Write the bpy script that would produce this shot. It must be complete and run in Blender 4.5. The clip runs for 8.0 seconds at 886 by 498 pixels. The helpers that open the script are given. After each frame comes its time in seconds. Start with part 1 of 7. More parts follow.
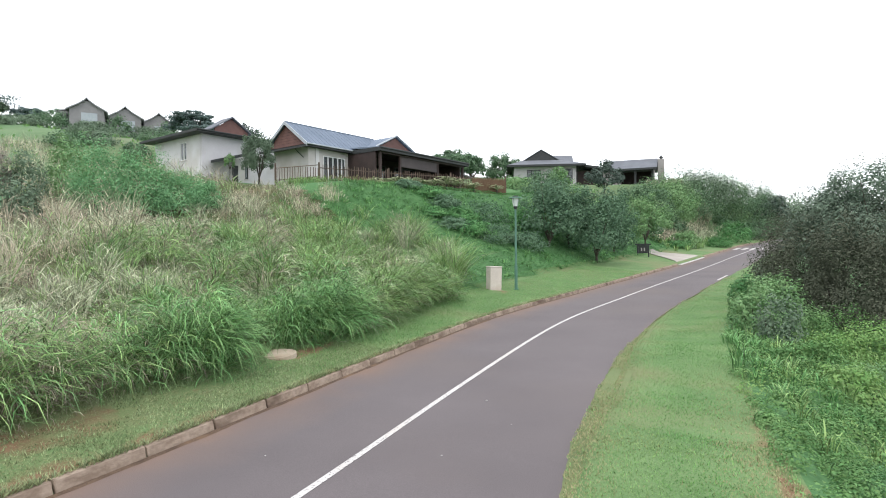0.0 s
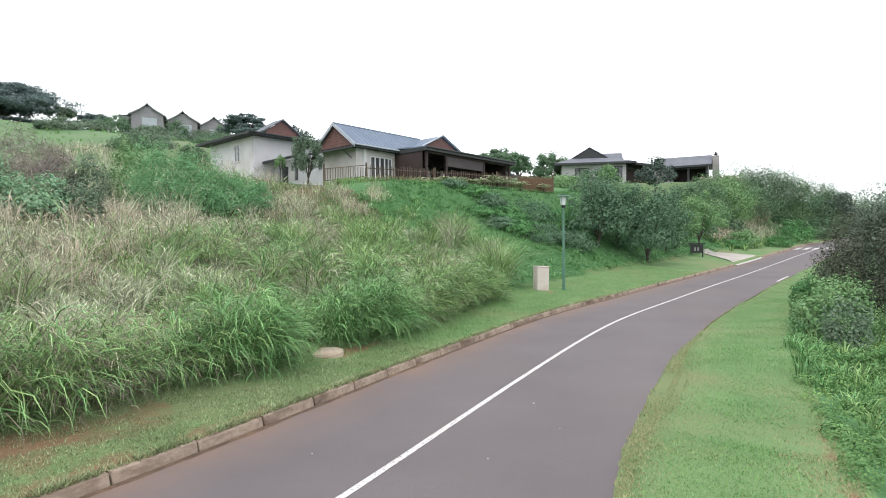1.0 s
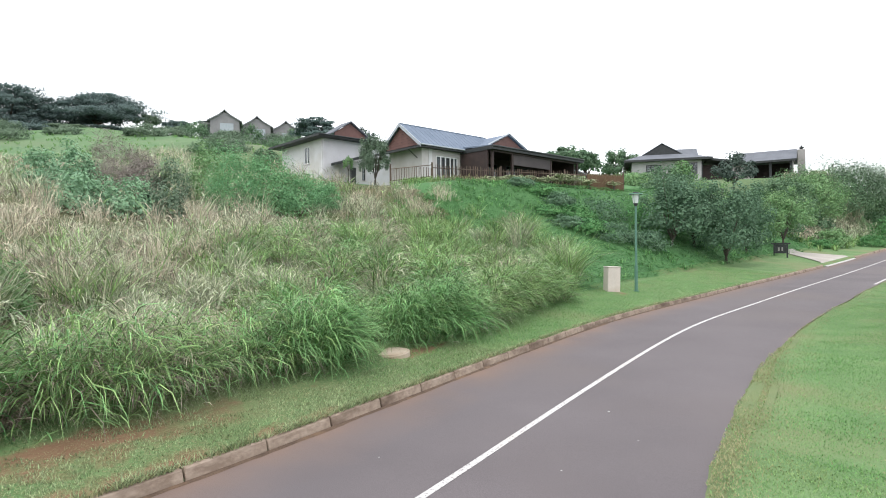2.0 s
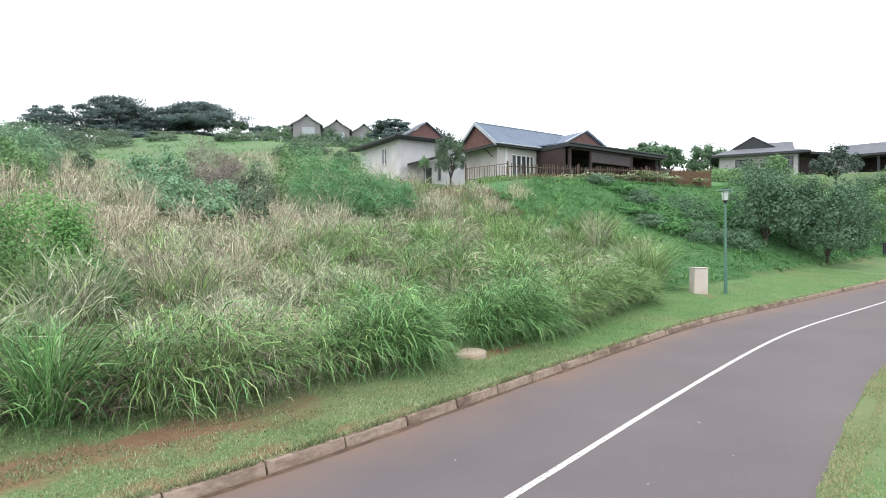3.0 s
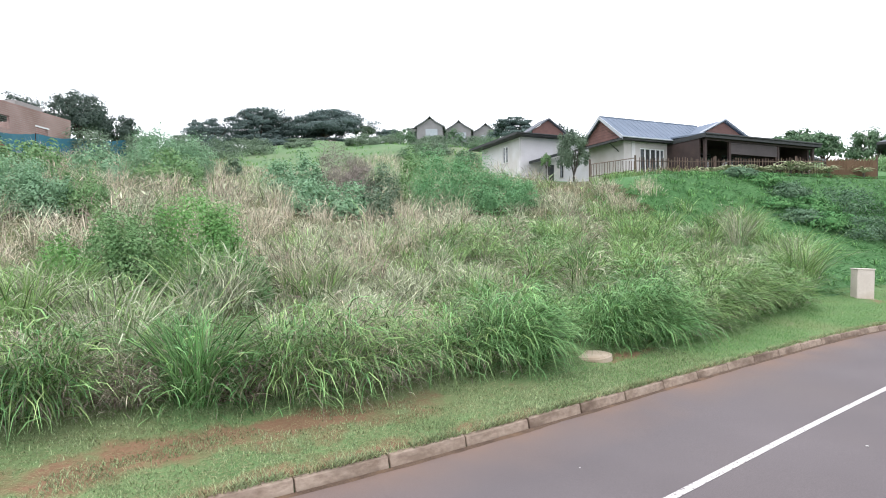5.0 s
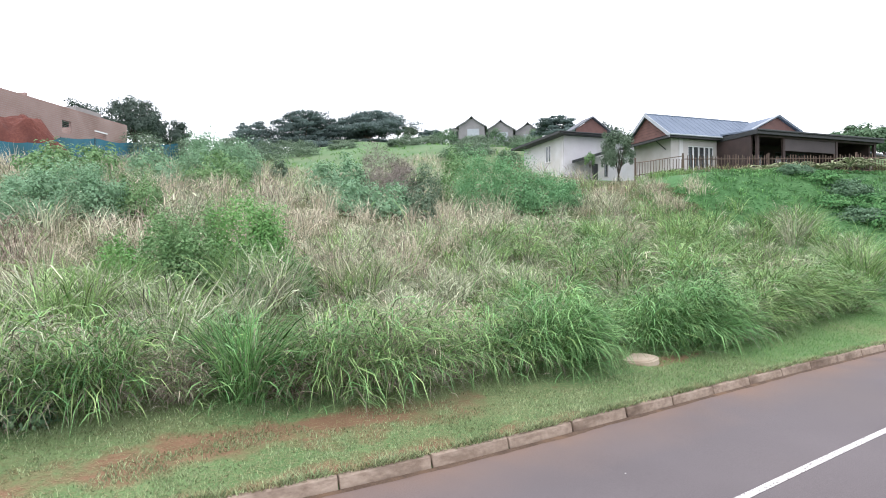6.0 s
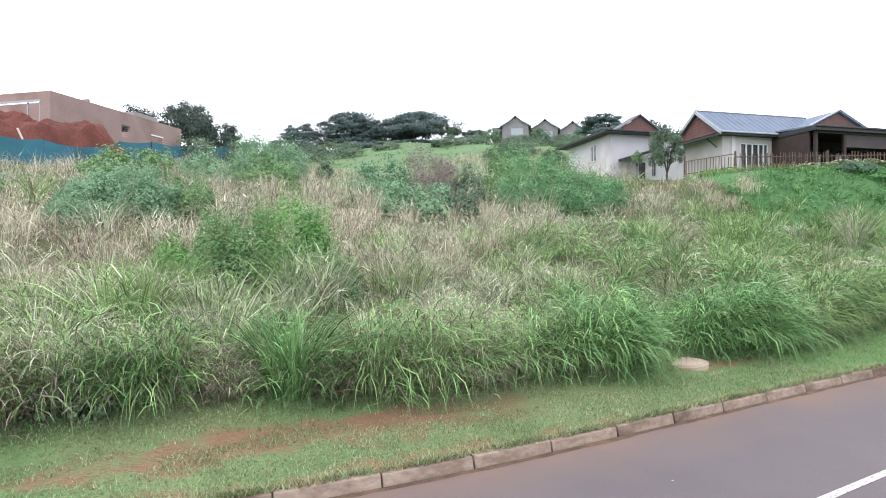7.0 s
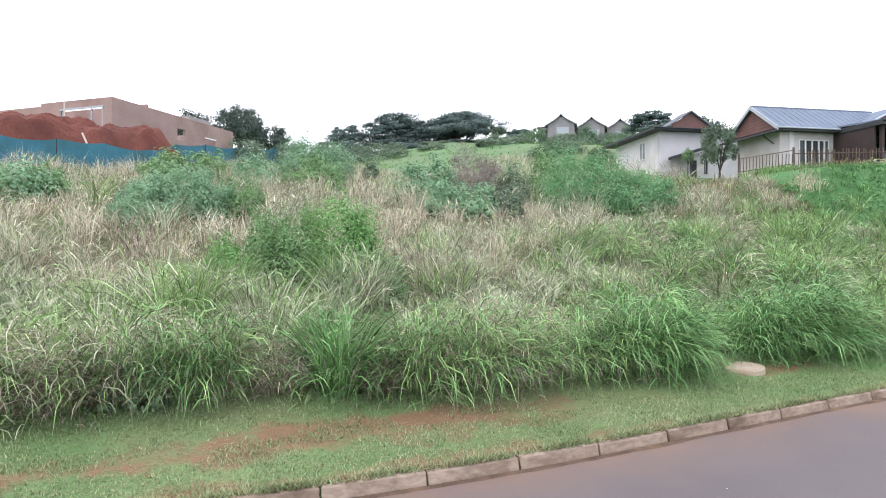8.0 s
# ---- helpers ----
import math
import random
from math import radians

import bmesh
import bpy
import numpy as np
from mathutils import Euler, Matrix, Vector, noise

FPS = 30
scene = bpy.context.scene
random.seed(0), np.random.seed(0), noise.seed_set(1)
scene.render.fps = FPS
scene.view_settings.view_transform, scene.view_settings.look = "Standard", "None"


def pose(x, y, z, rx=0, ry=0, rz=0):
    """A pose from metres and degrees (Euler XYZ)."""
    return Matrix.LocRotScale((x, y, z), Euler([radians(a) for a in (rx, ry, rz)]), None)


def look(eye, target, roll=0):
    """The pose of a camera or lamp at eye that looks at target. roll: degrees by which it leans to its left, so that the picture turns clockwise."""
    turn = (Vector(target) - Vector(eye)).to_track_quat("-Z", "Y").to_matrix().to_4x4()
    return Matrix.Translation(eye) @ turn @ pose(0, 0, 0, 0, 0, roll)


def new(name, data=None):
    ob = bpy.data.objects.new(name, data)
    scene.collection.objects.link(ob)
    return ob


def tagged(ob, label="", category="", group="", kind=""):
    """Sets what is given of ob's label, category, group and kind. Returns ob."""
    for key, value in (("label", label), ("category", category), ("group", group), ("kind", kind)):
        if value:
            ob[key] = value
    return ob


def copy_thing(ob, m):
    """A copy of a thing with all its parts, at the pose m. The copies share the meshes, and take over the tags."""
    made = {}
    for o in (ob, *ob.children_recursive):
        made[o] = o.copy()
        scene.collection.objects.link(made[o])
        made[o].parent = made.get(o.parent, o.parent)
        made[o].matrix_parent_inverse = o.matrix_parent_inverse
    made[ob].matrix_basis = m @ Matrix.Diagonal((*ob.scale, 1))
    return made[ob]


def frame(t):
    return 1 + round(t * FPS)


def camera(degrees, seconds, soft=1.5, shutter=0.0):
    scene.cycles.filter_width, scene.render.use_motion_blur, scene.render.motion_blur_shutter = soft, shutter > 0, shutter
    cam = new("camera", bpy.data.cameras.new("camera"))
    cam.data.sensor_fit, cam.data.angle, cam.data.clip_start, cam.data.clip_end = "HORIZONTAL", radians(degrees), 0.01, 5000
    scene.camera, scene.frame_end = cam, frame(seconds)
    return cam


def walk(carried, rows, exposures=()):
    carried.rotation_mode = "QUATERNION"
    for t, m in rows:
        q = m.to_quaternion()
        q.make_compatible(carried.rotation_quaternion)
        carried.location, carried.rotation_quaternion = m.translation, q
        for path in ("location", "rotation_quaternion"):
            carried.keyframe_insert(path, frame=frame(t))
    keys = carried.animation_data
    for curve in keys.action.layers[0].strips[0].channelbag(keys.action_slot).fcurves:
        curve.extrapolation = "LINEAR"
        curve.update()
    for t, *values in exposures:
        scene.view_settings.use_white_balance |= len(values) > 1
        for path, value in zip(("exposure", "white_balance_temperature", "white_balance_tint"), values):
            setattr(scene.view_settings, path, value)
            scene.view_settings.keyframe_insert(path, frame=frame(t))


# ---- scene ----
cam = camera(74.84, 8.0, soft=1.0)
walk(cam, [(t, pose(x, y, 2.3 + z, 90 + p, r, w)) for t, x, y, z, w, p, r in (
    (0.0, 0.01, -0.24, 0.00, -7.61, -0.01, 0.50),
    (0.5, 0.02, -0.21, 0.01, -5.83, -0.04, 0.44),
    (1.0, 0.02, -0.14, 0.00, -3.05, -0.03, 0.43),
    (1.5, 0.00, 0.00, 0.00, 0.00, -0.03, 0.41),
    (3.0, -0.07, 0.24, 0.00, 10.75, -0.03, 0.26),
    (3.5, -0.09, 0.31, -0.01, 14.42, -0.07, 0.21),
    (4.0, -0.10, 0.35, -0.02, 17.64, -0.07, 0.22),
    (4.5, -0.10, 0.37, -0.02, 20.39, -0.07, 0.24),
    (6.0, -0.12, 0.37, -0.01, 26.80, -0.06, 0.14),
    (6.5, -0.11, 0.36, 0.00, 28.97, -0.05, 0.08),
    (7.0, -0.11, 0.36, 0.00, 31.07, -0.05, -0.02),
    (7.5, -0.12, 0.36, -0.01, 33.20, -0.05, -0.11),
    (8.0, -0.13, 0.36, -0.01, 35.43, -0.06, -0.18))],
     exposures=((0.0, -0.16, 6500, 10), (1.5, -0.11, 6500, 10), (3.5, 0.02, 6460, 11), (8.0, 0.08, 6330, 16)))

# ---- world and sun: a bright overcast sky ----
world = bpy.data.worlds.new("overcast")
scene.world = world
world.use_nodes = True
wn = world.node_tree.nodes
wl = world.node_tree.links
sky = wn.new("ShaderNodeTexSky")
sky.sky_type = "NISHITA"
sky.sun_disc = False
sky.sun_elevation, sky.sun_rotation = radians(62), radians(200)
sky.air_density, sky.dust_density, sky.ozone_density = 1.0, 6.0, 0.6
cloud = wn.new("ShaderNodeMix")
cloud.data_type = "RGBA"
cloud.inputs[0].default_value = 0.86
cloud.inputs[7].default_value = (15.2, 15.6, 16.2, 1)
wl.new(sky.outputs[0], cloud.inputs[6])
wl.new(cloud.outputs[2], wn["Background"].inputs[0])
wn["Background"].inputs[1].default_value = 0.14
sun = new("sun", bpy.data.lights.new("sun", "SUN"))
sun.data.energy, sun.data.angle, sun.data.color = 1.3, radians(25), (1.0, 0.96, 0.9)
sun.matrix_world = look((0, 0, 60), (0 - 60 * math.sin(radians(200)) / math.tan(radians(62)), 0 - 60 * math.cos(radians(200)) / math.tan(radians(62)), 0))


# ---- materials ----
def mat(name, c1, c2, rough=0.8, scale=6.0, fine=60.0, bump=0.2, metal=0.0, c3=None, coord="Object", per="", stretch=(1, 1, 1), spec=0.4, thin=0.0, vary=(0.7, 1.3)):
    """Two colours mixed by coarse and fine noise, an optional third for stains, bump from the fine noise;
    per: 'object' or 'island' varies the brightness piece by piece; thin: share of light let through (leaves)."""
    m = bpy.data.materials.new(name)
    m.use_nodes = True
    n, l = m.node_tree.nodes, m.node_tree.links
    bs = n["Principled BSDF"]
    bs.inputs["Roughness"].default_value, bs.inputs["Metallic"].default_value = rough, metal
    bs.inputs["Specular IOR Level"].default_value = spec
    tc = n.new("ShaderNodeTexCoord")
    mp = n.new("ShaderNodeMapping")
    mp.inputs["Scale"].default_value = stretch
    l.new(tc.outputs[coord], mp.inputs[0])
    big, small = n.new("ShaderNodeTexNoise"), n.new("ShaderNodeTexNoise")
    big.inputs["Scale"].default_value, small.inputs["Scale"].default_value = scale, fine
    big.inputs["Detail"].default_value, small.inputs["Detail"].default_value = 6, 3
    for t in (big, small):
        l.new(mp.outputs[0], t.inputs["Vector"])
    add = n.new("ShaderNodeMath")
    add.operation = "ADD"
    l.new(big.outputs["Fac"], add.inputs[0])
    l.new(small.outputs["Fac"], add.inputs[1])
    ramp = n.new("ShaderNodeMapRange")
    ramp.inputs["From Min"].default_value, ramp.inputs["From Max"].default_value = 0.75, 1.25
    l.new(add.outputs[0], ramp.inputs["Value"])
    mix = n.new("ShaderNodeMix")
    mix.data_type = "RGBA"
    mix.inputs[6].default_value, mix.inputs[7].default_value = (*c1, 1), (*c2, 1)
    l.new(ramp.outputs[0], mix.inputs[0])
    out = mix.outputs[2]
    if c3:
        st = n.new("ShaderNodeTexNoise")
        st.inputs["Scale"].default_value, st.inputs["Detail"].default_value = scale * 0.37, 8
        l.new(mp.outputs[0], st.inputs["Vector"])
        sr = n.new("ShaderNodeMapRange")
        sr.inputs["From Min"].default_value, sr.inputs["From Max"].default_value = 0.52, 0.68
        l.new(st.outputs["Fac"], sr.inputs["Value"])
        m3 = n.new("ShaderNodeMix")
        m3.data_type = "RGBA"
        m3.inputs[7].default_value = (*c3, 1)
        l.new(sr.outputs[0], m3.inputs[0])
        l.new(out, m3.inputs[6])
        out = m3.outputs[2]
    if per:
        if per == "object":
            rnd = n.new("ShaderNodeObjectInfo").outputs["Random"]
        else:
            rnd = n.new("ShaderNodeNewGeometry").outputs["Random Per Island"]
        hsv = n.new("ShaderNodeHueSaturation")
        vr = n.new("ShaderNodeMapRange")
        vr.inputs["To Min"].default_value, vr.inputs["To Max"].default_value = vary
        l.new(rnd, vr.inputs["Value"])
        l.new(vr.outputs[0], hsv.inputs["Value"])
        hr = n.new("ShaderNodeMapRange")
        hr.inputs["To Min"].default_value, hr.inputs["To Max"].default_value = 0.485, 0.515
        wrap = n.new("ShaderNodeMath")
        wrap.operation = "FRACT"
        mul = n.new("ShaderNodeMath")
        mul.operation = "MULTIPLY"
        mul.inputs[1].default_value = 7.31
        l.new(rnd, mul.inputs[0])
        l.new(mul.outputs[0], wrap.inputs[0])
        l.new(wrap.outputs[0], hr.inputs["Value"])
        l.new(hr.outputs[0], hsv.inputs["Hue"])
        l.new(out, hsv.inputs["Color"])
        out = hsv.outputs[0]
    l.new(out, bs.inputs["Base Color"])
    if bump:
        bp = n.new("ShaderNodeBump")
        bp.inputs["Strength"].default_value, bp.inputs["Distance"].default_value = bump, 0.02
        l.new(add.outputs[0], bp.inputs["Height"])
        l.new(bp.outputs[0], bs.inputs["Normal"])
    if thin:
        tr = n.new("ShaderNodeBsdfTranslucent")
        l.new(out, tr.inputs[0])
        ms = n.new("ShaderNodeMixShader")
        ms.inputs[0].default_value = thin
        l.new(bs.outputs[0], ms.inputs[1])
        l.new(tr.outputs[0], ms.inputs[2])
        l.new(ms.outputs[0], n["Material Output"].inputs[0])
    return m


M_ASPHALT = mat("asphalt", (0.098, 0.085, 0.090), (0.135, 0.118, 0.124), 0.85, 0.35, 90, 0.25, c3=(0.128, 0.108, 0.107))


def add_dust(m):
    n, l = m.node_tree.nodes, m.node_tree.links
    bs = n["Principled BSDF"]
    base = bs.inputs["Base Color"].links[0].from_socket
    at = n.new("ShaderNodeAttribute")
    at.attribute_name = "dust"
    tc = n.new("ShaderNodeTexCoord")
    nz = n.new("ShaderNodeTexNoise")
    nz.inputs["Scale"].default_value, nz.inputs["Detail"].default_value = 0.9, 8
    l.new(tc.outputs["Object"], nz.inputs["Vector"])
    mu = n.new("ShaderNodeMath")
    mu.operation = "MULTIPLY"
    l.new(at.outputs["Fac"], mu.inputs[0])
    l.new(nz.outputs["Fac"], mu.inputs[1])
    mr = n.new("ShaderNodeMapRange")
    mr.inputs["From Min"].default_value, mr.inputs["From Max"].default_value = 0.08, 0.62
    mr.inputs["To Max"].default_value = 0.85
    l.new(mu.outputs[0], mr.inputs["Value"])
    mx = n.new("ShaderNodeMix")
    mx.data_type = "RGBA"
    mx.inputs[7].default_value = (0.195, 0.128, 0.096, 1)
    l.new(mr.outputs[0], mx.inputs[0])
    l.new(base, mx.inputs[6])
    l.new(mx.outputs[2], bs.inputs["Base Color"])


add_dust(M_ASPHALT)
M_PAINT = mat("road_paint", (0.46, 0.445, 0.44), (0.57, 0.555, 0.55), 0.7, 3, 60, 0.2, c3=(0.5, 0.47, 0.45))


def worn_through(m, below, scale=75, at_most=0.66):
    """Flecks where the coat is gone and the ground below shows."""
    n, l = m.node_tree.nodes, m.node_tree.links
    bs = n["Principled BSDF"]
    coat = bs.inputs["Base Color"].links[0].from_socket
    nz = n.new("ShaderNodeTexNoise")
    nz.inputs["Scale"].default_value, nz.inputs["Detail"].default_value = scale, 2
    l.new(n["Texture Coordinate"].outputs["Object"], nz.inputs["Vector"])
    mr = n.new("ShaderNodeMapRange")
    mr.inputs["From Min"].default_value, mr.inputs["From Max"].default_value = at_most - 0.06, at_most
    l.new(nz.outputs["Fac"], mr.inputs["Value"])
    mx = n.new("ShaderNodeMix")
    mx.data_type = "RGBA"
    mx.inputs[7].default_value = (*below, 1)
    l.new(mr.outputs[0], mx.inputs[0])
    l.new(coat, mx.inputs[6])
    l.new(mx.outputs[2], bs.inputs["Base Color"])


worn_through(M_PAINT, (0.2, 0.185, 0.185), 34, 0.64)
M_KERB = mat("kerb_concrete", (0.215, 0.16, 0.122), (0.36, 0.288, 0.23), 0.9, 4.0, 15, 0.5, c3=(0.115, 0.08, 0.058), stretch=(0.8, 1.4, 1.4))


def scatter_pattern(m):
    """Shift the pattern from piece to piece."""
    n, l = m.node_tree.nodes, m.node_tree.links
    mul = n.new("ShaderNodeMath")
    mul.operation = "MULTIPLY"
    mul.inputs[1].default_value = 90
    l.new(n.new("ShaderNodeObjectInfo").outputs["Random"], mul.inputs[0])
    l.new(mul.outputs[0], n["Mapping"].inputs["Location"])


scatter_pattern(M_KERB)
M_SOIL = mat("hill_soil", (0.05, 0.068, 0.024), (0.10, 0.11, 0.045), 0.95, 0.8, 20, 0.6, c3=(0.11, 0.095, 0.045))
M_FIELD = mat("far_pasture", (0.075, 0.15, 0.06), (0.115, 0.20, 0.085), 0.95, 0.12, 2.5, 0.4, c3=(0.125, 0.165, 0.085))
M_BANK = mat("bank_soil", (0.05, 0.14, 0.045), (0.085, 0.19, 0.07), 0.95, 0.5, 14, 0.5)


def lawn_mat():
    m = mat("mown_lawn", (0.082, 0.162, 0.055), (0.145, 0.228, 0.093), 0.95, 0.9, 40, 0.6, c3=(0.165, 0.19, 0.09))
    n, l = m.node_tree.nodes, m.node_tree.links
    bs = n["Principled BSDF"]
    grass = bs.inputs["Base Color"].links[0].from_socket
    at = n.new("ShaderNodeAttribute")
    at.attribute_name = "bare"
    tc = n.new("ShaderNodeTexCoord")
    nz = n.new("ShaderNodeTexNoise")
    nz.inputs["Scale"].default_value, nz.inputs["Detail"].default_value = 1.7, 9
    nz.inputs["Roughness"].default_value = 0.7
    l.new(tc.outputs["Object"], nz.inputs["Vector"])
    ad = n.new("ShaderNodeMath")
    ad.operation = "ADD"
    l.new(at.outputs["Fac"], ad.inputs[0])
    l.new(nz.outputs["Fac"], ad.inputs[1])
    mr = n.new("ShaderNodeMapRange")
    mr.inputs["From Min"].default_value, mr.inputs["From Max"].default_value = 0.78, 0.98
    l.new(ad.outputs[0], mr.inputs["Value"])
    soil = n.new("ShaderNodeMix")
    soil.data_type = "RGBA"
    soil.inputs[6].default_value, soil.inputs[7].default_value = (0.15, 0.08, 0.045, 1), (0.25, 0.16, 0.095, 1)
    l.new(nz.outputs["Color"], soil.inputs[0])
    mx = n.new("ShaderNodeMix")
    mx.data_type = "RGBA"
    l.new(mr.outputs[0], mx.inputs[0])
    l.new(grass, mx.inputs[6])
    l.new(soil.outputs[2], mx.inputs[7])
    l.new(mx.outputs[2], bs.inputs["Base Color"])
    return m


M_LAWN = lawn_mat()
M_WALL = mat("beige_plaster", (0.475, 0.447, 0.448), (0.555, 0.527, 0.53), 0.9, 1.2, 30, 0.1, c3=(0.42, 0.39, 0.37))
M_WHITE_WALL = mat("white_plaster", (0.60, 0.588, 0.612), (0.68, 0.668, 0.695), 0.9, 1.2, 30, 0.1, c3=(0.54, 0.52, 0.515))
M_ROOF = mat("grey_blue_metal_roof", (0.135, 0.17, 0.225), (0.178, 0.216, 0.28), 0.8, 0.8, 12, 0.1, spec=0.15)
M_DARK = mat("dark_painted_timber", (0.020, 0.023, 0.025), (0.04, 0.044, 0.046), 0.6, 3, 30, 0.1)
M_GABLE = mat("red_brown_boards", (0.11, 0.056, 0.05), (0.165, 0.085, 0.072), 0.7, 2, 30, 0.1)
M_BROWN = mat("brown_timber", (0.028, 0.019, 0.019), (0.05, 0.032, 0.029), 0.7, 2, 30, 0.2)
M_FRAME = mat("white_window_frame", (0.70, 0.71, 0.73), (0.8, 0.8, 0.82), 0.4, 2, 30, 0.0)


def glass_mat():
    m = bpy.data.materials.new("window_glass")
    m.use_nodes = True
    b = m.node_tree.nodes["Principled BSDF"]
    b.inputs["Base Color"].default_value = (0.4, 0.44, 0.46, 1)
    b.inputs["Roughness"].default_value = 0.03
    b.inputs["Transmission Weight"].default_value = 0.92
    b.inputs["Specular IOR Level"].default_value = 0.4
    return m


M_GLASS = glass_mat()


# ---- mesh helpers ----
def link(name, bm, material, parent=None, label=""):
    me = bpy.data.meshes.new(name)
    bm.to_mesh(me)
    bm.free()
    for m in (material if isinstance(material, (list, tuple)) else [material]):
        me.materials.append(m)
    ob = new(name, me)
    if parent:
        ob.parent = parent
    if label:
        ob["label"] = label
    return ob


def part(name, bm, material, parent, label=""):
    return link(name, bm, material, parent, label)


def thing(name, m, label, category, group="", kind=""):
    ob = new(name)
    ob.empty_display_size = 0.2
    ob.matrix_world = m
    return tagged(ob, label, category, group, kind)


def box(x0, y0, z0, x1, y1, z1, bevel=0.0, bm=None):
    bm = bm or bmesh.new()
    r = bmesh.ops.create_cube(bm, size=1, matrix=Matrix.Translation(((x0 + x1) / 2, (y0 + y1) / 2, (z0 + z1) / 2)) @ Matrix.Diagonal((abs(x1 - x0), abs(y1 - y0), abs(z1 - z0), 1)))
    if bevel:
        es = {e for v in r["verts"] for e in v.link_edges}
        bmesh.ops.bevel(bm, geom=list(es), offset=bevel, segments=1, affect="EDGES")
    return bm


def prism(points, x0, x1, bm=None):
    """A closed outline of (y, z) points drawn out along x."""
    bm = bm or bmesh.new()
    a = [bm.verts.new((x0, y, z)) for y, z in points]
    b = [bm.verts.new((x1, y, z)) for y, z in points]
    k = len(points)
    bm.faces.new(a[::-1])
    bm.faces.new(b)
    for i in range(k):
        bm.faces.new((a[i], a[(i + 1) % k], b[(i + 1) % k], b[i]))
    bmesh.ops.recalc_face_normals(bm, faces=bm.faces)
    return bm


def slab(corners, thick, bm=None):
    """A sheet through the corners, given thickness downwards."""
    bm = bm or bmesh.new()
    a = [bm.verts.new(c) for c in corners]
    b = [bm.verts.new((c[0], c[1], c[2] - thick)) for c in corners]
    k = len(corners)
    bm.faces.new(a)
    bm.faces.new(b[::-1])
    for i in range(k):
        bm.faces.new((a[i], b[i], b[(i + 1) % k], a[(i + 1) % k]))
    bmesh.ops.recalc_face_normals(bm, faces=bm.faces)
    return bm


def rod(p, q, r0, r1=None, sides=8, bm=None):
    bm = bm or bmesh.new()
    p, q = Vector(p), Vector(q)
    m = Matrix.Translation((p + q) / 2) @ (q - p).to_track_quat("Z", "Y").to_matrix().to_4x4()
    bmesh.ops.create_cone(bm, cap_ends=True, segments=sides, radius1=r0, radius2=r0 if r1 is None else r1, depth=(q - p).length, matrix=m)
    return bm


# ---- the lie of the land: s runs along the road, n to the left of the kerb's face ----
ORG, ALONG, LEFT = Vector((-4.0, 3.9)), Vector((0.6, 0.8)), Vector((-0.8, 0.6))
BEND_S = (-400, -40, -12, 0, 2, 4, 6, 8, 11, 14.4, 17, 19.5, 22, 26, 31, 36.6, 44.5, 55.7, 69, 90, 130, 400)
BEND_M = (0, -0.3, -0.1, 0.0, 0.08, 0.40, 0.69, 0.95, 1.32, 1.66, 1.75, 1.67, 1.55, 1.40, 1.10, 0.66, 0.03, -0.95, -2.5, -6.0, -16, -30)
ROAD_W, LINE_N = 4.55, 2.17


def smooth(a, b, x):
    t = min(1, max(0, (x - a) / (b - a)))
    return t * t * (3 - 2 * t)


_ss = np.arange(-400, 400.1, 0.5)
_raw = np.interp(_ss, BEND_S, BEND_M)
_k = np.exp(-0.5 * (np.arange(-8, 9) / 3.2) ** 2)
_raw = np.convolve(np.pad(_raw, 8, mode="edge"), _k / _k.sum(), "valid")


def bend(s):
    return float(np.interp(s, _ss, _raw))


def road_z(s):
    y = min(max(0.0, 3.9 + 0.8 * s), 62)
    return 0.0006 * y * y + max(0, min(s, 150) - 72.6) * 0.05


def spot(s, n):
    """World x, y of a place n metres left of the kerb's face (negative: on the road and beyond)."""
    w = 1 - smooth(10, 90, abs(n))
    p = ORG + ALONG * s + LEFT * (n + bend(s) * w)
    return p.x, p.y


def sn(x, y):
    d = Vector((x, y)) - ORG
    s, m = d.dot(ALONG), d.dot(LEFT)
    n = m - bend(s)
    for _ in range(3):
        n = m - bend(s) * (1 - smooth(10, 90, abs(n)))
    return s, n


PADS = []


def verge_w(s):
    return 1.35 + 1.6 * smooth(8, 18, s) + 0.6 * smooth(18, 30, s)


# where the blades of the first row reach the mown verge
FRINGE_S = (-14, -6, -2.8, -1.2, -0.3, 0.5, 1.3, 2.0, 3.1, 4.2, 5.1, 6.2, 7.8, 8.9, 10.2, 11.8, 13, 15.3, 17, 19, 24)
FRINGE_N = (2.1, 2.05, 2.0, 2.18, 2.2, 1.95, 1.86, 1.6, 1.72, 1.78, 1.53, 1.54, 1.6, 1.42, 1.32, 1.68, 1.95, 2.26, 2.1, 2.6, 3.2)
def fringe(s):
    return float(np.interp(s, FRINGE_S, FRINGE_N))


def base_h(s, n):
    """Height of the bare ground."""
    z = road_z(s)
    if n >= 0:
        v = verge_w(s)
        z += 0.128 + 0.1 * min(n, v)
        k = 0.21 + 0.38 * smooth(14, 36, s) - 0.14 * smooth(48, 62, s)
        m = max(0, n - v)
        cap = 14 - 4.5 * smooth(14, 30, s) + 4.5 * smooth(48, 65, s)
        z += k * min(m, cap) + 0.185 * max(0, min(m, 95) - cap) + 0.06 * max(0, min(m, 220) - 95)
    elif n < -ROAD_W:
        m = -ROAD_W - n
        z += 0.02
        z -= 0.34 * max(0, min(m - 1.95, 30)) + 0.06 * max(0, min(m, 250) - 32.3)
    if abs(n) > 3:
        a = min(1, (abs(n) - 3) / 6)
        p = Vector(spot(s, n)).to_3d()
        z += a * 0.28 * noise.noise(p * 0.21) + a * 0.10 * noise.noise(p * 0.7)
    return z


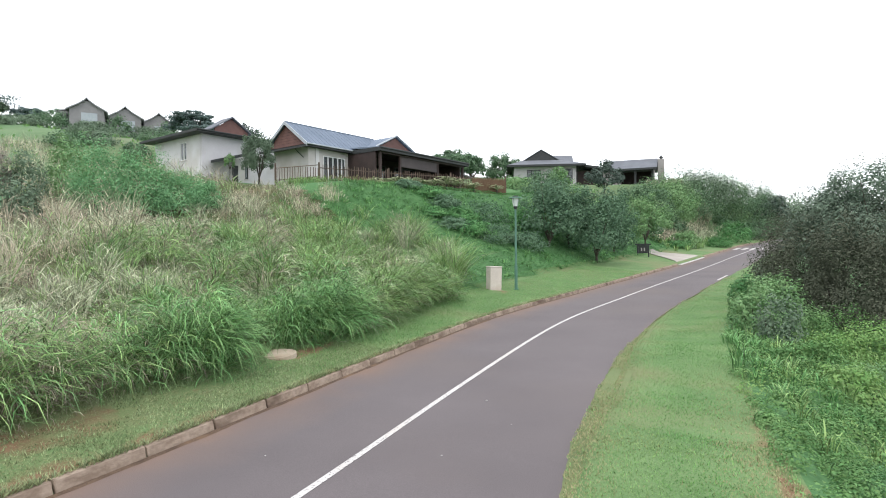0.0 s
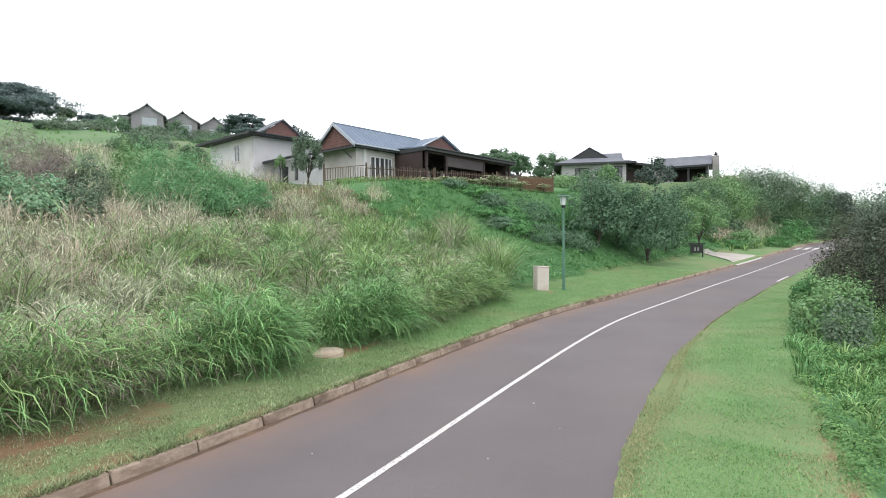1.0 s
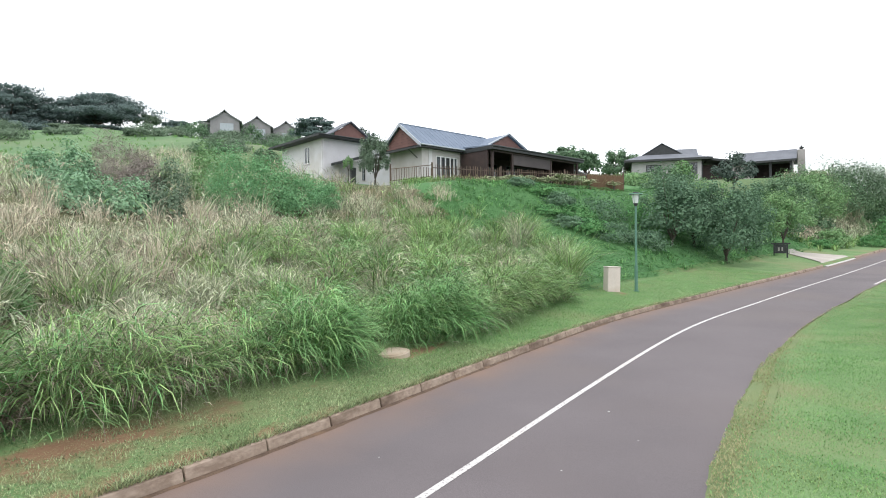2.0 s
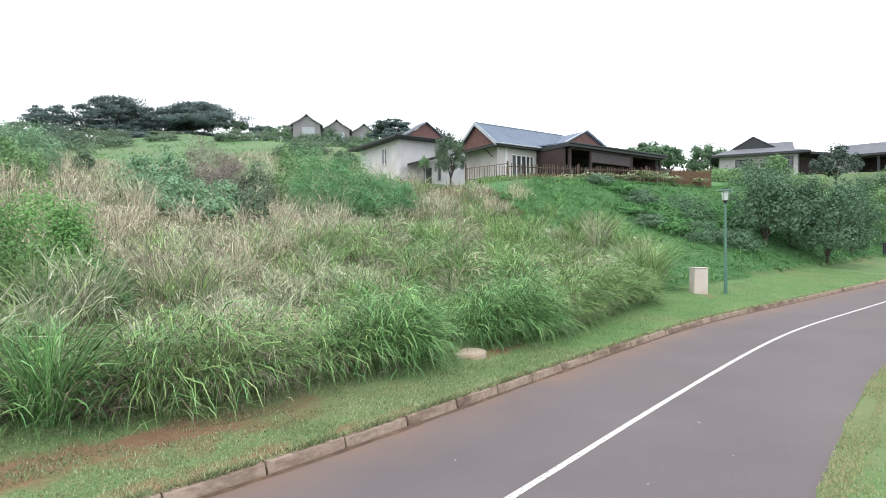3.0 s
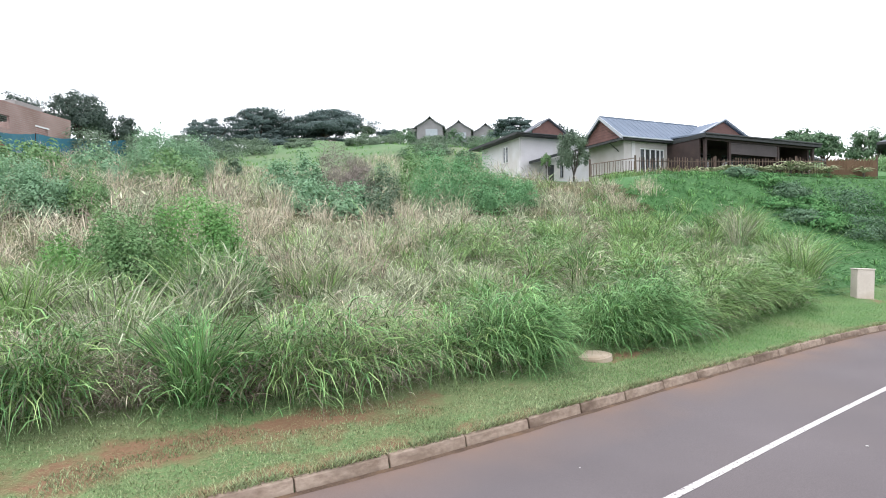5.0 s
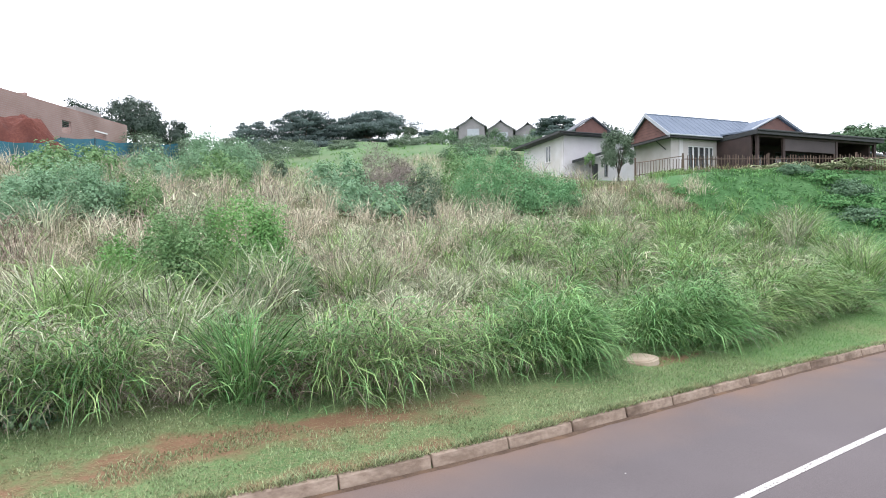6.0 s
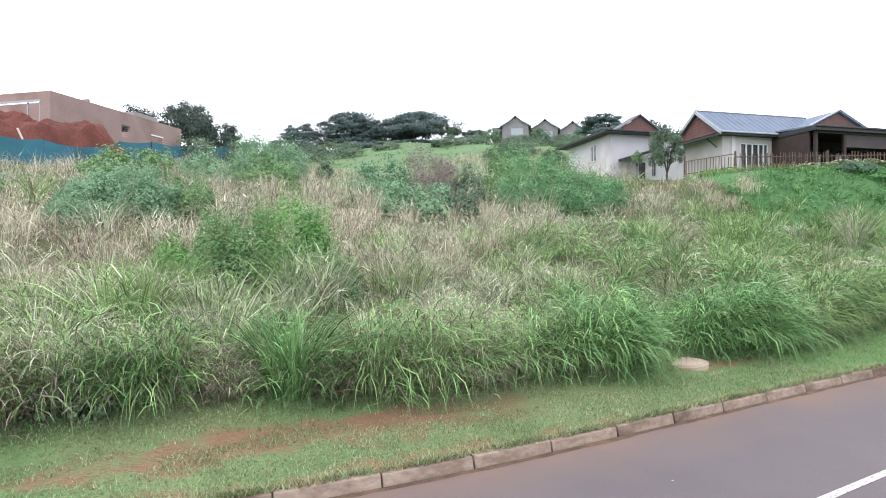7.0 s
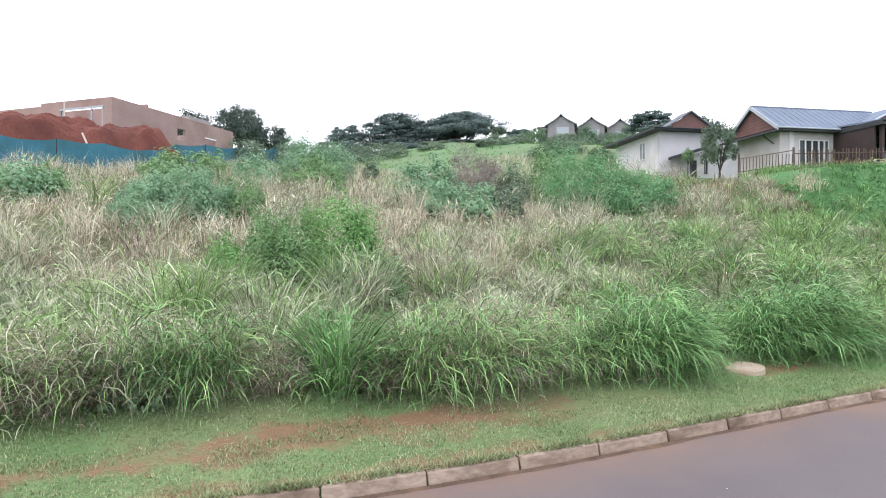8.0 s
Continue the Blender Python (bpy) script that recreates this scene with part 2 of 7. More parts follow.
def land(x, y, s=None, n=None):
    if s is None:
        s, n = sn(x, y)
    z = base_h(s, n)
    for px, py, ang, hx, hy, pz, soft in PADS:
        c, d = math.cos(ang), math.sin(ang)
        lx, ly = (x - px) * c + (y - py) * d, -(x - px) * d + (y - py) * c
        out = max(abs(lx) - hx, abs(ly) - hy, 0)
        w = 1 - smooth(0, soft, out)
        z = z * (1 - w) + pz * w
    return z


# level pads under the houses: x, y, turn, half sizes, height, margin
A45 = radians(45)
PADS += [(0.8, 45.8, A45, 8.4, 5.0, 6.5, 6.0), (4.5, 40.9, radians(23), 7.2, 0.65, 6.35, 3.4), (-11.8, 49.8, A45, 5.2, 5.0, 7.4, 6.0),
         (31.0, 82.5, radians(-13), 13.0, 5.5, 11.0, 5.0), (-49.0, 124.0, radians(43), 11.0, 4.0, 23.8, 10.0)]

S_LINES = sorted(set([-1400, -900, -600, -400, -250, -160, -100, -70, -50, -36] + [-28 + 2 * i for i in range(9)] + [-10 + 0.5 * i for i in range(100)] + [40 + i for i in range(60)] + [100, 110, 125, 145, 170, 200, 250, 320, 420, 600, 900, 1400]))
N_LINES = [-1400, -900, -600, -400, -280, -200, -150, -110, -80, -60, -48, -38, -31, -26, -22, -19, -16.5, -14.5, -13, -12, -11, -10.2, -9.5, -8.9, -8.3, -7.7, -7.2, -6.85, -6.6, -6.4, -6.2, -6.0, -5.7, -5.3, -4.95, -4.6, -4.5, -0.02, 0.02, 0.118, 0.16, 0.3, 0.5, 0.9, 1.3, 1.7, 2.1] + [2.5 + 0.5 * i for i in range(30)] + [17.5 + i for i in range(33)] + [52, 55, 58, 62, 67, 72, 78, 85, 93, 102, 112, 125, 140, 160, 190, 240, 320, 440, 650, 950, 1400]


def build_ground():
    verts, faces = [], []
    for s in S_LINES:
        for n in N_LINES:
            x, y = spot(s, n)
            z = land(x, y, s, n)
            if -ROAD_W < n < 0.1:
                z = road_z(s) - 0.06
            verts.append((x, y, z))
    w = len(N_LINES)
    for i in range(len(S_LINES) - 1):
        for j in range(w - 1):
            a = i * w + j
            faces.append((a, a + w, a + w + 1, a + 1))
    me = bpy.data.meshes.new("ground")
    me.from_pydata(verts, [], faces)
    me.validate()
    me.shade_smooth()
    for m in (M_SOIL, M_LAWN, M_FIELD, M_BANK):
        me.materials.append(m)
    bare = me.attributes.new("bare", "FLOAT", "POINT")
    wear = []
    for s in S_LINES:
        for n in N_LINES:
            r = 0.0
            if 0 < n < 2.5:
                r = (0.29 + 0.22 * math.exp(-((s - 1.2) / 2.6) ** 2)) * math.exp(-((n - 1.1 - 0.1 * math.sin(s)) / 0.34) ** 2) * (1 - smooth(7, 13, s)) + 0.45 * math.exp(-((n - 0.2) / 0.12) ** 2)
                r = max(r, 0.5 * math.exp(-((s - 20.2) / 0.8) ** 2 - ((n - 1.9) / 0.35) ** 2), 0.6 * math.exp(-((s - 8.0) / 0.85) ** 2 - ((n - 1.28) / 0.28) ** 2))
            if 0.1 < n < 2.5:
                r += (0.13 + 0.12 * noise.noise((s * 0.9, n, 2.0))) * (1 - smooth(1.5, 6, s))
            if -ROAD_W - 2.7 < n < -ROAD_W:
                r = 0.16 * math.exp(-((n + ROAD_W + 0.02) / 0.2) ** 2) + 0.55 * math.exp(-((n + ROAD_W + 1.9) / 0.26) ** 2) * (1 - smooth(6, 10.5, s)) * (0.7 + 0.6 * noise.noise((s * 0.9, 3.0, 0.0)))
            wear.append(r)
    bare.data.foreach_set("value", wear)
    for f in me.polygons:
        i, j = divmod(f.vertices[0], w)
        s, n = S_LINES[i], N_LINES[j]
        if -ROAD_W - 2.2 < n < (fringe(s) + 0.15 if s < 18 else verge_w(s)):
            f.material_index = 1
        elif n > 52 or s > 60 or n < -30 or (n > 28 and s > 12):
            f.material_index = 2
        elif n < 0 or s > 17 + 0.42 * n:
            f.material_index = 3
    ob = new("ground", me)
    bm = bmesh.new()
    bm.from_mesh(me)
    bmesh.ops.recalc_face_normals(bm, faces=bm.faces)
    if sum(f.normal.z for f in bm.faces) < 0:
        bmesh.ops.reverse_faces(bm, faces=bm.faces)
    bm.to_mesh(me)
    bm.free()
    return tagged(ob, "grassy hillside rising from the road, falling away beyond it", "ground", kind="structure")


ground = build_ground()


def ribbon(name, offsets, s0, s1, step, lift, material, depth=0.05):
    """A strip that follows the road through the given offsets, with edges going down by depth."""
    bm = bmesh.new()
    rows = []
    k = int(round((s1 - s0) / step))
    cols = [(offsets[0], -depth)] + [(n, 0) for n in offsets] + [(offsets[-1], -depth)]
    for i in range(k + 1):
        s = s0 + (s1 - s0) * i / k
        row = []
        for n, dz in cols:
            x, y = spot(s, n)
            row.append(bm.verts.new((x, y, road_z(s) + lift + dz)))
        rows.append(row)
    for a, b in zip(rows[:-1], rows[1:]):
        for j in range(len(cols) - 1):
            bm.faces.new((a[j], a[j + 1], b[j + 1], b[j]))
    bmesh.ops.recalc_face_normals(bm, faces=bm.faces)
    if sum(f.normal.z for f in bm.faces) < 0:
        bmesh.ops.reverse_faces(bm, faces=bm.faces)
    return link(name, bm, material)


road = tagged(ribbon("road", [-ROAD_W, -4.3, -3.9, -3, -2, -1.1, -0.6, -0.3, -0.1, 0.0], -200, 160, 1.0, 0.0, M_ASPHALT), "grey asphalt estate road curving uphill, reddish dust along its kerb", "road", kind="structure")
dust = road.data.attributes.new("dust", "FLOAT", "POINT")
dust.data.foreach_set("value", [1.0 if i % 12 in (9, 10, 11) else 0.75 if i % 12 == 8 else 0.42 if i % 12 == 7 else 0.15 if i % 12 == 6 else 0.35 if i % 12 < 2 else 0.0 for i in range(len(road.data.vertices))])
line = tagged(ribbon("road_line", [-LINE_N - 0.041, -LINE_N, -LINE_N + 0.041], -60, 70, 0.5, 0.006, M_PAINT, 0.004), "worn white painted centre line on the asphalt", "road line", kind="structure")
tagged(ribbon("road_line", [-ROAD_W + 0.12, -ROAD_W + 0.22], 32.5, 36, 0.5, 0.006, M_PAINT, 0.004), "white painted edge line beside the grass", "road line", kind="structure")


def hump_stripe(i):
    a = -0.5 - i * 0.78
    return ribbon("hump_stripe", [a - 0.2, a + 0.2], 66.2, 69.4, 0.4, 0.010, M_PAINT, 0.006)


for i in range(5):
    tagged(hump_stripe(i), "white painted stripe across a speed hump", "road marking", "hump stripes", "structure")


# ---- houses ----
M_BRICK = mat("raw_brick", (0.275, 0.185, 0.165), (0.365, 0.262, 0.24), 0.95, 0.6, 18, 0.4, c3=(0.21, 0.13, 0.11))
M_SLATE = mat("grey_slate_roof", (0.125, 0.135, 0.155), (0.17, 0.18, 0.205), 0.8, 0.8, 10, 0.2, spec=0.15)
M_GREY_WALL = mat("grey_render", (0.27, 0.255, 0.25), (0.35, 0.335, 0.33), 0.9, 0.8, 14, 0.2)
# White plaster with the upper house's shade put into its grey.
M_SHADED_WALL = mat("shaded_grey_plaster", (0.40, 0.39, 0.40), (0.47, 0.46, 0.475), 0.9, 1.2, 30, 0.1, c3=(0.36, 0.345, 0.345))
M_BLIND = mat("grey_blind", (0.062, 0.052, 0.055), (0.085, 0.072, 0.075), 0.8, 1, 30, 0.0)
M_CURTAIN = mat("white_curtain", (0.55, 0.56, 0.6), (0.68, 0.69, 0.72), 0.9, 3, 20, 0.1, stretch=(6, 6, 0.4))
M_FENCE = mat("weathered_fence_timber", (0.085, 0.06, 0.048), (0.15, 0.11, 0.085), 0.85, 2, 40, 0.2, per="object")
M_GUTTER = mat("pale_gutter", (0.30, 0.335, 0.375), (0.37, 0.405, 0.445), 0.4, 2, 20, 0.0)


def wall_holes(x0, x1, z0, z1, y0, y1, holes=()):
    """A wall along x with openings (xa, xb, za, zb) right through it."""
    bm = bmesh.new()
    x = x0
    for xa, xb, za, zb in sorted(holes):
        if xa > x:
            box(x, y0, z0, xa, y1, z1, bm=bm)
        if za > z0:
            box(xa, y0, z0, xb, y1, za, bm=bm)
        if zb < z1:
            box(xa, y0, zb, xb, y1, z1, bm=bm)
        x = xb
    if x < x1:
        box(x, y0, z0, x1, y1, z1, bm=bm)
    bmesh.ops.remove_doubles(bm, verts=bm.verts, dist=0.0005)
    return bm


def turned(bm, m):
    bmesh.ops.transform(bm, matrix=m, verts=bm.verts)
    return bm


SIDE = Matrix(((0, 1, 0, 0), (1, 0, 0, 0), (0, 0, 1, 0), (0, 0, 0, 1)))


def flip(bm):
    """Swap local x and y, for walls that run into the plot."""
    turned(bm, SIDE)
    bmesh.ops.reverse_faces(bm, faces=bm.faces)
    return bm


def window(house, xa, xb, za, zb, y, bars, side=False, frame_m=None, name="window", curtain=()):
    """A framed window in a wall along x (or y, with side), its outer face at y."""
    frame_m = frame_m or M_FRAME
    go = flip if side else (lambda b: b)
    w = 0.07
    fr = bmesh.new()
    box(xa, y + 0.03, za, xa + w, y + 0.11, zb, bm=fr)
    box(xb - w, y + 0.03, za, xb, y + 0.11, zb, bm=fr)
    box(xa + w, y + 0.03, zb - w, xb - w, y + 0.11, zb, bm=fr)
    box(xa + w, y + 0.03, za, xb - w, y + 0.11, za + w, bm=fr)
    for b in bars:
        xm = xa + (xb - xa) * b
        box(xm - 0.05, y + 0.035, za + w, xm + 0.05, y + 0.105, zb - w, bm=fr)
    win = part(name, go(fr), frame_m, house)
    edges = [0.0, *bars, 1.0]
    for i, (p, q) in enumerate(zip(edges[:-1], edges[1:])):
        pa, pb = xa + (xb - xa) * p + 0.06, xa + (xb - xa) * q - 0.06
        part("pane", go(box(pa, y + 0.06, za + w, pb, y + 0.068, zb - w)), M_GLASS, win).visible_shadow = False
        if i in curtain:
            part("curtain", go(box(pa, y + 0.16, za + 0.1, pb, y + 0.19, zb - w)), M_CURTAIN, win)
    part("sill", go(box(xa - 0.06, y - 0.05, za - 0.07, xb + 0.06, y + 0.03, za)), frame_m if name == "door" else M_WALL, win)
    return win


def gable_roof_mesh(x0, x1, y0, ym, y1, ze, zr, thick=0.09):
    """A ridge along x at ym; two slopes with thickness."""
    return prism([(y0, ze), (ym, zr), (y1, ze), (y1, ze - thick), (ym, zr - thick * 1.1), (y0, ze - thick)], x0, x1)


def standing_seams(lines, bm=None, r=0.009):
    bm = bm or bmesh.new()
    for p, q in lines:
        rod(p, q, r, sides=4, bm=bm)
    return bm


def house_main():
    h = thing("house", pose(-3.85, 40.0, 6.8, 0, 0, 45), "beige plastered house with blue-grey metal roof and dark veranda", "house")
    E, R = 2.80, 4.53
    # the wing with the glazed door
    part("wall", wall_holes(0.40, 4.1, -0.7, 2.68, 0.40, 0.62, [(1.75, 3.85, 0.05, 2.2)]), M_WALL, h)
    part("wall", flip(wall_holes(0.62, 4.2, -0.7, 2.68, 0.40, 0.62)), M_WALL, h)
    part("wall", box(0.62, 4.2, -0.7, 9.0, 4.42, 2.68), M_WALL, h)
    part("wall", flip(wall_holes(0.62, 4.2, -0.7, 2.68, 3.88, 4.1)), M_WALL, h)
    part("floor", box(0.62, 0.62, -0.1, 3.88, 4.2, 0.0), M_BROWN, h)
    part("pilaster", box(1.02, 0.33, -0.7, 1.30, 0.40, 2.68), M_WHITE_WALL, h, "pale plaster pilaster")
    window(h, 1.75, 3.85, 0.05, 2.2, 0.40, (0.22, 0.44, 0.66, 0.84), name="door", curtain=(0, 4))
    # the gable end
    part("gable", prism([(0.12, E - 0.02), (2.25, R - 0.18), (4.38, E - 0.02)], 0.02, 0.10), M_GABLE, h, "red-brown boarded gable")
    lines = []
    for i in range(1, 9):
        z = E + i * 0.19
        w = (R - 0.2 - z) / (R - E) * 2.2
        if w > 0.1:
            lines.append(((0.012, 2.25 - w, z), (0.012, 2.25 + w, z)))
    part("board_joint", standing_seams(lines, r=0.006), M_BROWN, h)
    part("roof", gable_roof_mesh(-0.15, 8.7, -0.12, 2.25, 4.62, E, R), M_ROOF, h)
    part("bargeboard", prism([(-0.16, E - 0.24), (-0.16, E + 0.02), (2.25, R + 0.03), (4.66, E + 0.02), (4.66, E - 0.24), (2.25, R - 0.21)], -0.21, -0.15), M_GUTTER, h, "pale metal bargeboard")
    part("eave", box(-0.10, -0.14, E - 0.22, 4.2, -0.06, E - 0.005), M_DARK, h)
    part("gutter", box(-0.15, -0.22, E - 0.1, 4.1, -0.125, E - 0.01, 0.02), M_GUTTER, h, "pale metal gutter")
    part("soffit", box(-0.05, -0.06, E - 0.2, 4.1, 0.62, E - 0.14), M_DARK, h)
    part("soffit", box(0.1, 0.62, E - 0.14, 3.9, 4.2, E - 0.1), M_DARK, h)
    # the end wall's pent roof below the gable
    part("pent_roof", slab([(-0.55, -0.14, E - 0.22), (0.40, -0.14, E + 0.0), (0.40, 4.7, E + 0.0), (-0.55, 4.7, E - 0.22)], 0.14), M_DARK, h)
    for y in (0.9,):
        part("bracket", rod((-0.35, y, E - 0.34), (0.40, y, E - 0.85), 0.035, sides=5), M_DARK, h)
    lines = [((x, -0.1, E + 0.02), (x, 2.2, R + 0.005)) for x in [0.3 + 0.45 * i for i in range(18)]]
    part("roof_seam", standing_seams(lines), M_ROOF, h)
    part("ridge_cap", rod((-0.15, 2.25, R + 0.005), (8.7, 2.25, R + 0.005), 0.06, sides=6), M_ROOF, h)
    # cross roof with its gablet over the veranda
    C = 8.75
    part("roof", turned(gable_roof_mesh(-0.25, 2.3, -2.35, 0, 2.35, 3.42, R - 0.02), Matrix.Translation((C, 0, 0)) @ pose(0, 0, 0, 0, 0, 90) @ Matrix.Diagonal((1, 1, 1, 1))), M_ROOF, h)
    part("gable", flip(prism([(C - 1.95, 3.45), (C, R - 0.15), (C + 1.95, 3.45)], -0.12, -0.04)), M_GABLE, h, "red-brown boarded gablet")
    bm = bmesh.new()
    for sgn in (-1, 1):
        rod((C, -0.30, R + 0.0), (C + sgn * 2.4, -0.30, 3.38), 0.075, sides=4, bm=bm)
    part("bargeboard", bm, M_GUTTER, h, "pale metal bargeboard")
    # skirt roof of the veranda block, hipped at its corners
    V0, V1, F, B = 4.1, 14.9, -2.9, 5.4
    part("roof", slab([(V0, F, E), (V1, F, E), (C + 2.4, 0.1, 3.48), (C - 2.4, 0.1, 3.48)], 0.10), M_ROOF, h)
    part("roof", slab([(V0, F, E), (C - 2.4, 0.1, 3.48), (C - 2.4, 2.3, 3.48), (V0, 0.9, E + 0.25)], 0.10), M_ROOF, h)
    part("roof", slab([(V1, F, E), (V1, B, E), (C + 2.4, 2.6, 3.48), (C + 2.4, 0.1, 3.48)], 0.10), M_ROOF, h)
    part("roof", slab([(V1, B, E), (V0, B, E), (C - 2.4, 2.6, 3.48), (C + 2.4, 2.6, 3.48)], 0.10), M_ROOF, h)
    part("roof", slab([(C - 2.4, 0.1, 3.48), (C + 2.4, 0.1, 3.48), (C + 2.4, 2.6, 3.48), (C - 2.4, 2.6, 3.48)], 0.06), M_ROOF, h)
    part("eave", box(V0 - 0.05, F - 0.06, E - 0.3, V1 + 0.05, F + 0.03, E - 0.02), M_DARK, h)
    part("eave", box(V0 - 0.05, F + 0.03, E - 0.3, V0 + 0.04, 0.3, E - 0.02), M_DARK, h)
    part("eave", box(V1 - 0.04, F + 0.03, E - 0.3, V1 + 0.05, B, E - 0.02), M_DARK, h)
    part("gutter", box(V0 - 0.08, F - 0.14, E - 0.12, V1 + 0.08, F - 0.062, E - 0.01, 0.02), M_DARK, h, "dark metal gutter")
    part("ceiling", box(V0 + 0.04, F + 0.03, E - 0.16, V1 - 0.04, 4.2, E - 0.1), M_BROWN, h)
    part("deck", box(V0, F + 0.1, -0.25, V1 - 0.3, 0.5, -0.05), M_BROWN, h)
    part("wall", wall_holes(4.1, 14.2, -0.7, 2.62, 0.62, 0.8, [(5.2, 8.4, 0.0, 2.2), (9.4, 12.4, 0.0, 2.2)]), M_BROWN, h, "dark brown timber wall")
    window(h, 5.2, 8.4, 0.0, 2.2, 0.62, (0.33, 0.66), frame_m=M_DARK)
    window(h, 9.4, 12.4, 0.0, 2.2, 0.62, (0.33, 0.66), frame_m=M_DARK)
    part("wall", box(14.0, 0.8, -0.7, 14.2, 4.9, 2.62), M_WALL, h)
    part("wall", box(9.0, 4.7, -0.7, 14.0, 4.9, 2.62), M_WALL, h)
    for x in (4.4, 6.5, 11.0, 14.5):
        part("post", box(x - 0.09, F + 0.22, -1.0, x + 0.09, F + 0.40, E - 0.16, 0.01), M_BROWN, h)
    part("beam", box(4.3, F + 0.2, E - 0.42, 14.6, F + 0.42, E - 0.162), M_BROWN, h)
    part("blind", box(6.6, F + 0.26, 1.62, 10.9, F + 0.3, E - 0.43), M_BLIND, h, "half-lowered grey roller blind")
    part("end_wall", box(14.2, F + 0.45, -0.5, 14.35, 0.62, 2.62), M_BROWN, h, "dark timber end wall of the veranda")
    part("side_wall", box(4.1, F + 0.5, -0.5, 4.22, 0.4, 2.62), M_BROWN, h)
    # low lean-to beyond the veranda
    part("lean_to_roof", slab([(14.9, -1.6, 2.25), (17.6, -1.6, 1.95), (17.6, 3.0, 1.95), (14.9, 3.0, 2.25)], 0.12), M_SLATE, h)
    part("lean_to_wall", box(14.3, -1.0, -0.7, 17.0, 2.6, 1.9), M_GREY_WALL, h)
    return h


house_main()


def hip_roof(h, x0, x1, y0, y1, ze, zr, rx0, rx1, ym, material, thick=0.12):
    part("roof", slab([(x0, y0, ze), (x1, y0, ze), (rx1, ym, zr), (rx0, ym, zr)], thick), material, h)
    part("roof", slab([(x1, y1, ze), (x0, y1, ze), (rx0, ym, zr), (rx1, ym, zr)], thick), material, h)
    part("roof", slab([(x0, y1, ze), (x0, y0, ze), (rx0, ym, zr)], thick), material, h)
    part("roof", slab([(x1, y0, ze), (x1, y1, ze), (rx1, ym, zr)], thick), material, h)


def house_white():
    h = thing("house", pose(-11.95, 43.4, 7.9, 0, 0, 45), "white plastered house with dark hipped roof and red gablet", "house")
    E = 3.27
    part("wall", wall_holes(0.85, 8.9, -1.2, E - 0.1, 0.85, 1.07), M_WHITE_WALL, h)
    part("wall", flip(wall_holes(1.07, 7.6, -1.2, E - 0.1, 0.85, 1.07, [(3.0, 3.9, 1.35, 2.75)])), M_WHITE_WALL, h)
    part("wall", box(8.68, 1.07, -1.2, 8.9, 7.8, E - 0.1), M_WHITE_WALL, h)
    part("wall", box(0.85, 7.6, -1.2, 8.68, 7.8, E - 0.1), M_WHITE_WALL, h)
    part("downpipe", rod((0.80, 1.0, -1.0), (0.80, 1.0, E - 0.2), 0.035), M_WHITE_WALL, h)
    window(h, 3.0, 3.9, 1.35, 2.75, 0.85, (0.5,), side=True)
    hip_roof(h, 0, 9.5, 0, 8.6, E, 3.98, 4.2, 5.3, 4.3, M_SLATE)
    bm = bmesh.new()
    box(-0.04, -0.04, E - 0.17, 9.54, 0.05, E - 0.0, bm=bm)
    part("eave", bm, M_DARK, h)
    part("eave", box(-0.04, 0.05, E - 0.17, 0.05, 8.6, E - 0.0), M_DARK, h)
    part("soffit", box(0.05, 0.05, E - 0.16, 9.4, 8.5, E - 0.135), M_DARK, h)
    part("gutter", box(-0.08, -0.12, E - 0.1, 9.5, -0.045, E - 0.01, 0.02), M_DARK, h)
    # gablet facing the road
    C = 4.7
    part("gable", flip(prism([(C - 1.5, 3.6), (C - 1.5, 4.2), (C, 5.12), (C + 1.5, 4.2), (C + 1.5, 3.6)], 3.0, 3.1)), M_GABLE, h, "red-brown boarded gablet")
    part("gablet_roof", turned(gable_roof_mesh(2.8, 4.4, -1.85, 0, 1.85, 4.12, 5.3), Matrix.Translation((C, 0, 0)) @ pose(0, 0, 0, 0, 0, 90)), M_SLATE, h)
    # entrance canopy against the wall
    part("canopy_roof", slab([(0.1, -1.6, 0.78), (3.7, -1.6, 1.85), (3.7, 0.82, 1.85), (1.7, 0.82, 1.25)], 0.2), M_DARK, h)
    part("canopy_post", box(1.95, -1.4, -1.7, 2.07, -1.28, 1.14), M_DARK, h)
    part("entrance_wall", wall_holes(2.3, 3.7, -1.7, 1.2, -0.9, -0.75, [(2.35, 2.75, -1.7, 0.75), (3.3, 3.6, -0.2, 0.8)]), M_WHITE_WALL, h)
    part("entrance_door", box(2.35, -0.86, -1.7, 2.75, -0.80, 0.75), M_DARK, h, "dark timber entrance door")
    window(h, 3.3, 3.6, -0.2, 0.8, -0.9, (), frame_m=M_DARK)
    return h


house_white()


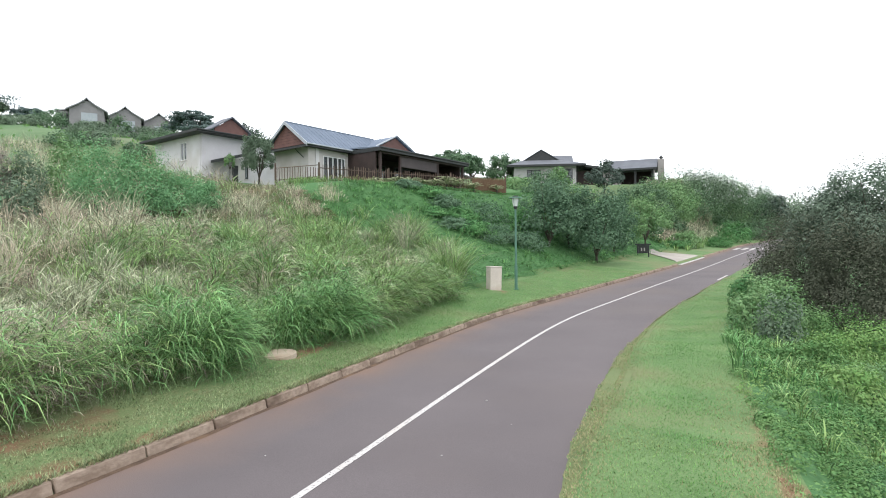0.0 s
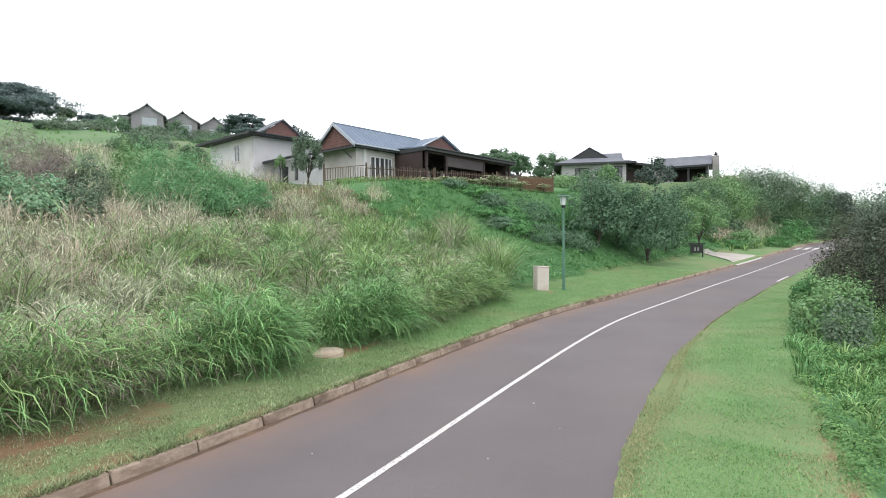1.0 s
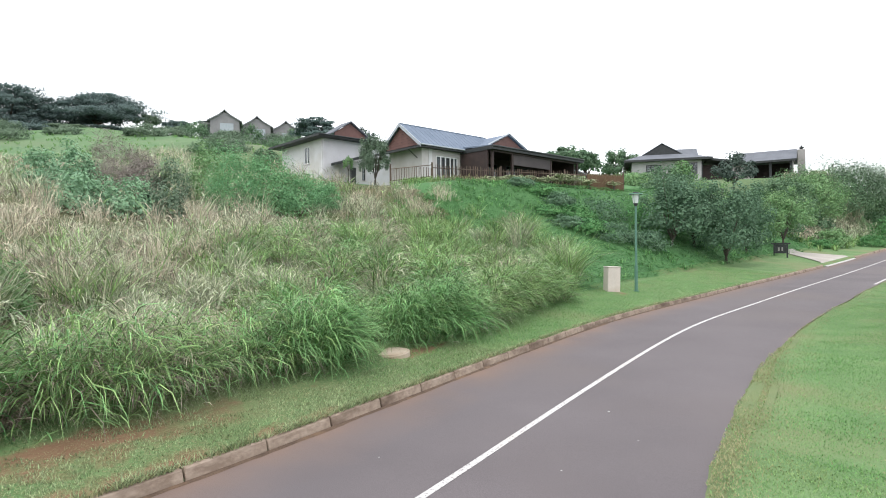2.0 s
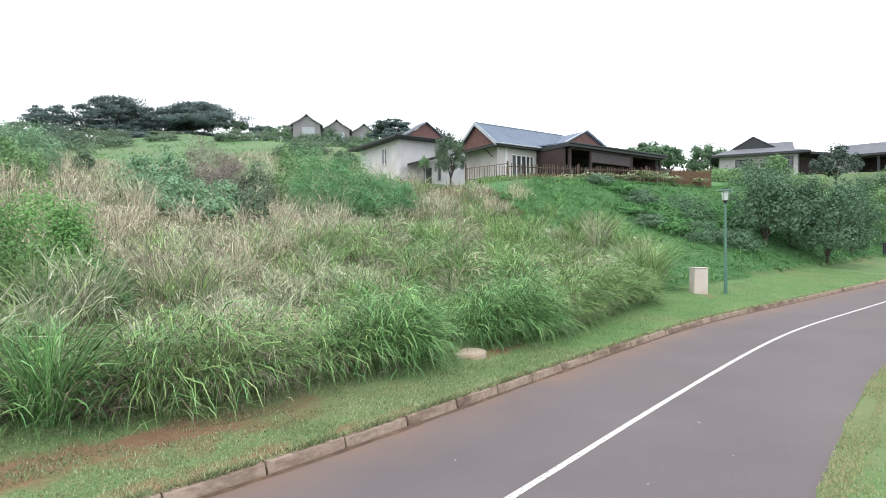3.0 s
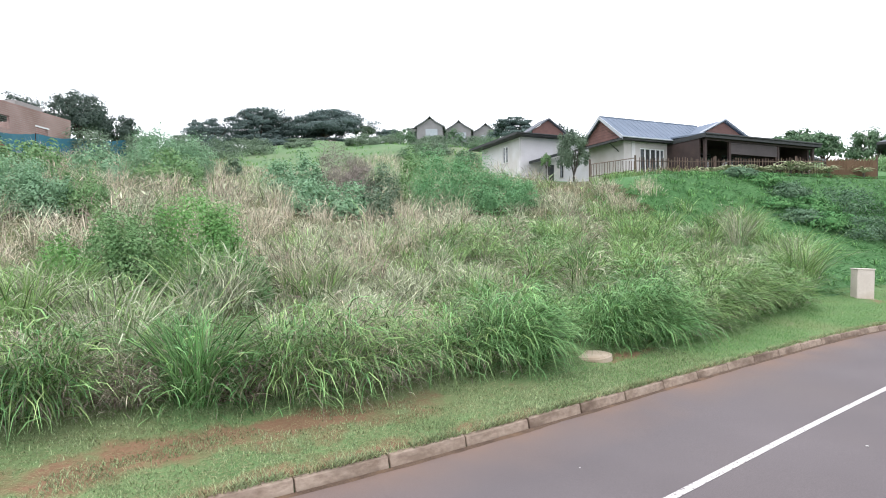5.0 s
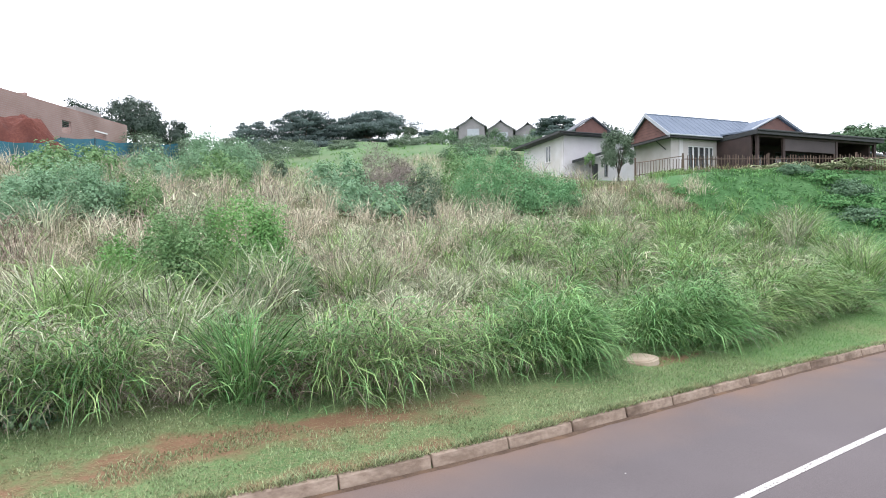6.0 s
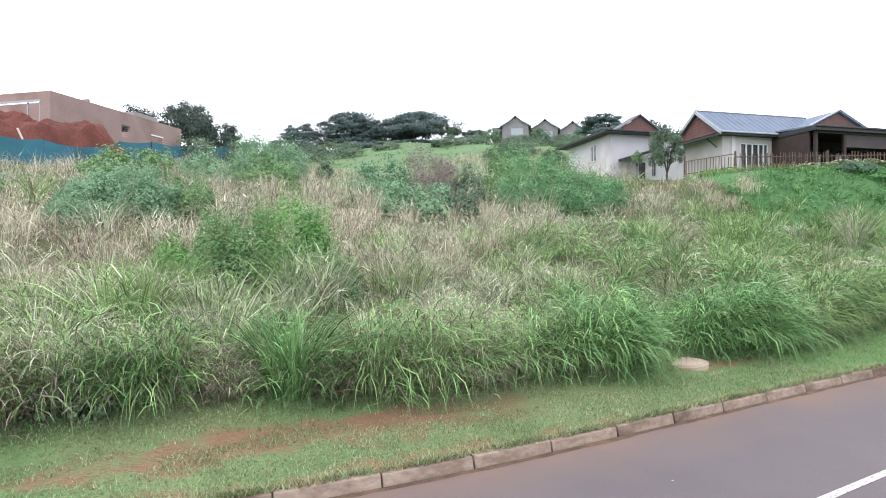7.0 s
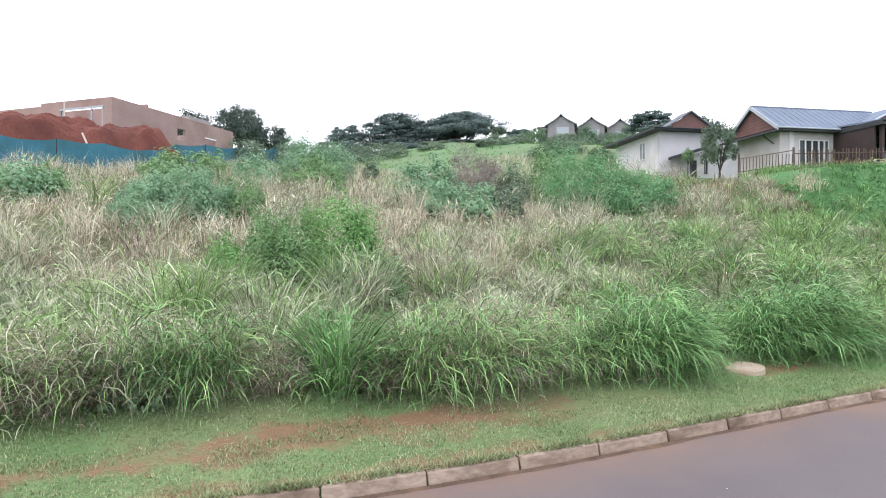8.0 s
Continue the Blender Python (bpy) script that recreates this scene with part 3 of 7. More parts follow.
def house_upper():
    """The grey-roofed house farther up the road, with its second wing."""
    h = thing("house", pose(20.0, 79.5, 11.1, 0, 0, -13), "grey plastered house with slate-grey gable roof behind trees", "house")
    E = 2.95
    part("wall", wall_holes(0.9, 9.6, -1.5, E - 0.1, 0.9, 1.15, [(2.7, 4.6, 0.9, 2.3), (8.0, 9.1, 0.2, 2.4)]), M_SHADED_WALL, h)
    part("wall", flip(wall_holes(1.15, 8.0, -1.5, E - 0.1, 9.35, 9.6)), M_SHADED_WALL, h)
    part("wall", flip(wall_holes(1.15, 8.0, -1.5, E - 0.1, 0.9, 1.15)), M_SHADED_WALL, h)
    part("wall", box(1.15, 7.75, -1.5, 9.35, 8.0, E - 0.1), M_SHADED_WALL, h)
    window(h, 2.7, 4.6, 0.9, 2.3, 0.9, (0.33, 0.66), frame_m=M_DARK)
    window(h, 8.0, 9.1, 0.2, 2.4, 0.9, (0.5,), frame_m=M_DARK)
    part("roof", slab([(-0.1, 0, E), (10.8, 0, E), (7.6, 3.3, 4.0), (2.2, 3.3, 4.0)], 0.14), M_SLATE, h)
    part("roof", slab([(-0.1, 8.8, E), (-0.1, 0, E), (2.2, 3.3, 4.0), (2.2, 5.5, 4.0)], 0.14), M_SLATE, h)
    part("roof", slab([(10.8, 0, E), (10.8, 8.8, E), (7.6, 5.5, 4.0), (7.6, 3.3, 4.0)], 0.14), M_SLATE, h)
    part("roof", slab([(10.8, 8.8, E), (-0.1, 8.8, E), (2.2, 5.5, 4.0), (7.6, 5.5, 4.0)], 0.14), M_SLATE, h)
    part("gable_roof", turned(gable_roof_mesh(3.2, 9.5, -2.75, 0, 2.75, 3.95, 5.6), Matrix.Translation((4.9, 0, 0)) @ pose(0, 0, 0, 0, 0, 90)), M_SLATE, h)
    part("gable", flip(prism([(2.5, 4.0), (4.9, 5.45), (7.3, 4.0)], 3.3, 3.4)), M_DARK, h, "dark boarded gable")
    part("gable_roof", gable_roof_mesh(4.9, 9.6, 3.6, 5.5, 7.4, 3.7, 4.95), M_SLATE, h)
    part("gable", prism([(3.9, 3.75), (5.5, 4.8), (7.1, 3.75)], 9.35, 9.45), M_DARK, h, "dark boarded gable")
    part("eave", box(-0.15, -0.06, E - 0.28, 10.85, 0.04, E - 0.0), M_DARK, h)
    part("eave", box(10.76, 0.04, E - 0.28, 10.86, 8.8, E - 0.0), M_DARK, h)
    part("soffit", box(0, 0.04, E - 0.2, 10.7, 8.7, E - 0.12), M_DARK, h)
    part("downpipe", rod((9.68, 0.85, -1.0), (9.68, 0.85, E - 0.2), 0.05), M_DARK, h)
    # dark link and second wing
    part("link_roof", slab([(10.4, 0.8, 2.95), (14.8, 0.8, 2.3), (14.8, 6, 2.3), (10.4, 6, 2.95)], 0.3), M_DARK, h)
    part("link_wall", box(9.6, 2.5, -1.5, 14.6, 5.5, 2.2), M_BROWN, h)
    w = thing("house_wing", pose(33.7, 77.6, 11.0, 0, 0, -30), "open-sided wing with slate roof and stone chimney", "house")
    part("roof", gable_roof_mesh(-0.6, 6.75, -0.4, 2.4, 5.2, 2.2, 3.75, 0.14), M_SLATE, w)
    part("gable", prism([(0.0, 2.2), (2.4, 3.55), (4.8, 2.2)], 6.35, 6.45), M_DARK, w)
    part("eave", box(-0.6, -0.5, 1.93, 6.75, -0.40, 2.18), M_DARK, w)
    part("back_wall", box(-0.4, 3.6, -1.5, 6.3, 3.85, 2.15), M_BROWN, w)
    part("wall", box(-0.4, 0.0, -1.5, 2.0, 0.25, 2.1), M_GREY_WALL, w)
    for x in (3.9, 6.15):
        part("post", box(x - 0.14, 0.0, -1.5, x + 0.14, 0.28, 2.1), M_DARK, w)
    part("end_wall", box(6.05, 0.3, -1.5, 6.3, 3.6, 2.15), M_GREY_WALL, w)
    ch = part("chimney", box(6.8, 0.9, -1.5, 7.65, 1.75, 3.45, 0.04), M_GREY_WALL, w, "grey stone chimney")
    part("chimney_cap", box(6.92, 1.02, 3.62, 7.53, 1.63, 3.7), M_DARK, ch)
    part("chimney_pot", rod((7.22, 1.32, 3.45), (7.22, 1.32, 3.95), 0.18, 0.1), M_DARK, ch)
    return h


house_upper()


# Hilltop colours hold some haze: cooler render, paler slate than nearer houses.
M_HILL_WALL = mat("hazed_grey_render", (0.19, 0.185, 0.195), (0.265, 0.258, 0.27), 0.9, 0.8, 14, 0.2)
M_HILL_ROOF = mat("hazed_grey_slate", (0.20, 0.205, 0.225), (0.27, 0.275, 0.295), 0.8, 0.8, 10, 0.2, spec=0.15)


def hill_house(m):
    """A narrow grey house with a steep, flared gable facing down the hill."""
    h = thing("hill_house", m, "grey rendered hilltop house with steep flared slate gable", "house", "hilltop houses")
    out = [(-3.4, 2.9), (-2.6, 3.35), (-1.3, 4.1), (-0.35, 4.85), (0, 5.25), (0.35, 4.85), (1.3, 4.1), (2.6, 3.35), (3.4, 2.9)]
    inn = [(y * 0.985, z - 0.22) for y, z in out[::-1]]
    part("roof", flip(prism(out + inn, -0.4, 9.0)), M_HILL_ROOF, h)
    part("wall", flip(prism([(-2.8, -2.5), (-2.8, 3.1), (-1.3, 3.9), (-0.3, 4.6), (0.3, 4.6), (1.3, 3.9), (2.8, 3.1), (2.8, -2.5)], 0.0, 8.6)), M_HILL_WALL, h)
    part("shutter", box(-0.9, -0.06, 0.4, 1.7, 0.0, 2.4), M_GUTTER, h, "pale panelled shutter")
    part("side_wing", box(-5.0, 1.2, -2.5, -2.82, 8.0, 2.7), M_HILL_WALL, h)
    part("side_roof", slab([(-5.1, 1.1, 2.75), (-2.7, 1.1, 3.1), (-2.7, 8.1, 3.1), (-5.1, 8.1, 2.75)], 0.12), M_HILL_ROOF, h)
    part("window", box(-4.6, 1.14, -0.4, -3.9, 1.2, 2.2), M_DARK, h, "dark window opening")
    part("window", box(-3.6, 1.14, -0.4, -3.0, 1.2, 2.2), M_DARK, h, "dark window opening")
    return h


hh = hill_house(pose(-51.6, 116.2, 26.0, 0, 0, 20))
copy_thing(hh, pose(-47.2, 122.4, 26.0, 0, 0, 20))
copy_thing(hh, pose(-42.6, 127.6, 26.0, 0, 0, 20))

fb = thing("farm_building", pose(-63.0, 103.5, 20.8, 0, 0, 28), "low white far building with a flat pale roof", "building")
part("wall", box(-2.2, 0, -2.0, 2.2, 3.5, 1.3), M_GREY_WALL, fb)
part("roof", box(-2.5, -0.4, 1.3, 2.5, 3.9, 1.55, 0.05), M_WHITE_WALL, fb)


def brick_house():
    ang = math.degrees(math.atan2(4.0, 12.7))
    h = thing("unfinished_house", pose(-49.8, 23.3, 9.2, 0, 0, 180 + ang), "unfinished raw brick house with roofless walls and open windows", "house")
    T = 5.45
    # local x runs along the front, local y is towards the viewer, so walls go to negative y
    part("wall", wall_holes(0.0, 18.0, -3.0, T - 0.25, -0.25, 0.0, [(1.0, 5.6, 3.0, 4.75), (9.5, 11.5, 2.6, 4.2)]), M_BRICK, h)
    part("parapet", box(0.0, -0.25, T - 0.25, 7.9, 0.0, T), M_BRICK, h)
    part("wall", flip(wall_holes(-15.2, -0.25, -3.0, T, 0.0, 0.25, [(-12.4, -11.0, 2.9, 4.0), (-8.2, -7.2, 3.2, 4.3)])), M_BRICK, h)
    part("wall", box(0.25, -15.2, -3.0, 18.0, -14.95, T), M_BRICK, h)
    part("wall", box(17.75, -14.95, -3.0, 18.0, -0.25, T), M_BRICK, h)
    part("slab", box(0.25, -14.95, 2.1, 17.75, -0.25, 2.3), M_GREY_WALL, h)
    part("back_wall", box(0.25, -4.0, 2.3, 17.0, -3.8, T + 0.3), M_BRICK, h)
    part("parapet", box(0.6, -12.5, T, 3.0, -9.4, T + 0.55), M_GREY_WALL, h, "pale concrete block")
    bm = bmesh.new()
    box(0.9, -0.02, 4.66, 5.7, 0.04, 4.82, bm=bm)
    for x in (1.1, 2.3, 5.5):
        box(x - 0.06, -0.16, 3.0, x + 0.06, -0.06, 4.66, bm=bm)
    part("lintel_frame", bm, M_GUTTER, h, "pale window props and lintel")
    part("lintel", box(-0.04, -12.5, 4.0, 0.0, -10.9, 4.12), M_FRAME, h)
    part("window_sill", box(-0.04, -12.5, 2.8, 0.0, -10.9, 2.9), M_FRAME, h)
    # brick courses
    bm = bmesh.new()
    for i in range(28):
        z = 0.6 + i * 0.17
        box(0.0, 0.0, z, 0.98, 0.004, z + 0.02, bm=bm)
        box(-0.004, -15.2, z, 0.0, 0.0, z + 0.02, bm=bm)
    tagged(part("brick_joint", bm, M_GREY_WALL, h), kind="stuff")
    return h


brick_house()

# ---- building-site edge: shade-net fence, soil heap, props ----
M_NET = mat("teal_shade_net", (0.026, 0.125, 0.18), (0.042, 0.17, 0.235), 0.8, 1.2, 60, 0.15, c3=(0.03, 0.11, 0.13))
M_RED_SOIL = mat("red_soil", (0.105, 0.032, 0.025), (0.17, 0.06, 0.045), 0.95, 0.7, 9, 0.8, c3=(0.07, 0.024, 0.02))
M_POLE = mat("pale_pole", (0.5, 0.44, 0.38), (0.66, 0.6, 0.54), 0.7, 2, 20, 0.1)


def net_fence():
    f = thing("shade_net_fence", Matrix(), "teal shade net sagging between timber posts round a building site", "fence")
    stops = [(-46.5, 9.0, 1.95), (-42.9, 13.2, 1.95), (-42.0, 16.3, 1.9), (-41.2, 18.9, 1.7), (-41.4, 21.9, 1.5), (-43.0, 24.9, 1.7), (-45.4, 28.9, 1.7), (-47.2, 34.0, 1.6), (-48.2, 38.8, 1.7)]
    for (xa, ya, ha), (xb, yb, hb) in zip(stops[:-1], stops[1:]):
        bm = bmesh.new()
        rows = []
        for i in range(9):
            t = i / 8
            x, y = xa + (xb - xa) * t, ya + (yb - ya) * t
            g = land(x, y)
            top = g + ha + (hb - ha) * t - 0.13 * math.sin(math.pi * t)
            off = 0.07 * math.sin(5 * t + xa)
            rows.append([bm.verts.new((x + off, y, g - 0.25 + (top - g + 0.25) * k / 4)) for k in range(5)])
        for a, b in zip(rows[:-1], rows[1:]):
            for k in range(4):
                bm.faces.new((a[k], b[k], b[k + 1], a[k + 1]))
        part("net", bm, M_NET, f).modifiers.new("thick", "SOLIDIFY").thickness = 0.02
    for x, y, hgt in stops:
        g = land(x, y)
        part("post", rod((x, y, g - 0.4), (x, y, g + hgt + 0.05), 0.035, 0.03), M_BROWN, f)
    return f


net_fence()


def soil_heap(x, y, rx, ry, hgt, seed, ang):
    bm = bmesh.new()
    N1, N2 = 54, 22
    rows = []
    for j in range(N2 + 1):
        r = j / N2
        row = []
        for i in range(N1):
            a = 2 * math.pi * i / N1
            c, d = math.cos(a) * rx * r, math.sin(a) * ry * r
            wx, wy = x + c * math.cos(ang) - d * math.sin(ang), y + c * math.sin(ang) + d * math.cos(ang)
            k = noise.noise((wx * 0.35, wy * 0.35, seed)) * 0.45 + noise.noise((wx * 1.1, wy * 1.1, seed)) * 0.25 + noise.noise((wx * 3, wy * 3, seed)) * 0.10
            z = land(wx, wy) + hgt * (1 - smooth(0.42, 1.0, r)) * (1 + 0.7 * k) - 0.3 * smooth(0.9, 1, r)
            row.append(bm.verts.new((wx, wy, z)))
        rows.append(row)
    for a, b in zip(rows[:-1], rows[1:]):
        for i in range(N1):
            bm.faces.new((a[i], b[i], b[(i + 1) % N1], a[(i + 1) % N1]))
    bmesh.ops.remove_doubles(bm, verts=bm.verts, dist=0.001)
    bmesh.ops.recalc_face_normals(bm, faces=bm.faces)
    return tagged(link("soil_mound", bm, M_RED_SOIL), "mound of freshly dug red soil behind the net", "soil mound")


soil_heap(-47.1, 16.0, 8.6, 3.4, 3.25, 3, radians(74))
soil_heap(-44.7, 21.6, 5.2, 2.7, 2.7, 8, radians(66))


def pole(name, p, q, r, label):
    return tagged(link(name, rod(p, q, r, r * 0.9), M_POLE), label, "pole")


pole("leaning_pole", (-41.55, 18.6, land(-41.55, 18.6) + 0.0), (-42.35, 17.95, 9.95), 0.07, "pale timber pole leaning on the shade net")
pole("scaffold_pole", (-50.6, 20.1, 9.0), (-50.6, 20.1, 13.75), 0.06, "pale upright scaffold pole beside the brick wall")


# ---- fence along the bank top, with bars ----
def bank_fence():
    f = thing("timber_fence", Matrix(), "weathered brown timber picket fence along the bank top", "fence")
    stops = [(-5.35, 35.75), (-2.85, 36.85), (1.6, 38.9), (6.1, 40.9), (10.6, 42.8)]
    slat = box(-0.02, -0.012, -0.25, 0.02, 0.012, 1.3, 0.004)
    slat_me = None
    for k, ((xa, ya), (xb, yb)) in enumerate(zip(stops[:-1], stops[1:])):
        ln = math.hypot(xb - xa, yb - ya)
        ang = math.atan2(yb - ya, xb - xa)
        ga, gb = land(xa, ya), land(xb, yb)
        lift = 0.18 if k == 0 else 0.0
        for hgt in (0.35, 1.08):
            part("rail", rod((xa, ya, ga + hgt + lift * 0.2), (xb, yb, gb + hgt + lift), 0.028, sides=5), M_FENCE, f)
        for i in range(int(ln / 0.16)):
            t = (i + 0.5) / int(ln / 0.16)
            x, y = xa + (xb - xa) * t, ya + (yb - ya) * t
            g = min(land(x, y), ga + (gb - ga) * t + 0.1)
            if slat_me is None:
                slat_me = part("slat", slat, M_FENCE, f)
                ob = slat_me
            else:
                ob = new("slat", slat_me.data)
                ob.parent = f
            ob.matrix_local = pose(x, y, g, random.uniform(-2, 2), random.uniform(-2, 2), math.degrees(ang)) @ Matrix.Diagonal((1, 1, 0.82 if k == 0 else random.uniform(0.92, 1.05), 1))
    for i, (x, y) in enumerate(stops):
        g = land(x, y)
        part("post", box(x - 0.05, y - 0.05, g - 0.5, x + 0.05, y + 0.05, g + 1.42, 0.008), M_FENCE, f)
    return f


bank_fence()
tie = [(10.6, 42.8), (9.9, 42.5), (9.2, 42.2), (8.5, 41.9), (7.8, 41.6)]
M_REED = mat("reed_screen", (0.11, 0.068, 0.042), (0.18, 0.115, 0.072), 0.9, 3, 40, 0.3, stretch=(8, 8, 0.5))
screen = thing("reed_screen", Matrix(), "orange-brown reed screen tied to the fence end", "screen")
for (xa, ya), (xb, yb) in zip(tie[:-1], tie[1:]):
    g = land((xa + xb) / 2, (ya + yb) / 2)
    a = math.degrees(math.atan2(ya - yb, xa - xb))
    bm = bmesh.new()
    for i in range(12):
        x = -0.36 + i * 0.065
        rod((x, 0, -0.2), (x + 0.01, 0, 1.15 + 0.08 * math.sin(i * 2.1)), 0.03, sides=5, bm=bm)
    part("reed_panel", turned(bm, pose((xa + xb) / 2 - 0.03, (ya + yb) / 2 - 0.08, g, 0, 0, a)), M_REED, screen)

# ---- street furniture ----
M_POST_GREEN = mat("green_painted_steel", (0.07, 0.165, 0.125), (0.095, 0.205, 0.155), 0.5, 2, 40, 0.05)
M_LAMP_GLASS = mat("milky_lamp_glass", (0.60, 0.64, 0.64), (0.7, 0.74, 0.74), 0.3, 2, 20, 0.0)
M_CABINET = mat("pale_cabinet", (0.54, 0.475, 0.435), (0.62, 0.555, 0.515), 0.7, 2, 30, 0.05, c3=(0.44, 0.36, 0.30))
M_CONCRETE = mat("manhole_concrete", (0.38, 0.31, 0.24), (0.48, 0.41, 0.33), 0.9, 2, 40, 0.3, c3=(0.36, 0.28, 0.2))


def street_lamp(s, n):
    x, y = spot(s, n)
    g = land(x, y)
    h = thing("street_lamp", pose(x, y, g), "green steel street lamp with a glass lantern", "street lamp")
    part("base_plate", rod((0, 0, -0.05), (0, 0, 0.03), 0.11, sides=12), M_POST_GREEN, h)
    part("pole", rod((0, 0, 0), (0, 0, 1.0), 0.065, 0.065, 12), M_POST_GREEN, h)
    part("upper_pole", rod((0, 0, 1.0), (0, 0, 3.38), 0.05, 0.042, 12), M_POST_GREEN, h)
    part("collar", rod((0, 0, 3.34), (0, 0, 3.46), 0.05, 0.09, 12), M_DARK, h, "dark lantern collar")
    lan = part("lantern", rod((0, 0, 3.46), (0, 0, 3.80), 0.10, 0.15, 8), M_LAMP_GLASS, h, "milky glass lantern")
    for i in range(4):
        a = math.pi / 4 + i * math.pi / 2
        part("rib", rod((0.1 * math.cos(a), 0.1 * math.sin(a), 3.46), (0.152 * math.cos(a), 0.152 * math.sin(a), 3.8), 0.01, sides=4), M_POST_GREEN, lan)
    part("hood", rod((0, 0, 3.80), (0, 0, 3.84), 0.27, 0.25, 20), M_POST_GREEN, h)
    part("hood_cap", rod((0, 0, 3.84), (0, 0, 3.90), 0.13, 0.11, 16), M_DARK, h, "dark cap")
    return h


street_lamp(21.6, 1.87)


def meter_cabinet(s, n):
    x, y = spot(s, n)
    g = land(x, y)
    h = thing("meter_cabinet", pose(x, y, g, 0, 1.5, 12), "pale beige roadside meter cabinet, slightly tilted", "cabinet")
    part("body", box(-0.25, -0.22, -0.1, 0.25, 0.22, 0.91, 0.015), M_CABINET, h)
    part("top", box(-0.27, -0.24, 0.91, 0.27, 0.24, 0.95, 0.012), M_CABINET, h)
    d = part("door", box(0.252, -0.18, 0.06, 0.266, 0.18, 0.86, 0.004), M_CABINET, h)
    part("handle", box(0.268, 0.11, 0.42, 0.283, 0.14, 0.54, 0.004), M_DARK, d, "dark lock handle")
    part("plinth", box(-0.3, -0.27, -0.25, 0.3, 0.27, -0.02, 0.02), M_CONCRETE, h)
    return h


meter_cabinet(20.7, 2.45)


def manhole(s, n):
    x, y = spot(s, n)
    h = thing("manhole", pose(x, y, land(x, y) + 0.0, 4, -3, 0), "round pale concrete manhole set in the verge", "manhole")
    part("ring", rod((0, 0, -0.2), (0, 0, 0.02), 0.37, 0.36, 28), M_CONCRETE, h)
    lid = part("lid", rod((0, 0, 0.024), (0, 0, 0.04), 0.31, 0.30, 28), M_CONCRETE, h)
    for a in (0.6, 3.7):
        part("lifting_eye", rod((0.2 * math.cos(a), 0.2 * math.sin(a), 0.036), (0.2 * math.cos(a), 0.2 * math.sin(a), 0.044), 0.02, sides=8), M_CONCRETE, lid)
    return h


manhole(7.0, 1.5)


M_POST_GREY = mat("weathered_grey_concrete", (0.17, 0.155, 0.14), (0.25, 0.23, 0.205), 0.9, 4, 40, 0.3)


def marker(s, n):
    x, y = spot(s, n)
    return tagged(link("marker_post", turned(box(-0.06, -0.05, -0.3, 0.06, 0.05, 0.42, 0.01), pose(x, y, land(x, y), 3, -4, 20)), M_POST_GREY), "short weathered concrete marker post in the grass", "post")


marker(17.3, 2.55)
marker(17.6, 2.75)


def plot_sign(x, y):
    g = land(x, y)
    h = thing("plot_sign", pose(x, y, g, 0, 0, -35), "dark green sign board on two posts at the driveway", "sign")
    for dx in (-0.42, 0.42):
        part("post", box(dx - 0.05, -0.05, -0.4, dx + 0.05, 0.05, 1.0), M_DARK, h)
    part("crossbar", box(-0.62, -0.06, 0.95, 0.62, 0.06, 1.05), M_DARK, h)
    b = part("board", box(-0.36, -0.03, 0.28, 0.36, 0.03, 0.94, 0.01), M_DARK, h)
    for dx in (-0.12, 0.1):
        part("bar", box(dx - 0.05, -0.036, 0.46, dx + 0.05, -0.03, 0.72), M_GREY_WALL, b, "pale grey bar")
    return h


plot_sign(*spot(47.9, 3.35))


def roadside_marker(s, n):
    x, y = spot(s, n)
    bm = box(-0.09, -0.06, -0.3, 0.09, 0.06, 0.5, 0.03)
    return tagged(link("roadside_marker", turned(bm, pose(x, y, land(x, y), 0, 4, 30)), M_FRAME), "short white marker post in the grass beside the road", "post")


roadside_marker(70.0, 2.7)

# ---- concrete driveway apron, lying just over the ground ----
M_DRIVE = mat("driveway_concrete", (0.33, 0.30, 0.27), (0.42, 0.39, 0.36), 0.9, 0.6, 25, 0.3)
bm = bmesh.new()
rows = []
for i in range(8):
    n = 0.02 + i * 0.58
    t = min(1, n / 3.7)
    sa, sb = 44.9 + 6.3 * t ** 0.8, 54.2 - 0.5 * t
    row = []
    for k in range(7):
        x, y = spot(sa + (sb - sa) * k / 6, n)
        row.append(bm.verts.new((x, y, max(land(x, y) + 0.05, road_z(49) + 0.02) if i else road_z(sa + (sb - sa) * k / 6) + 0.03)))
    rows.append(row)
for a, b in zip(rows[:-1], rows[1:]):
    for k in range(6):
        bm.faces.new((a[k], a[k + 1], b[k + 1], b[k]))
bmesh.ops.recalc_face_normals(bm, faces=bm.faces)
if sum(f.normal.z for f in bm.faces) < 0:
    bmesh.ops.reverse_faces(bm, faces=bm.faces)
tagged(ribbon("driveway_lip", [-0.12, -0.02, 0.1], 44.9, 54.1, 0.5, 0.035, M_PAINT, 0.06), "white painted lip of the driveway along the road", "kerb", kind="structure")
tagged(link("driveway", bm, M_DRIVE), "pale concrete driveway apron climbing from the road", "driveway", kind="structure")

# ---- vegetation: helpers ----
def leaf_mat(name, c1, c2, rough=0.55, thin=0.3, per="island", scale=0.35, c3=None, fine=1.5, vary=(0.84, 1.16)):
    return mat(name, c1, c2, rough, scale, fine, 0.0, per=per, thin=thin, spec=0.14, c3=c3, vary=vary)


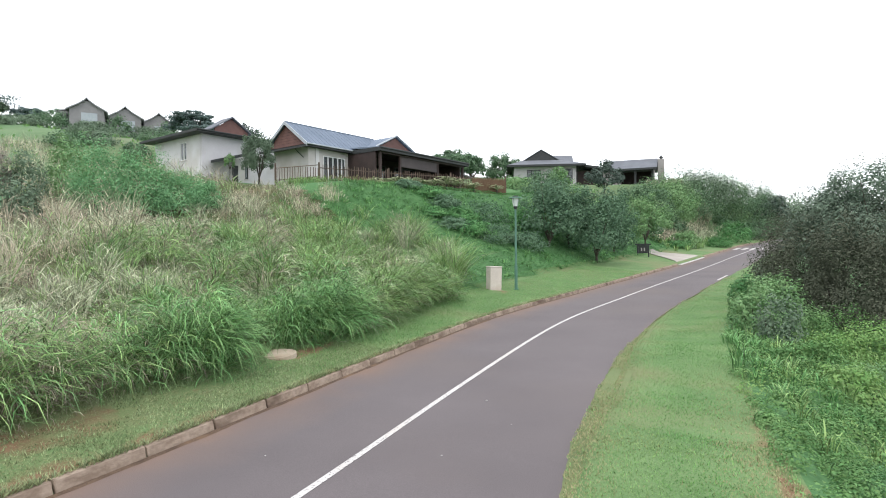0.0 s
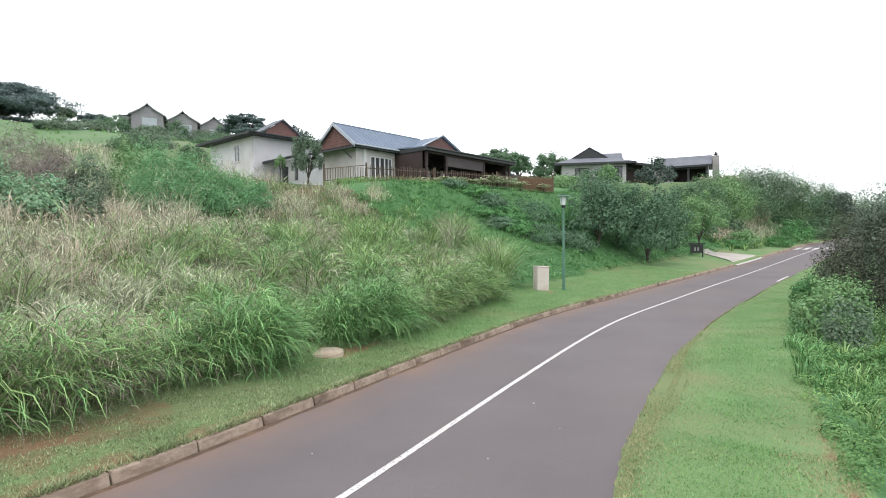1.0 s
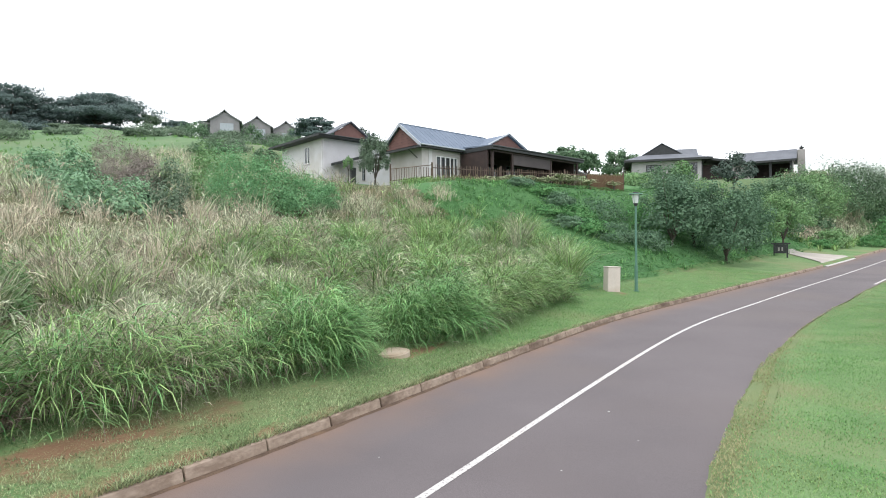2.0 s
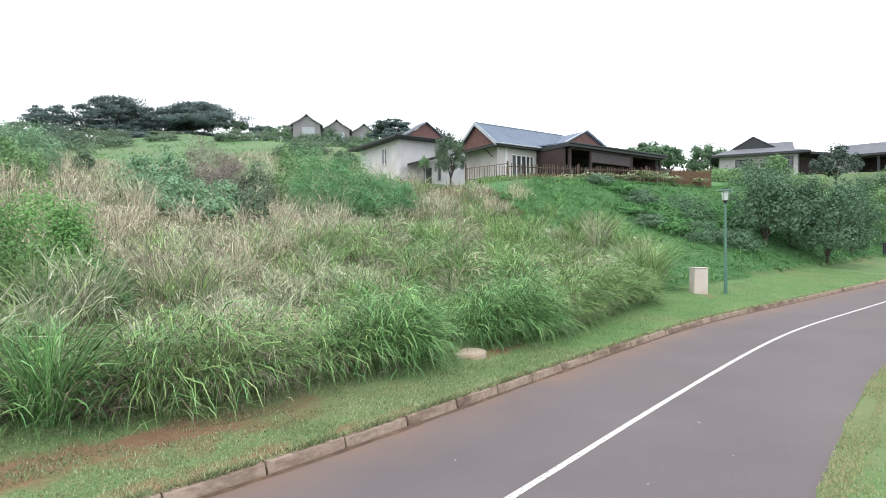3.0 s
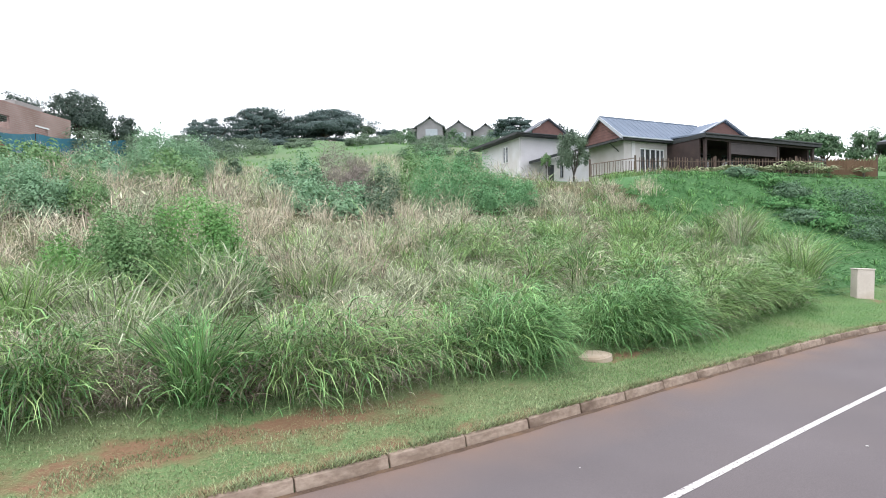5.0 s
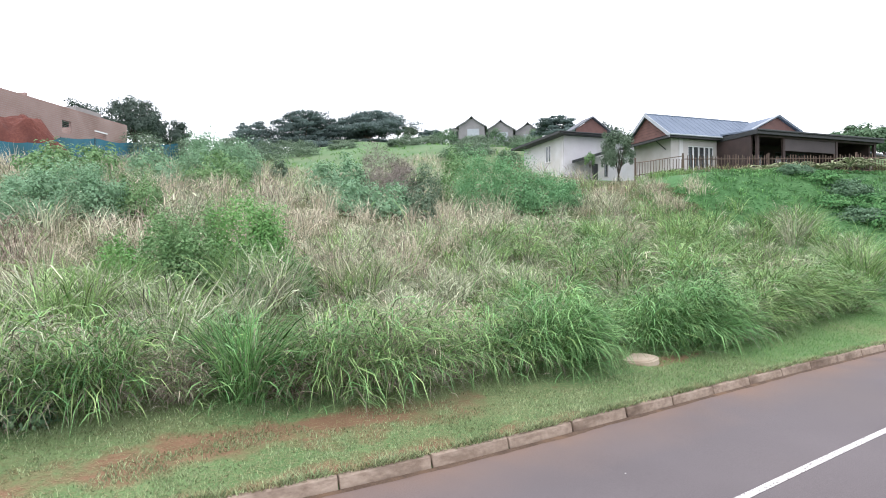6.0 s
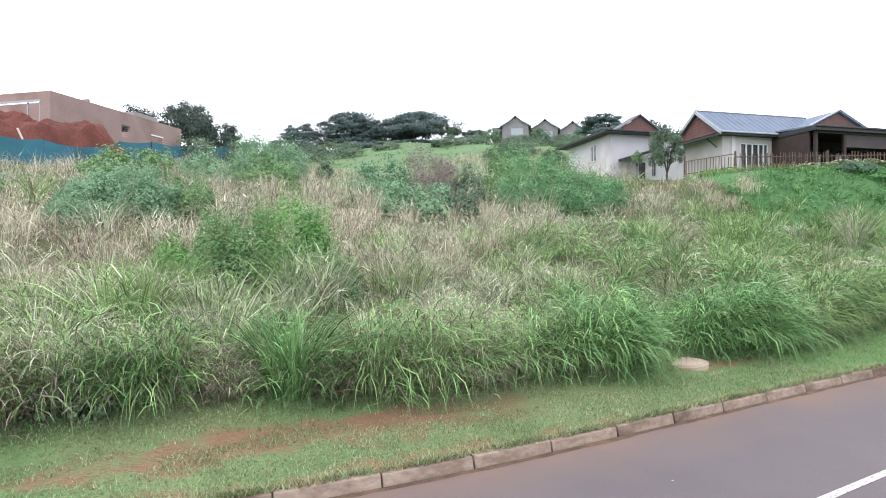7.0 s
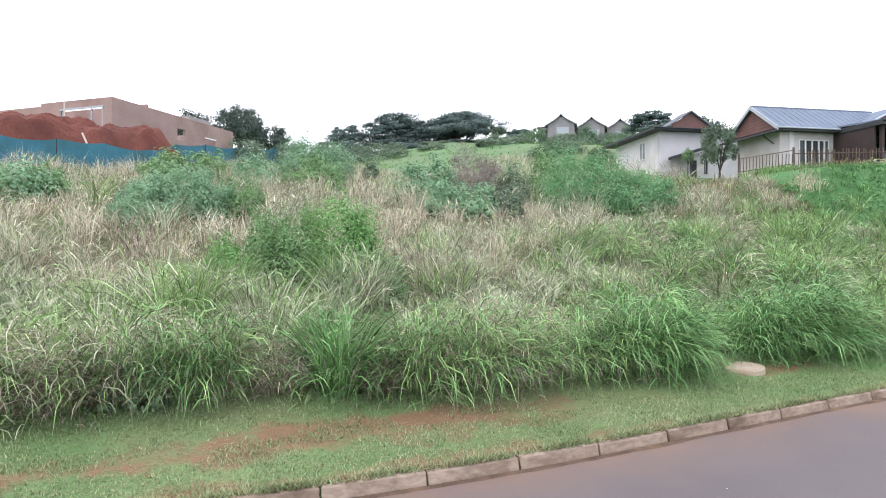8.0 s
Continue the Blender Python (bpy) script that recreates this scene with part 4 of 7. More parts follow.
M_G_GREEN = leaf_mat("green_grass", (0.15, 0.252, 0.084), (0.302, 0.444, 0.188), 0.5, 0.14, vary=(0.34, 1.68))
M_G_LUSH = leaf_mat("lush_grass", (0.092, 0.216, 0.075), (0.226, 0.42, 0.171), 0.45, 0.15, vary=(0.34, 1.65))
M_LAWN_RIGHT = leaf_mat("bright_lawn_blades", (0.115, 0.262, 0.078), (0.195, 0.355, 0.135), 0.6, 0.3, scale=1.4, c3=(0.235, 0.325, 0.14), vary=(0.58, 1.48))
M_COVER = leaf_mat("ground_cover_leaves", (0.092, 0.205, 0.07), (0.17, 0.31, 0.115), 0.6, 0.25, scale=0.9, c3=(0.135, 0.285, 0.15), vary=(0.8, 1.2))
M_MOUND = leaf_mat("mound_leaves", (0.14, 0.32, 0.145), (0.22, 0.43, 0.215), 0.5, 0.3, scale=0.5, vary=(0.85, 1.15))
M_DRY_LAWN = leaf_mat("dry_lawn_blades", (0.25, 0.245, 0.13), (0.37, 0.345, 0.20), 0.8, 0.2, scale=0.9)
M_COVER_PALE = leaf_mat("light_ground_cover_leaves", (0.17, 0.32, 0.10), (0.25, 0.40, 0.15), 0.5, 0.3, scale=0.9)
M_LEAF_BANK = leaf_mat("blue_grey_tree_leaves", (0.085, 0.165, 0.098), (0.158, 0.26, 0.165), 0.6, 0.3, scale=0.5, vary=(0.75, 1.25))
M_G_PALE = leaf_mat("pale_grass", (0.292, 0.325, 0.222), (0.468, 0.496, 0.36), 0.6, 0.14, vary=(0.32, 1.72))
M_G_STRAW = leaf_mat("straw_grass", (0.40, 0.352, 0.265), (0.59, 0.54, 0.43), 0.7, 0.15, vary=(0.34, 1.7))
M_G_DEAD = leaf_mat("dead_grass", (0.25, 0.198, 0.165), (0.38, 0.318, 0.27), 0.8, 0.2, vary=(0.3, 1.65))
M_LAWN_BLADE = leaf_mat("lawn_blades", (0.205, 0.272, 0.135), (0.322, 0.382, 0.217), 0.6, 0.3, scale=1.6, vary=(0.45, 1.6))
M_CREEPER = leaf_mat("creeper_leaves", (0.065, 0.19, 0.065), (0.14, 0.315, 0.12), 0.5, 0.25, vary=(0.8, 1.2))
M_LEAF_BRIGHT = leaf_mat("bright_bush_leaves", (0.155, 0.335, 0.105), (0.25, 0.455, 0.18), 0.5, 0.3, scale=0.5)
M_LEAF_BLUE = leaf_mat("blue_green_leaves", (0.175, 0.32, 0.185), (0.27, 0.435, 0.27), 0.5, 0.25, scale=0.5)
M_LEAF_MID = leaf_mat("mid_green_leaves", (0.145, 0.275, 0.115), (0.235, 0.38, 0.178), 0.5, 0.25, scale=0.5)
M_LEAF_DARK = leaf_mat("dark_leaves", (0.07, 0.104, 0.086), (0.105, 0.146, 0.12), 0.6, 0.2, scale=0.5, vary=(0.93, 1.07))
M_LEAF_GREY = leaf_mat("grey_green_leaves", (0.115, 0.175, 0.115), (0.185, 0.255, 0.175), 0.55, 0.25, scale=0.5)
M_LEAF_DEEP = leaf_mat("deep_green_leaves", (0.09, 0.17, 0.092), (0.155, 0.25, 0.145), 0.5, 0.25, scale=0.5)
# Brownish leaves, darkened to carry the thicket's canopy shade in their colour.
M_LEAF_SHADED = leaf_mat("shade_dulled_brownish_leaves", (0.066, 0.08, 0.056), (0.125, 0.138, 0.10), 0.8, 0.2, scale=0.6, vary=(0.86, 1.14))
# Distance haze is put into this colour: paler, bluer, hardly varied.
M_LEAF_HAZE = leaf_mat("hazed_distant_leaves", (0.09, 0.135, 0.128), (0.128, 0.175, 0.168), 0.7, 0.15, scale=0.2, vary=(0.93, 1.07))
M_TWIG = leaf_mat("dry_twigs", (0.21, 0.18, 0.165), (0.30, 0.265, 0.24), 0.8, 0.1)
M_PASTURE = leaf_mat("pasture_grass", (0.13, 0.27, 0.085), (0.21, 0.36, 0.135), 0.6, 0.2, scale=0.3)
M_BARK = mat("bark", (0.048, 0.04, 0.034), (0.09, 0.076, 0.063), 0.9, 3, 40, 0.6)


def raw_mesh(name, co, quads=None, tris=None):
    """A mesh straight from arrays of corners and faces."""
    me = bpy.data.meshes.new(name)
    q = np.zeros((0, 4), int) if quads is None else quads
    t = np.zeros((0, 3), int) if tris is None else tris
    me.vertices.add(len(co))
    me.vertices.foreach_set("co", np.ascontiguousarray(co, dtype=np.float32).ravel())
    me.loops.add(len(q) * 4 + len(t) * 3)
    me.loops.foreach_set("vertex_index", np.concatenate([q.ravel(), t.ravel()]).astype(np.int32))
    me.polygons.add(len(q) + len(t))
    me.polygons.foreach_set("loop_start", np.concatenate([np.arange(len(q)) * 4, len(q) * 4 + np.arange(len(t)) * 3]).astype(np.int32))
    me.update(calc_edges=True)
    me.validate()
    return me


def blades(base, h, yaw, reach, width, droop, rng, far=False):
    """Arching tapered blades, nine corners each, or seven far off."""
    k = len(base)
    d = np.stack([np.cos(yaw), np.sin(yaw), np.zeros(k)], -1)
    tw = yaw + math.pi / 2 + rng.normal(0, 0.5, k)
    sd = np.stack([np.cos(tw), np.sin(tw), np.zeros(k)], -1)
    knots = ((0.0, 0.5), (0.4, 1.0), (0.75, 0.8), (1.0, 0.0)) if far else ((0.0, 0.5), (0.3, 0.95), (0.58, 1.0), (0.82, 0.7), (1.0, 0.0))
    m = len(knots) - 1
    co = np.empty((k, 2 * m + 1, 3))
    for i, (t, w) in enumerate(knots):
        p = base + d * (reach * t ** 1.8)[:, None]
        p[:, 2] += h * (t * (1 + 0.8 * droop) - droop * 1.45 * t ** 2.6)
        if i < m:
            co[:, 2 * i] = p - sd * (width * w * 0.5)[:, None]
            co[:, 2 * i + 1] = p + sd * (width * w * 0.5)[:, None]
        else:
            co[:, 2 * m] = p
    o = (np.arange(k) * (2 * m + 1))[:, None]
    quads = np.concatenate([o + np.array([[2 * i, 2 * i + 1, 2 * i + 3, 2 * i + 2]]) for i in range(m - 1)])
    return co.reshape(-1, 3), quads, o + np.array([[2 * m - 2, 2 * m - 1, 2 * m]])


def leaves(c, size, rng, up=0.6, narrow=0.5, out=None):
    """Four-cornered folded leaves about the centres c, turned outwards where out is given."""
    k = len(c)
    nrm = rng.normal(0, 1, (k, 3))
    nrm[:, 2] = np.abs(nrm[:, 2]) + up
    if out is not None:
        nrm = out * 1.7 + rng.normal(0, 0.36, (k, 3))
        nrm[:, 2] += 0.55
    nrm /= np.linalg.norm(nrm, axis=1)[:, None]
    a = np.cross(nrm, rng.normal(0, 1, (k, 3)))
    a /= np.linalg.norm(a, axis=1)[:, None]
    b = np.cross(nrm, a)
    s = size[:, None]
    co = np.stack([c - a * s * 0.5, c - b * s * 0.5 * narrow + nrm * s * 0.12, c + a * s * 0.5, c + b * s * 0.5 * narrow + nrm * s * 0.12], 1)
    return co.reshape(-1, 3), (np.arange(k) * 4)[:, None] + np.arange(4)[None]


def put_leaves(name, c, size, material, parent, rng, up=1.0, narrow=0.5, label="", out=None):
    co, q = leaves(c, size, rng, up, narrow, out)
    me = raw_mesh(name, co, q)
    me.materials.append(material)
    ob = new(name, me)
    ob.parent = parent
    if label:
        ob["label"] = label
    return ob


def clump_points(rng, count, clumps, rx, ry, h, z0, hollow=0.5, flat=1.0, spread=0.155):
    """Leaf places in uneven clumps over a dome: rx, ry, h; flat under 1 gives a tabletop crown."""
    clumps = int(clumps * 1.15)
    spread *= 1.22
    u = rng.uniform(0, 2 * math.pi, clumps)
    v = np.arccos(rng.uniform(-0.25, 1, clumps))
    r = rng.uniform(hollow, 1.0, clumps) ** 0.6 * rng.uniform(0.78, 1.06, clumps)
    c = np.stack([np.cos(u) * np.sin(v) * r * rx, np.sin(u) * np.sin(v) * r * ry, np.maximum(np.cos(v), -0.2) ** 1 * r * h * flat], -1)
    c[:, 2] = np.where(c[:, 2] < 0, c[:, 2] * 0.6, c[:, 2])
    which = rng.integers(0, clumps, count)
    sz = rng.uniform(0.6, 1.4, clumps)
    ball = rng.normal(0, 1, (count, 3))
    ball *= (rng.random(count) ** 0.3 * 1.55 / np.linalg.norm(ball, axis=1))[:, None]
    p = c[which] + ball * sz[which][:, None] * np.array([rx, ry, h * 0.8]) * spread
    p[:, 2] += z0
    ball /= np.linalg.norm(ball, axis=1)[:, None]
    dome = c[which] / np.array([rx, ry, h])
    out = ball + 0.6 * dome
    return p, out / np.linalg.norm(out, axis=1)[:, None]


CLEAR = []


def bush(x, y, rx, ry, top, count, size, material, label, seed, clumps=40, name="bush", ang=0.0, sink=0.1, narrow=0.55, group=""):
    rng = np.random.default_rng(seed)
    g = min(land(x, y), land(x + rx * 0.5, y), land(x - rx * 0.5, y))
    h = max(0.5, top - g)
    CLEAR.append((x, y, rx * 0.62))
    ob = thing(name, pose(x, y, g, 0, 0, ang), label, "bush", group)
    p, out = clump_points(rng, count, clumps, rx * 0.92, ry * 0.92, h * 0.68, h * 0.26)
    low = rng.random(count) < 0.22
    la, lr = rng.uniform(0, 6.283, count), np.sqrt(rng.uniform(0.3, 1, count)) * 0.88
    skirt = np.stack([np.cos(la) * lr * rx, np.sin(la) * lr * ry, rng.uniform(0, 0.45, count) * h], -1)
    p = np.where(low[:, None], skirt, p)
    out = np.where(low[:, None], np.stack([np.cos(la), np.sin(la), np.full(count, 0.3)], -1), out)
    p[:, 2] = np.where(p[:, 2] < -sink, rng.uniform(0, 0.3 * h, count), p[:, 2])
    put_leaves("foliage", p, rng.uniform(0.65, 1.35, count) * size, material, ob, rng, narrow=narrow, out=out)
    bm = bmesh.new()
    for i in range(7):
        a = rng.uniform(0, 6.28)
        rod((0.1 * math.cos(a), 0.1 * math.sin(a), -0.2), (rx * 0.5 * math.cos(a), ry * 0.5 * math.sin(a), h * rng.uniform(0.3, 0.5)), 0.016, 0.008, 5, bm)
    part("stem", bm, M_BARK, ob)
    return ob


def tree(x, y, top, rx, ry, count, size, material, label, seed, clumps=60, trunk_r=0.1, bole=0.3, flat=1.0, name="tree", group="", lean=0.0, layers=1, g=None, low=0.33, puff=0.115):
    """Trunk, limbs and a clumped crown; bole: share of the height below the crown."""
    rng = np.random.default_rng(seed)
    g = land(x, y) if g is None else g
    height = top - g
    ob = thing(name, pose(x, y, g), label, "tree", group)
    hb = height * bole
    bm = bmesh.new()
    fork = Vector((lean * height, 0, hb * 1.15))
    rod((0, 0, -0.4), fork * 0.5, trunk_r * 1.25, trunk_r, 8, bm)
    rod(fork * 0.5, fork, trunk_r, trunk_r * 0.8, 8, bm)
    for i in range(9):
        a = i * 2.4 + rng.uniform(-0.4, 0.4)
        r = rng.uniform(0.35, 0.75)
        mid = Vector((math.cos(a) * rx * r * 0.45 + fork.x, math.sin(a) * ry * r * 0.45, hb + (height - hb) * 0.3))
        end = Vector((math.cos(a) * rx * r + fork.x, math.sin(a) * ry * r, hb + (height - hb) * rng.uniform(0.45, 0.85)))
        rod(fork * rng.uniform(0.75, 1.0), mid, trunk_r * 0.5, trunk_r * 0.3, 6, bm)
        rod(mid, end, trunk_r * 0.3, trunk_r * 0.08, 5, bm)
    part("trunk", bm, M_BARK, ob)
    if layers == 1:
        p, out = clump_points(rng, count, clumps, rx, ry, (height - hb) * (0.98 - low), hb + (height - hb) * low, 0.4, flat, puff)
    else:
        ps, outs = [], []
        for j in range(layers):
            f = j / (layers - 1)
            q, o = clump_points(rng, count // layers, int(clumps * 1.8) // layers, rx * (1 - 0.35 * abs(f - 0.35)), ry * (1 - 0.35 * abs(f - 0.35)), (height - hb) * 0.34, hb + (height - hb) * (0.08 + 0.56 * f), 0.2, 1.0, 0.105)
            q[:, :2] += rng.normal(0, 0.12, 2) * rx
            ps.append(q)
            outs.append(o)
        p, out = np.concatenate(ps), np.concatenate(outs)
    p[:, 0] += fork.x
    put_leaves("crown", p, rng.uniform(0.65, 1.35, len(p)) * size, material, ob, rng, out=out)
    return ob


# ---- mown verges ----
def lawn_strip(s0, s1, lo, hi, density, seed, label, material, bare_at=None, low=1.0, lying=0.8, near=9):
    rng = np.random.default_rng(seed)
    pts = []
    for s in np.arange(s0, s1, 0.5):
        a, b = lo(s), hi(s)
        d = density * min(1, near / max(4, s + 4)) ** 0.8
        for _ in range(int((b - a) * 0.5 * d)):
            ss, nn = s + rng.random() * 0.5, a + (b - a) * rng.random()
            if bare_at and rng.random() < bare_at(ss, nn):
                continue
            pts.append((ss, nn))
    base = np.array([(*spot(ss, nn), base_h(ss, nn) + (0.02 if -ROAD_W - 0.1 < nn < 0 else -0.005)) for ss, nn in pts])
    k = len(base)
    yaw = rng.uniform(0, 6.28, k)
    hgt = rng.uniform(0.02, 0.055, k) * (1 + 0.8 * (rng.random(k) < 0.06)) * low
    w = rng.uniform(0.003, 0.0075, k)
    side = np.stack([-np.sin(yaw), np.cos(yaw), np.zeros(k)], -1) * w[:, None]
    tip = base + np.stack([np.cos(yaw) * hgt * lying, np.sin(yaw) * hgt * lying, hgt], -1)
    co = np.stack([base - side, base + side, tip], 1).reshape(-1, 3)
    me = raw_mesh("lawn_grass", co, tris=np.arange(k * 3).reshape(-1, 3))
    me.materials.append(material)
    return tagged(new("lawn_grass", me), label, "grass", kind="stuff")


def scuffed(s, n):
    """Bare soil beside the manhole and round the meter cabinet."""
    return 0.95 * max(math.exp(-((s - 8.1) / 0.75) ** 2 - ((n - 1.25) / 0.24) ** 2), math.exp(-((s - 20.2) / 0.7) ** 2 - ((n - 2.0) / 0.3) ** 2))


lawn_strip(-7, 9, lambda s: 0.085, lambda s: max(verge_w(s) + 0.3, fringe(s) + 0.25), 4000, 21, "short mown grass on the verge beside the kerb", M_LAWN_BLADE,
           lambda s, n: 0.9 * math.exp(-((n - 1.1) / 0.34) ** 2) * (1 - smooth(7, 13, s)) * (noise.noise((s * 1.1, n * 3, 1)) > 0.08) + 0.55 * (noise.noise((s * 1.3, n * 1.6, 4)) > -0.1) * (1 - smooth(2, 8, s)) + scuffed(s, n), 0.72)
lawn_strip(5, 36, lambda s: 0.085, lambda s: verge_w(s) + 0.5, 2300, 25, "bright mown grass on the verge round the lamp", M_LAWN_RIGHT, lambda s, n: max(0.85 * (1 - smooth(5, 10, s)), scuffed(s, n)), 0.72)
lawn_strip(-7, 26, lambda s: 0.1, lambda s: verge_w(s) + 0.6, 1900, 23, "dry grass litter lying on the verge", M_DRY_LAWN, lambda s, n: 0.35 + 0.5 * smooth(3, 10, s) - 0.3 * (noise.noise((s * 1.3, n * 1.6, 4)) > -0.1), 0.32, 6.0)
lawn_strip(-7, 30, lambda s: 0.05, lambda s: 0.17, 5200, 26, "ragged turf creeping over the kerb's top", M_LAWN_BLADE, lambda s, n: 0.75 * (noise.noise((s * 2.1, 0.0, 9.0)) < -0.05), 1.5, 1.1)
lawn_strip(-7, 22, lambda s: 0.05, lambda s: 0.16, 2600, 27, "dry turf hanging over the kerb's top", M_DRY_LAWN, lambda s, n: 0.8 * (noise.noise((s * 1.7, 0.0, 6.0)) < 0.0), 1.2, 1.2)


def lip(s):
    """How far the turf creeps over the road's edge."""
    return 0.03 * (s < 15) + 0.19 * smooth(3, 6, s) * (1 - smooth(10, 14.5, s)) + 0.05 * noise.noise((s * 1.7, 0.0, 5.0)) + 0.03 * noise.noise((s * 6.0, 0.0, 5.0))


def worn(s, n):
    """Share of dry, thin turf on the strip beside the road."""
    m = -ROAD_W - n
    e = math.exp(-((m + 0.1) / (0.42 + 0.25 * noise.noise((s * 0.8, 1.0, 0.0)))) ** 2)
    b = math.exp(-((m - 1.75) / 0.38) ** 2) * (1 - smooth(7, 11, s))
    return min(1, e + b + max(0, noise.noise((s * 0.7, n * 0.9, 8.0)) - 0.15) * 0.35)


lawn_strip(-7, 42, lambda s: -ROAD_W - 2.0, lambda s: -ROAD_W + lip(s), 2800, 22, "bright short mown grass strip beside the road", M_LAWN_RIGHT, lambda s, n: 0.75 * worn(s, n) + 0.3 * (1 - smooth(-4, 0, s)), 0.5)
lawn_strip(-1, 34, lambda s: -ROAD_W - 2.0, lambda s: -ROAD_W + lip(s), 3000, 24, "dry tan grass along the edges of the mown strip", M_DRY_LAWN, lambda s, n: 1 - 0.85 * worn(s, n), 0.5)


def turf_lip():
    """Thin mat of turf that lies over the asphalt's edge."""
    verts, faces = [], []
    steps = np.arange(-6, 15, 0.08)
    for s in steps:
        for n, z in ((-ROAD_W - 0.2, 0.012), (-ROAD_W - 0.03, 0.021), (-ROAD_W + lip(s) - 0.035, 0.022), (-ROAD_W + lip(s), 0.002)):
            verts.append((*spot(s, n), road_z(s) + z))
    for i in range(len(steps) - 1):
        for j in range(3):
            a = i * 4 + j
            faces.append((a, a + 1, a + 5, a + 4))
    me = bpy.data.meshes.new("turf_edge")
    me.from_pydata(verts, [], faces)
    me.materials.append(M_TURF)
    return tagged(new("turf_edge", me), "thin dry turf creeping over the asphalt edge", "verge", kind="structure")


M_TURF = mat("dry_turf", (0.115, 0.16, 0.065), (0.175, 0.20, 0.09), 0.95, 1.5, 60, 0.5, c3=(0.115, 0.165, 0.07))
turf_lip()


# ---- creeper on the bank and the falling slope ----
def swell(x, y, seed):
    """Height of the humps in a mat of leaves, 0 to about 1."""
    return max(0, noise.noise((x * 0.8, y * 0.8, seed)) + 0.3) + 0.35 * max(0, noise.noise((x * 2.3, y * 2.3, seed)))


def carpet(s0, s1, lo, hi, density, size, material, seed, label, lump=0.25, thin=0.5, name="ground_cover", up=0.8):
    rng = np.random.default_rng(seed)
    out = []
    for s in np.arange(s0, s1, 1.0):
        a, b = lo(s), hi(s)
        for n in np.arange(a, b, 1.0):
            for _ in range(int(density * min(1.0, b - n))):
                ss, nn = s + rng.random(), n + rng.random() * min(1, b - n)
                x, y = spot(ss, nn)
                hump = swell(x, y, seed) * lump
                tilt = ((swell(x + 0.1, y, seed) - swell(x - 0.1, y, seed)) * lump * -5, (swell(x, y + 0.1, seed) - swell(x, y - 0.1, seed)) * lump * -5)
                out.append((x, y, hump * rng.random() ** 0.28, *tilt))
    o = np.array(out)
    z = np.array([land(r[0], r[1]) for r in out])
    c = np.stack([o[:, 0], o[:, 1], z + o[:, 2] + 0.02], -1)
    way = np.stack([o[:, 3], o[:, 4], np.full(len(o), up)], -1)
    co, q = leaves(c, rng.uniform(0.6, 1.4, len(c)) * size, rng, up, thin, way / np.linalg.norm(way, axis=1)[:, None])
    me = raw_mesh(name, co, q)
    me.materials.append(material)
    return tagged(new(name, me), label, "ground cover", kind="stuff")


carpet(15, 50, verge_w, lambda s: 15, 140, 0.1, M_CREEPER, 31, "green creeper matting the steep bank", 0.28, 0.62, up=2.2)
carpet(50, 66, lambda s: verge_w(s), lambda s: 13, 30, 0.2, M_CREEPER, 32, "green creeper matting the bank by the driveway", 0.3)
def cover_edge(s):
    return -ROAD_W - 1.85 + 0.16 * noise.noise((s * 0.9, 0.0, 7.0))


def leafy_mounds(s0, s1, deep, count, leaf, per, material, seed, label, name="ground_cover"):
    """Ground cover that grows in many small domes of leaves, crowded and uneven."""
    rng = np.random.default_rng(seed)
    cs, outs = [], []
    for _ in range(count):
        s = rng.uniform(s0, s1)
        n = cover_edge(s) - 0.12 - rng.random() * deep
        x, y = spot(s, n)
        r = rng.uniform(0.14, 0.42) * min(1.0, 0.45 + 2.0 * (cover_edge(s) - n))
        d = rng.normal(0, 1, (int(per * (0.35 + r * 2.2)), 3))
        d[:, 2] = np.abs(d[:, 2])
        d /= np.linalg.norm(d, axis=1)[:, None]
        p = d * (r * rng.uniform(0.72, 1.05, len(d)))[:, None] * np.array([1, 1, rng.uniform(0.55, 0.9)])
        cs.append(p + np.array([x, y, land(x, y) + 0.02]))
        outs.append(d)
    c, out = np.concatenate(cs), np.concatenate(outs)
    co, q = leaves(c, rng.uniform(0.6, 1.4, len(c)) * leaf, rng, 0.5, 0.6, out)
    me = raw_mesh(name, co, q)
    me.materials.append(material)
    return tagged(new(name, me), label, "ground cover", kind="stuff")


leafy_mounds(2.5, 8, 4.2, 190, 0.036, 215, M_COVER, 33, "dense small-leaved green ground cover falling away from the verge")
leafy_mounds(7.5, 14, 5.0, 190, 0.048, 150, M_COVER, 38, "dense small-leaved green ground cover along the verge")
leafy_mounds(2.5, 12, 4.0, 60, 0.038, 170, M_COVER_PALE, 36, "lighter leafy mounds scattered through the ground cover")
leafy_mounds(13, 30, 6.0, 200, 0.075, 75, M_COVER, 39, "leafy green mounds along the far verge")
carpet(2.5, 13, lambda s: -ROAD_W - 6, cover_edge, 190, 0.05, M_COVER, 40, "green leaves between the mounds of ground cover", 0.12, 0.6)
carpet(13, 34, lambda s: -ROAD_W - 9, cover_edge, 190, 0.07, M_COVER, 35, "green ground cover along the far verge", 0.5, 0.6)
carpet(-8, 3, lambda s: -ROAD_W - 6.5, cover_edge, 210, 0.075, M_COVER, 37, "green ground cover falling away from the verge", 0.4, 0.6)
carpet(4, 40, lambda s: -ROAD_W - 20, lambda s: -ROAD_W - 8, 40, 0.21, M_LEAF_MID, 34, "green scrub on the slope below the road", 0.9, 0.6)


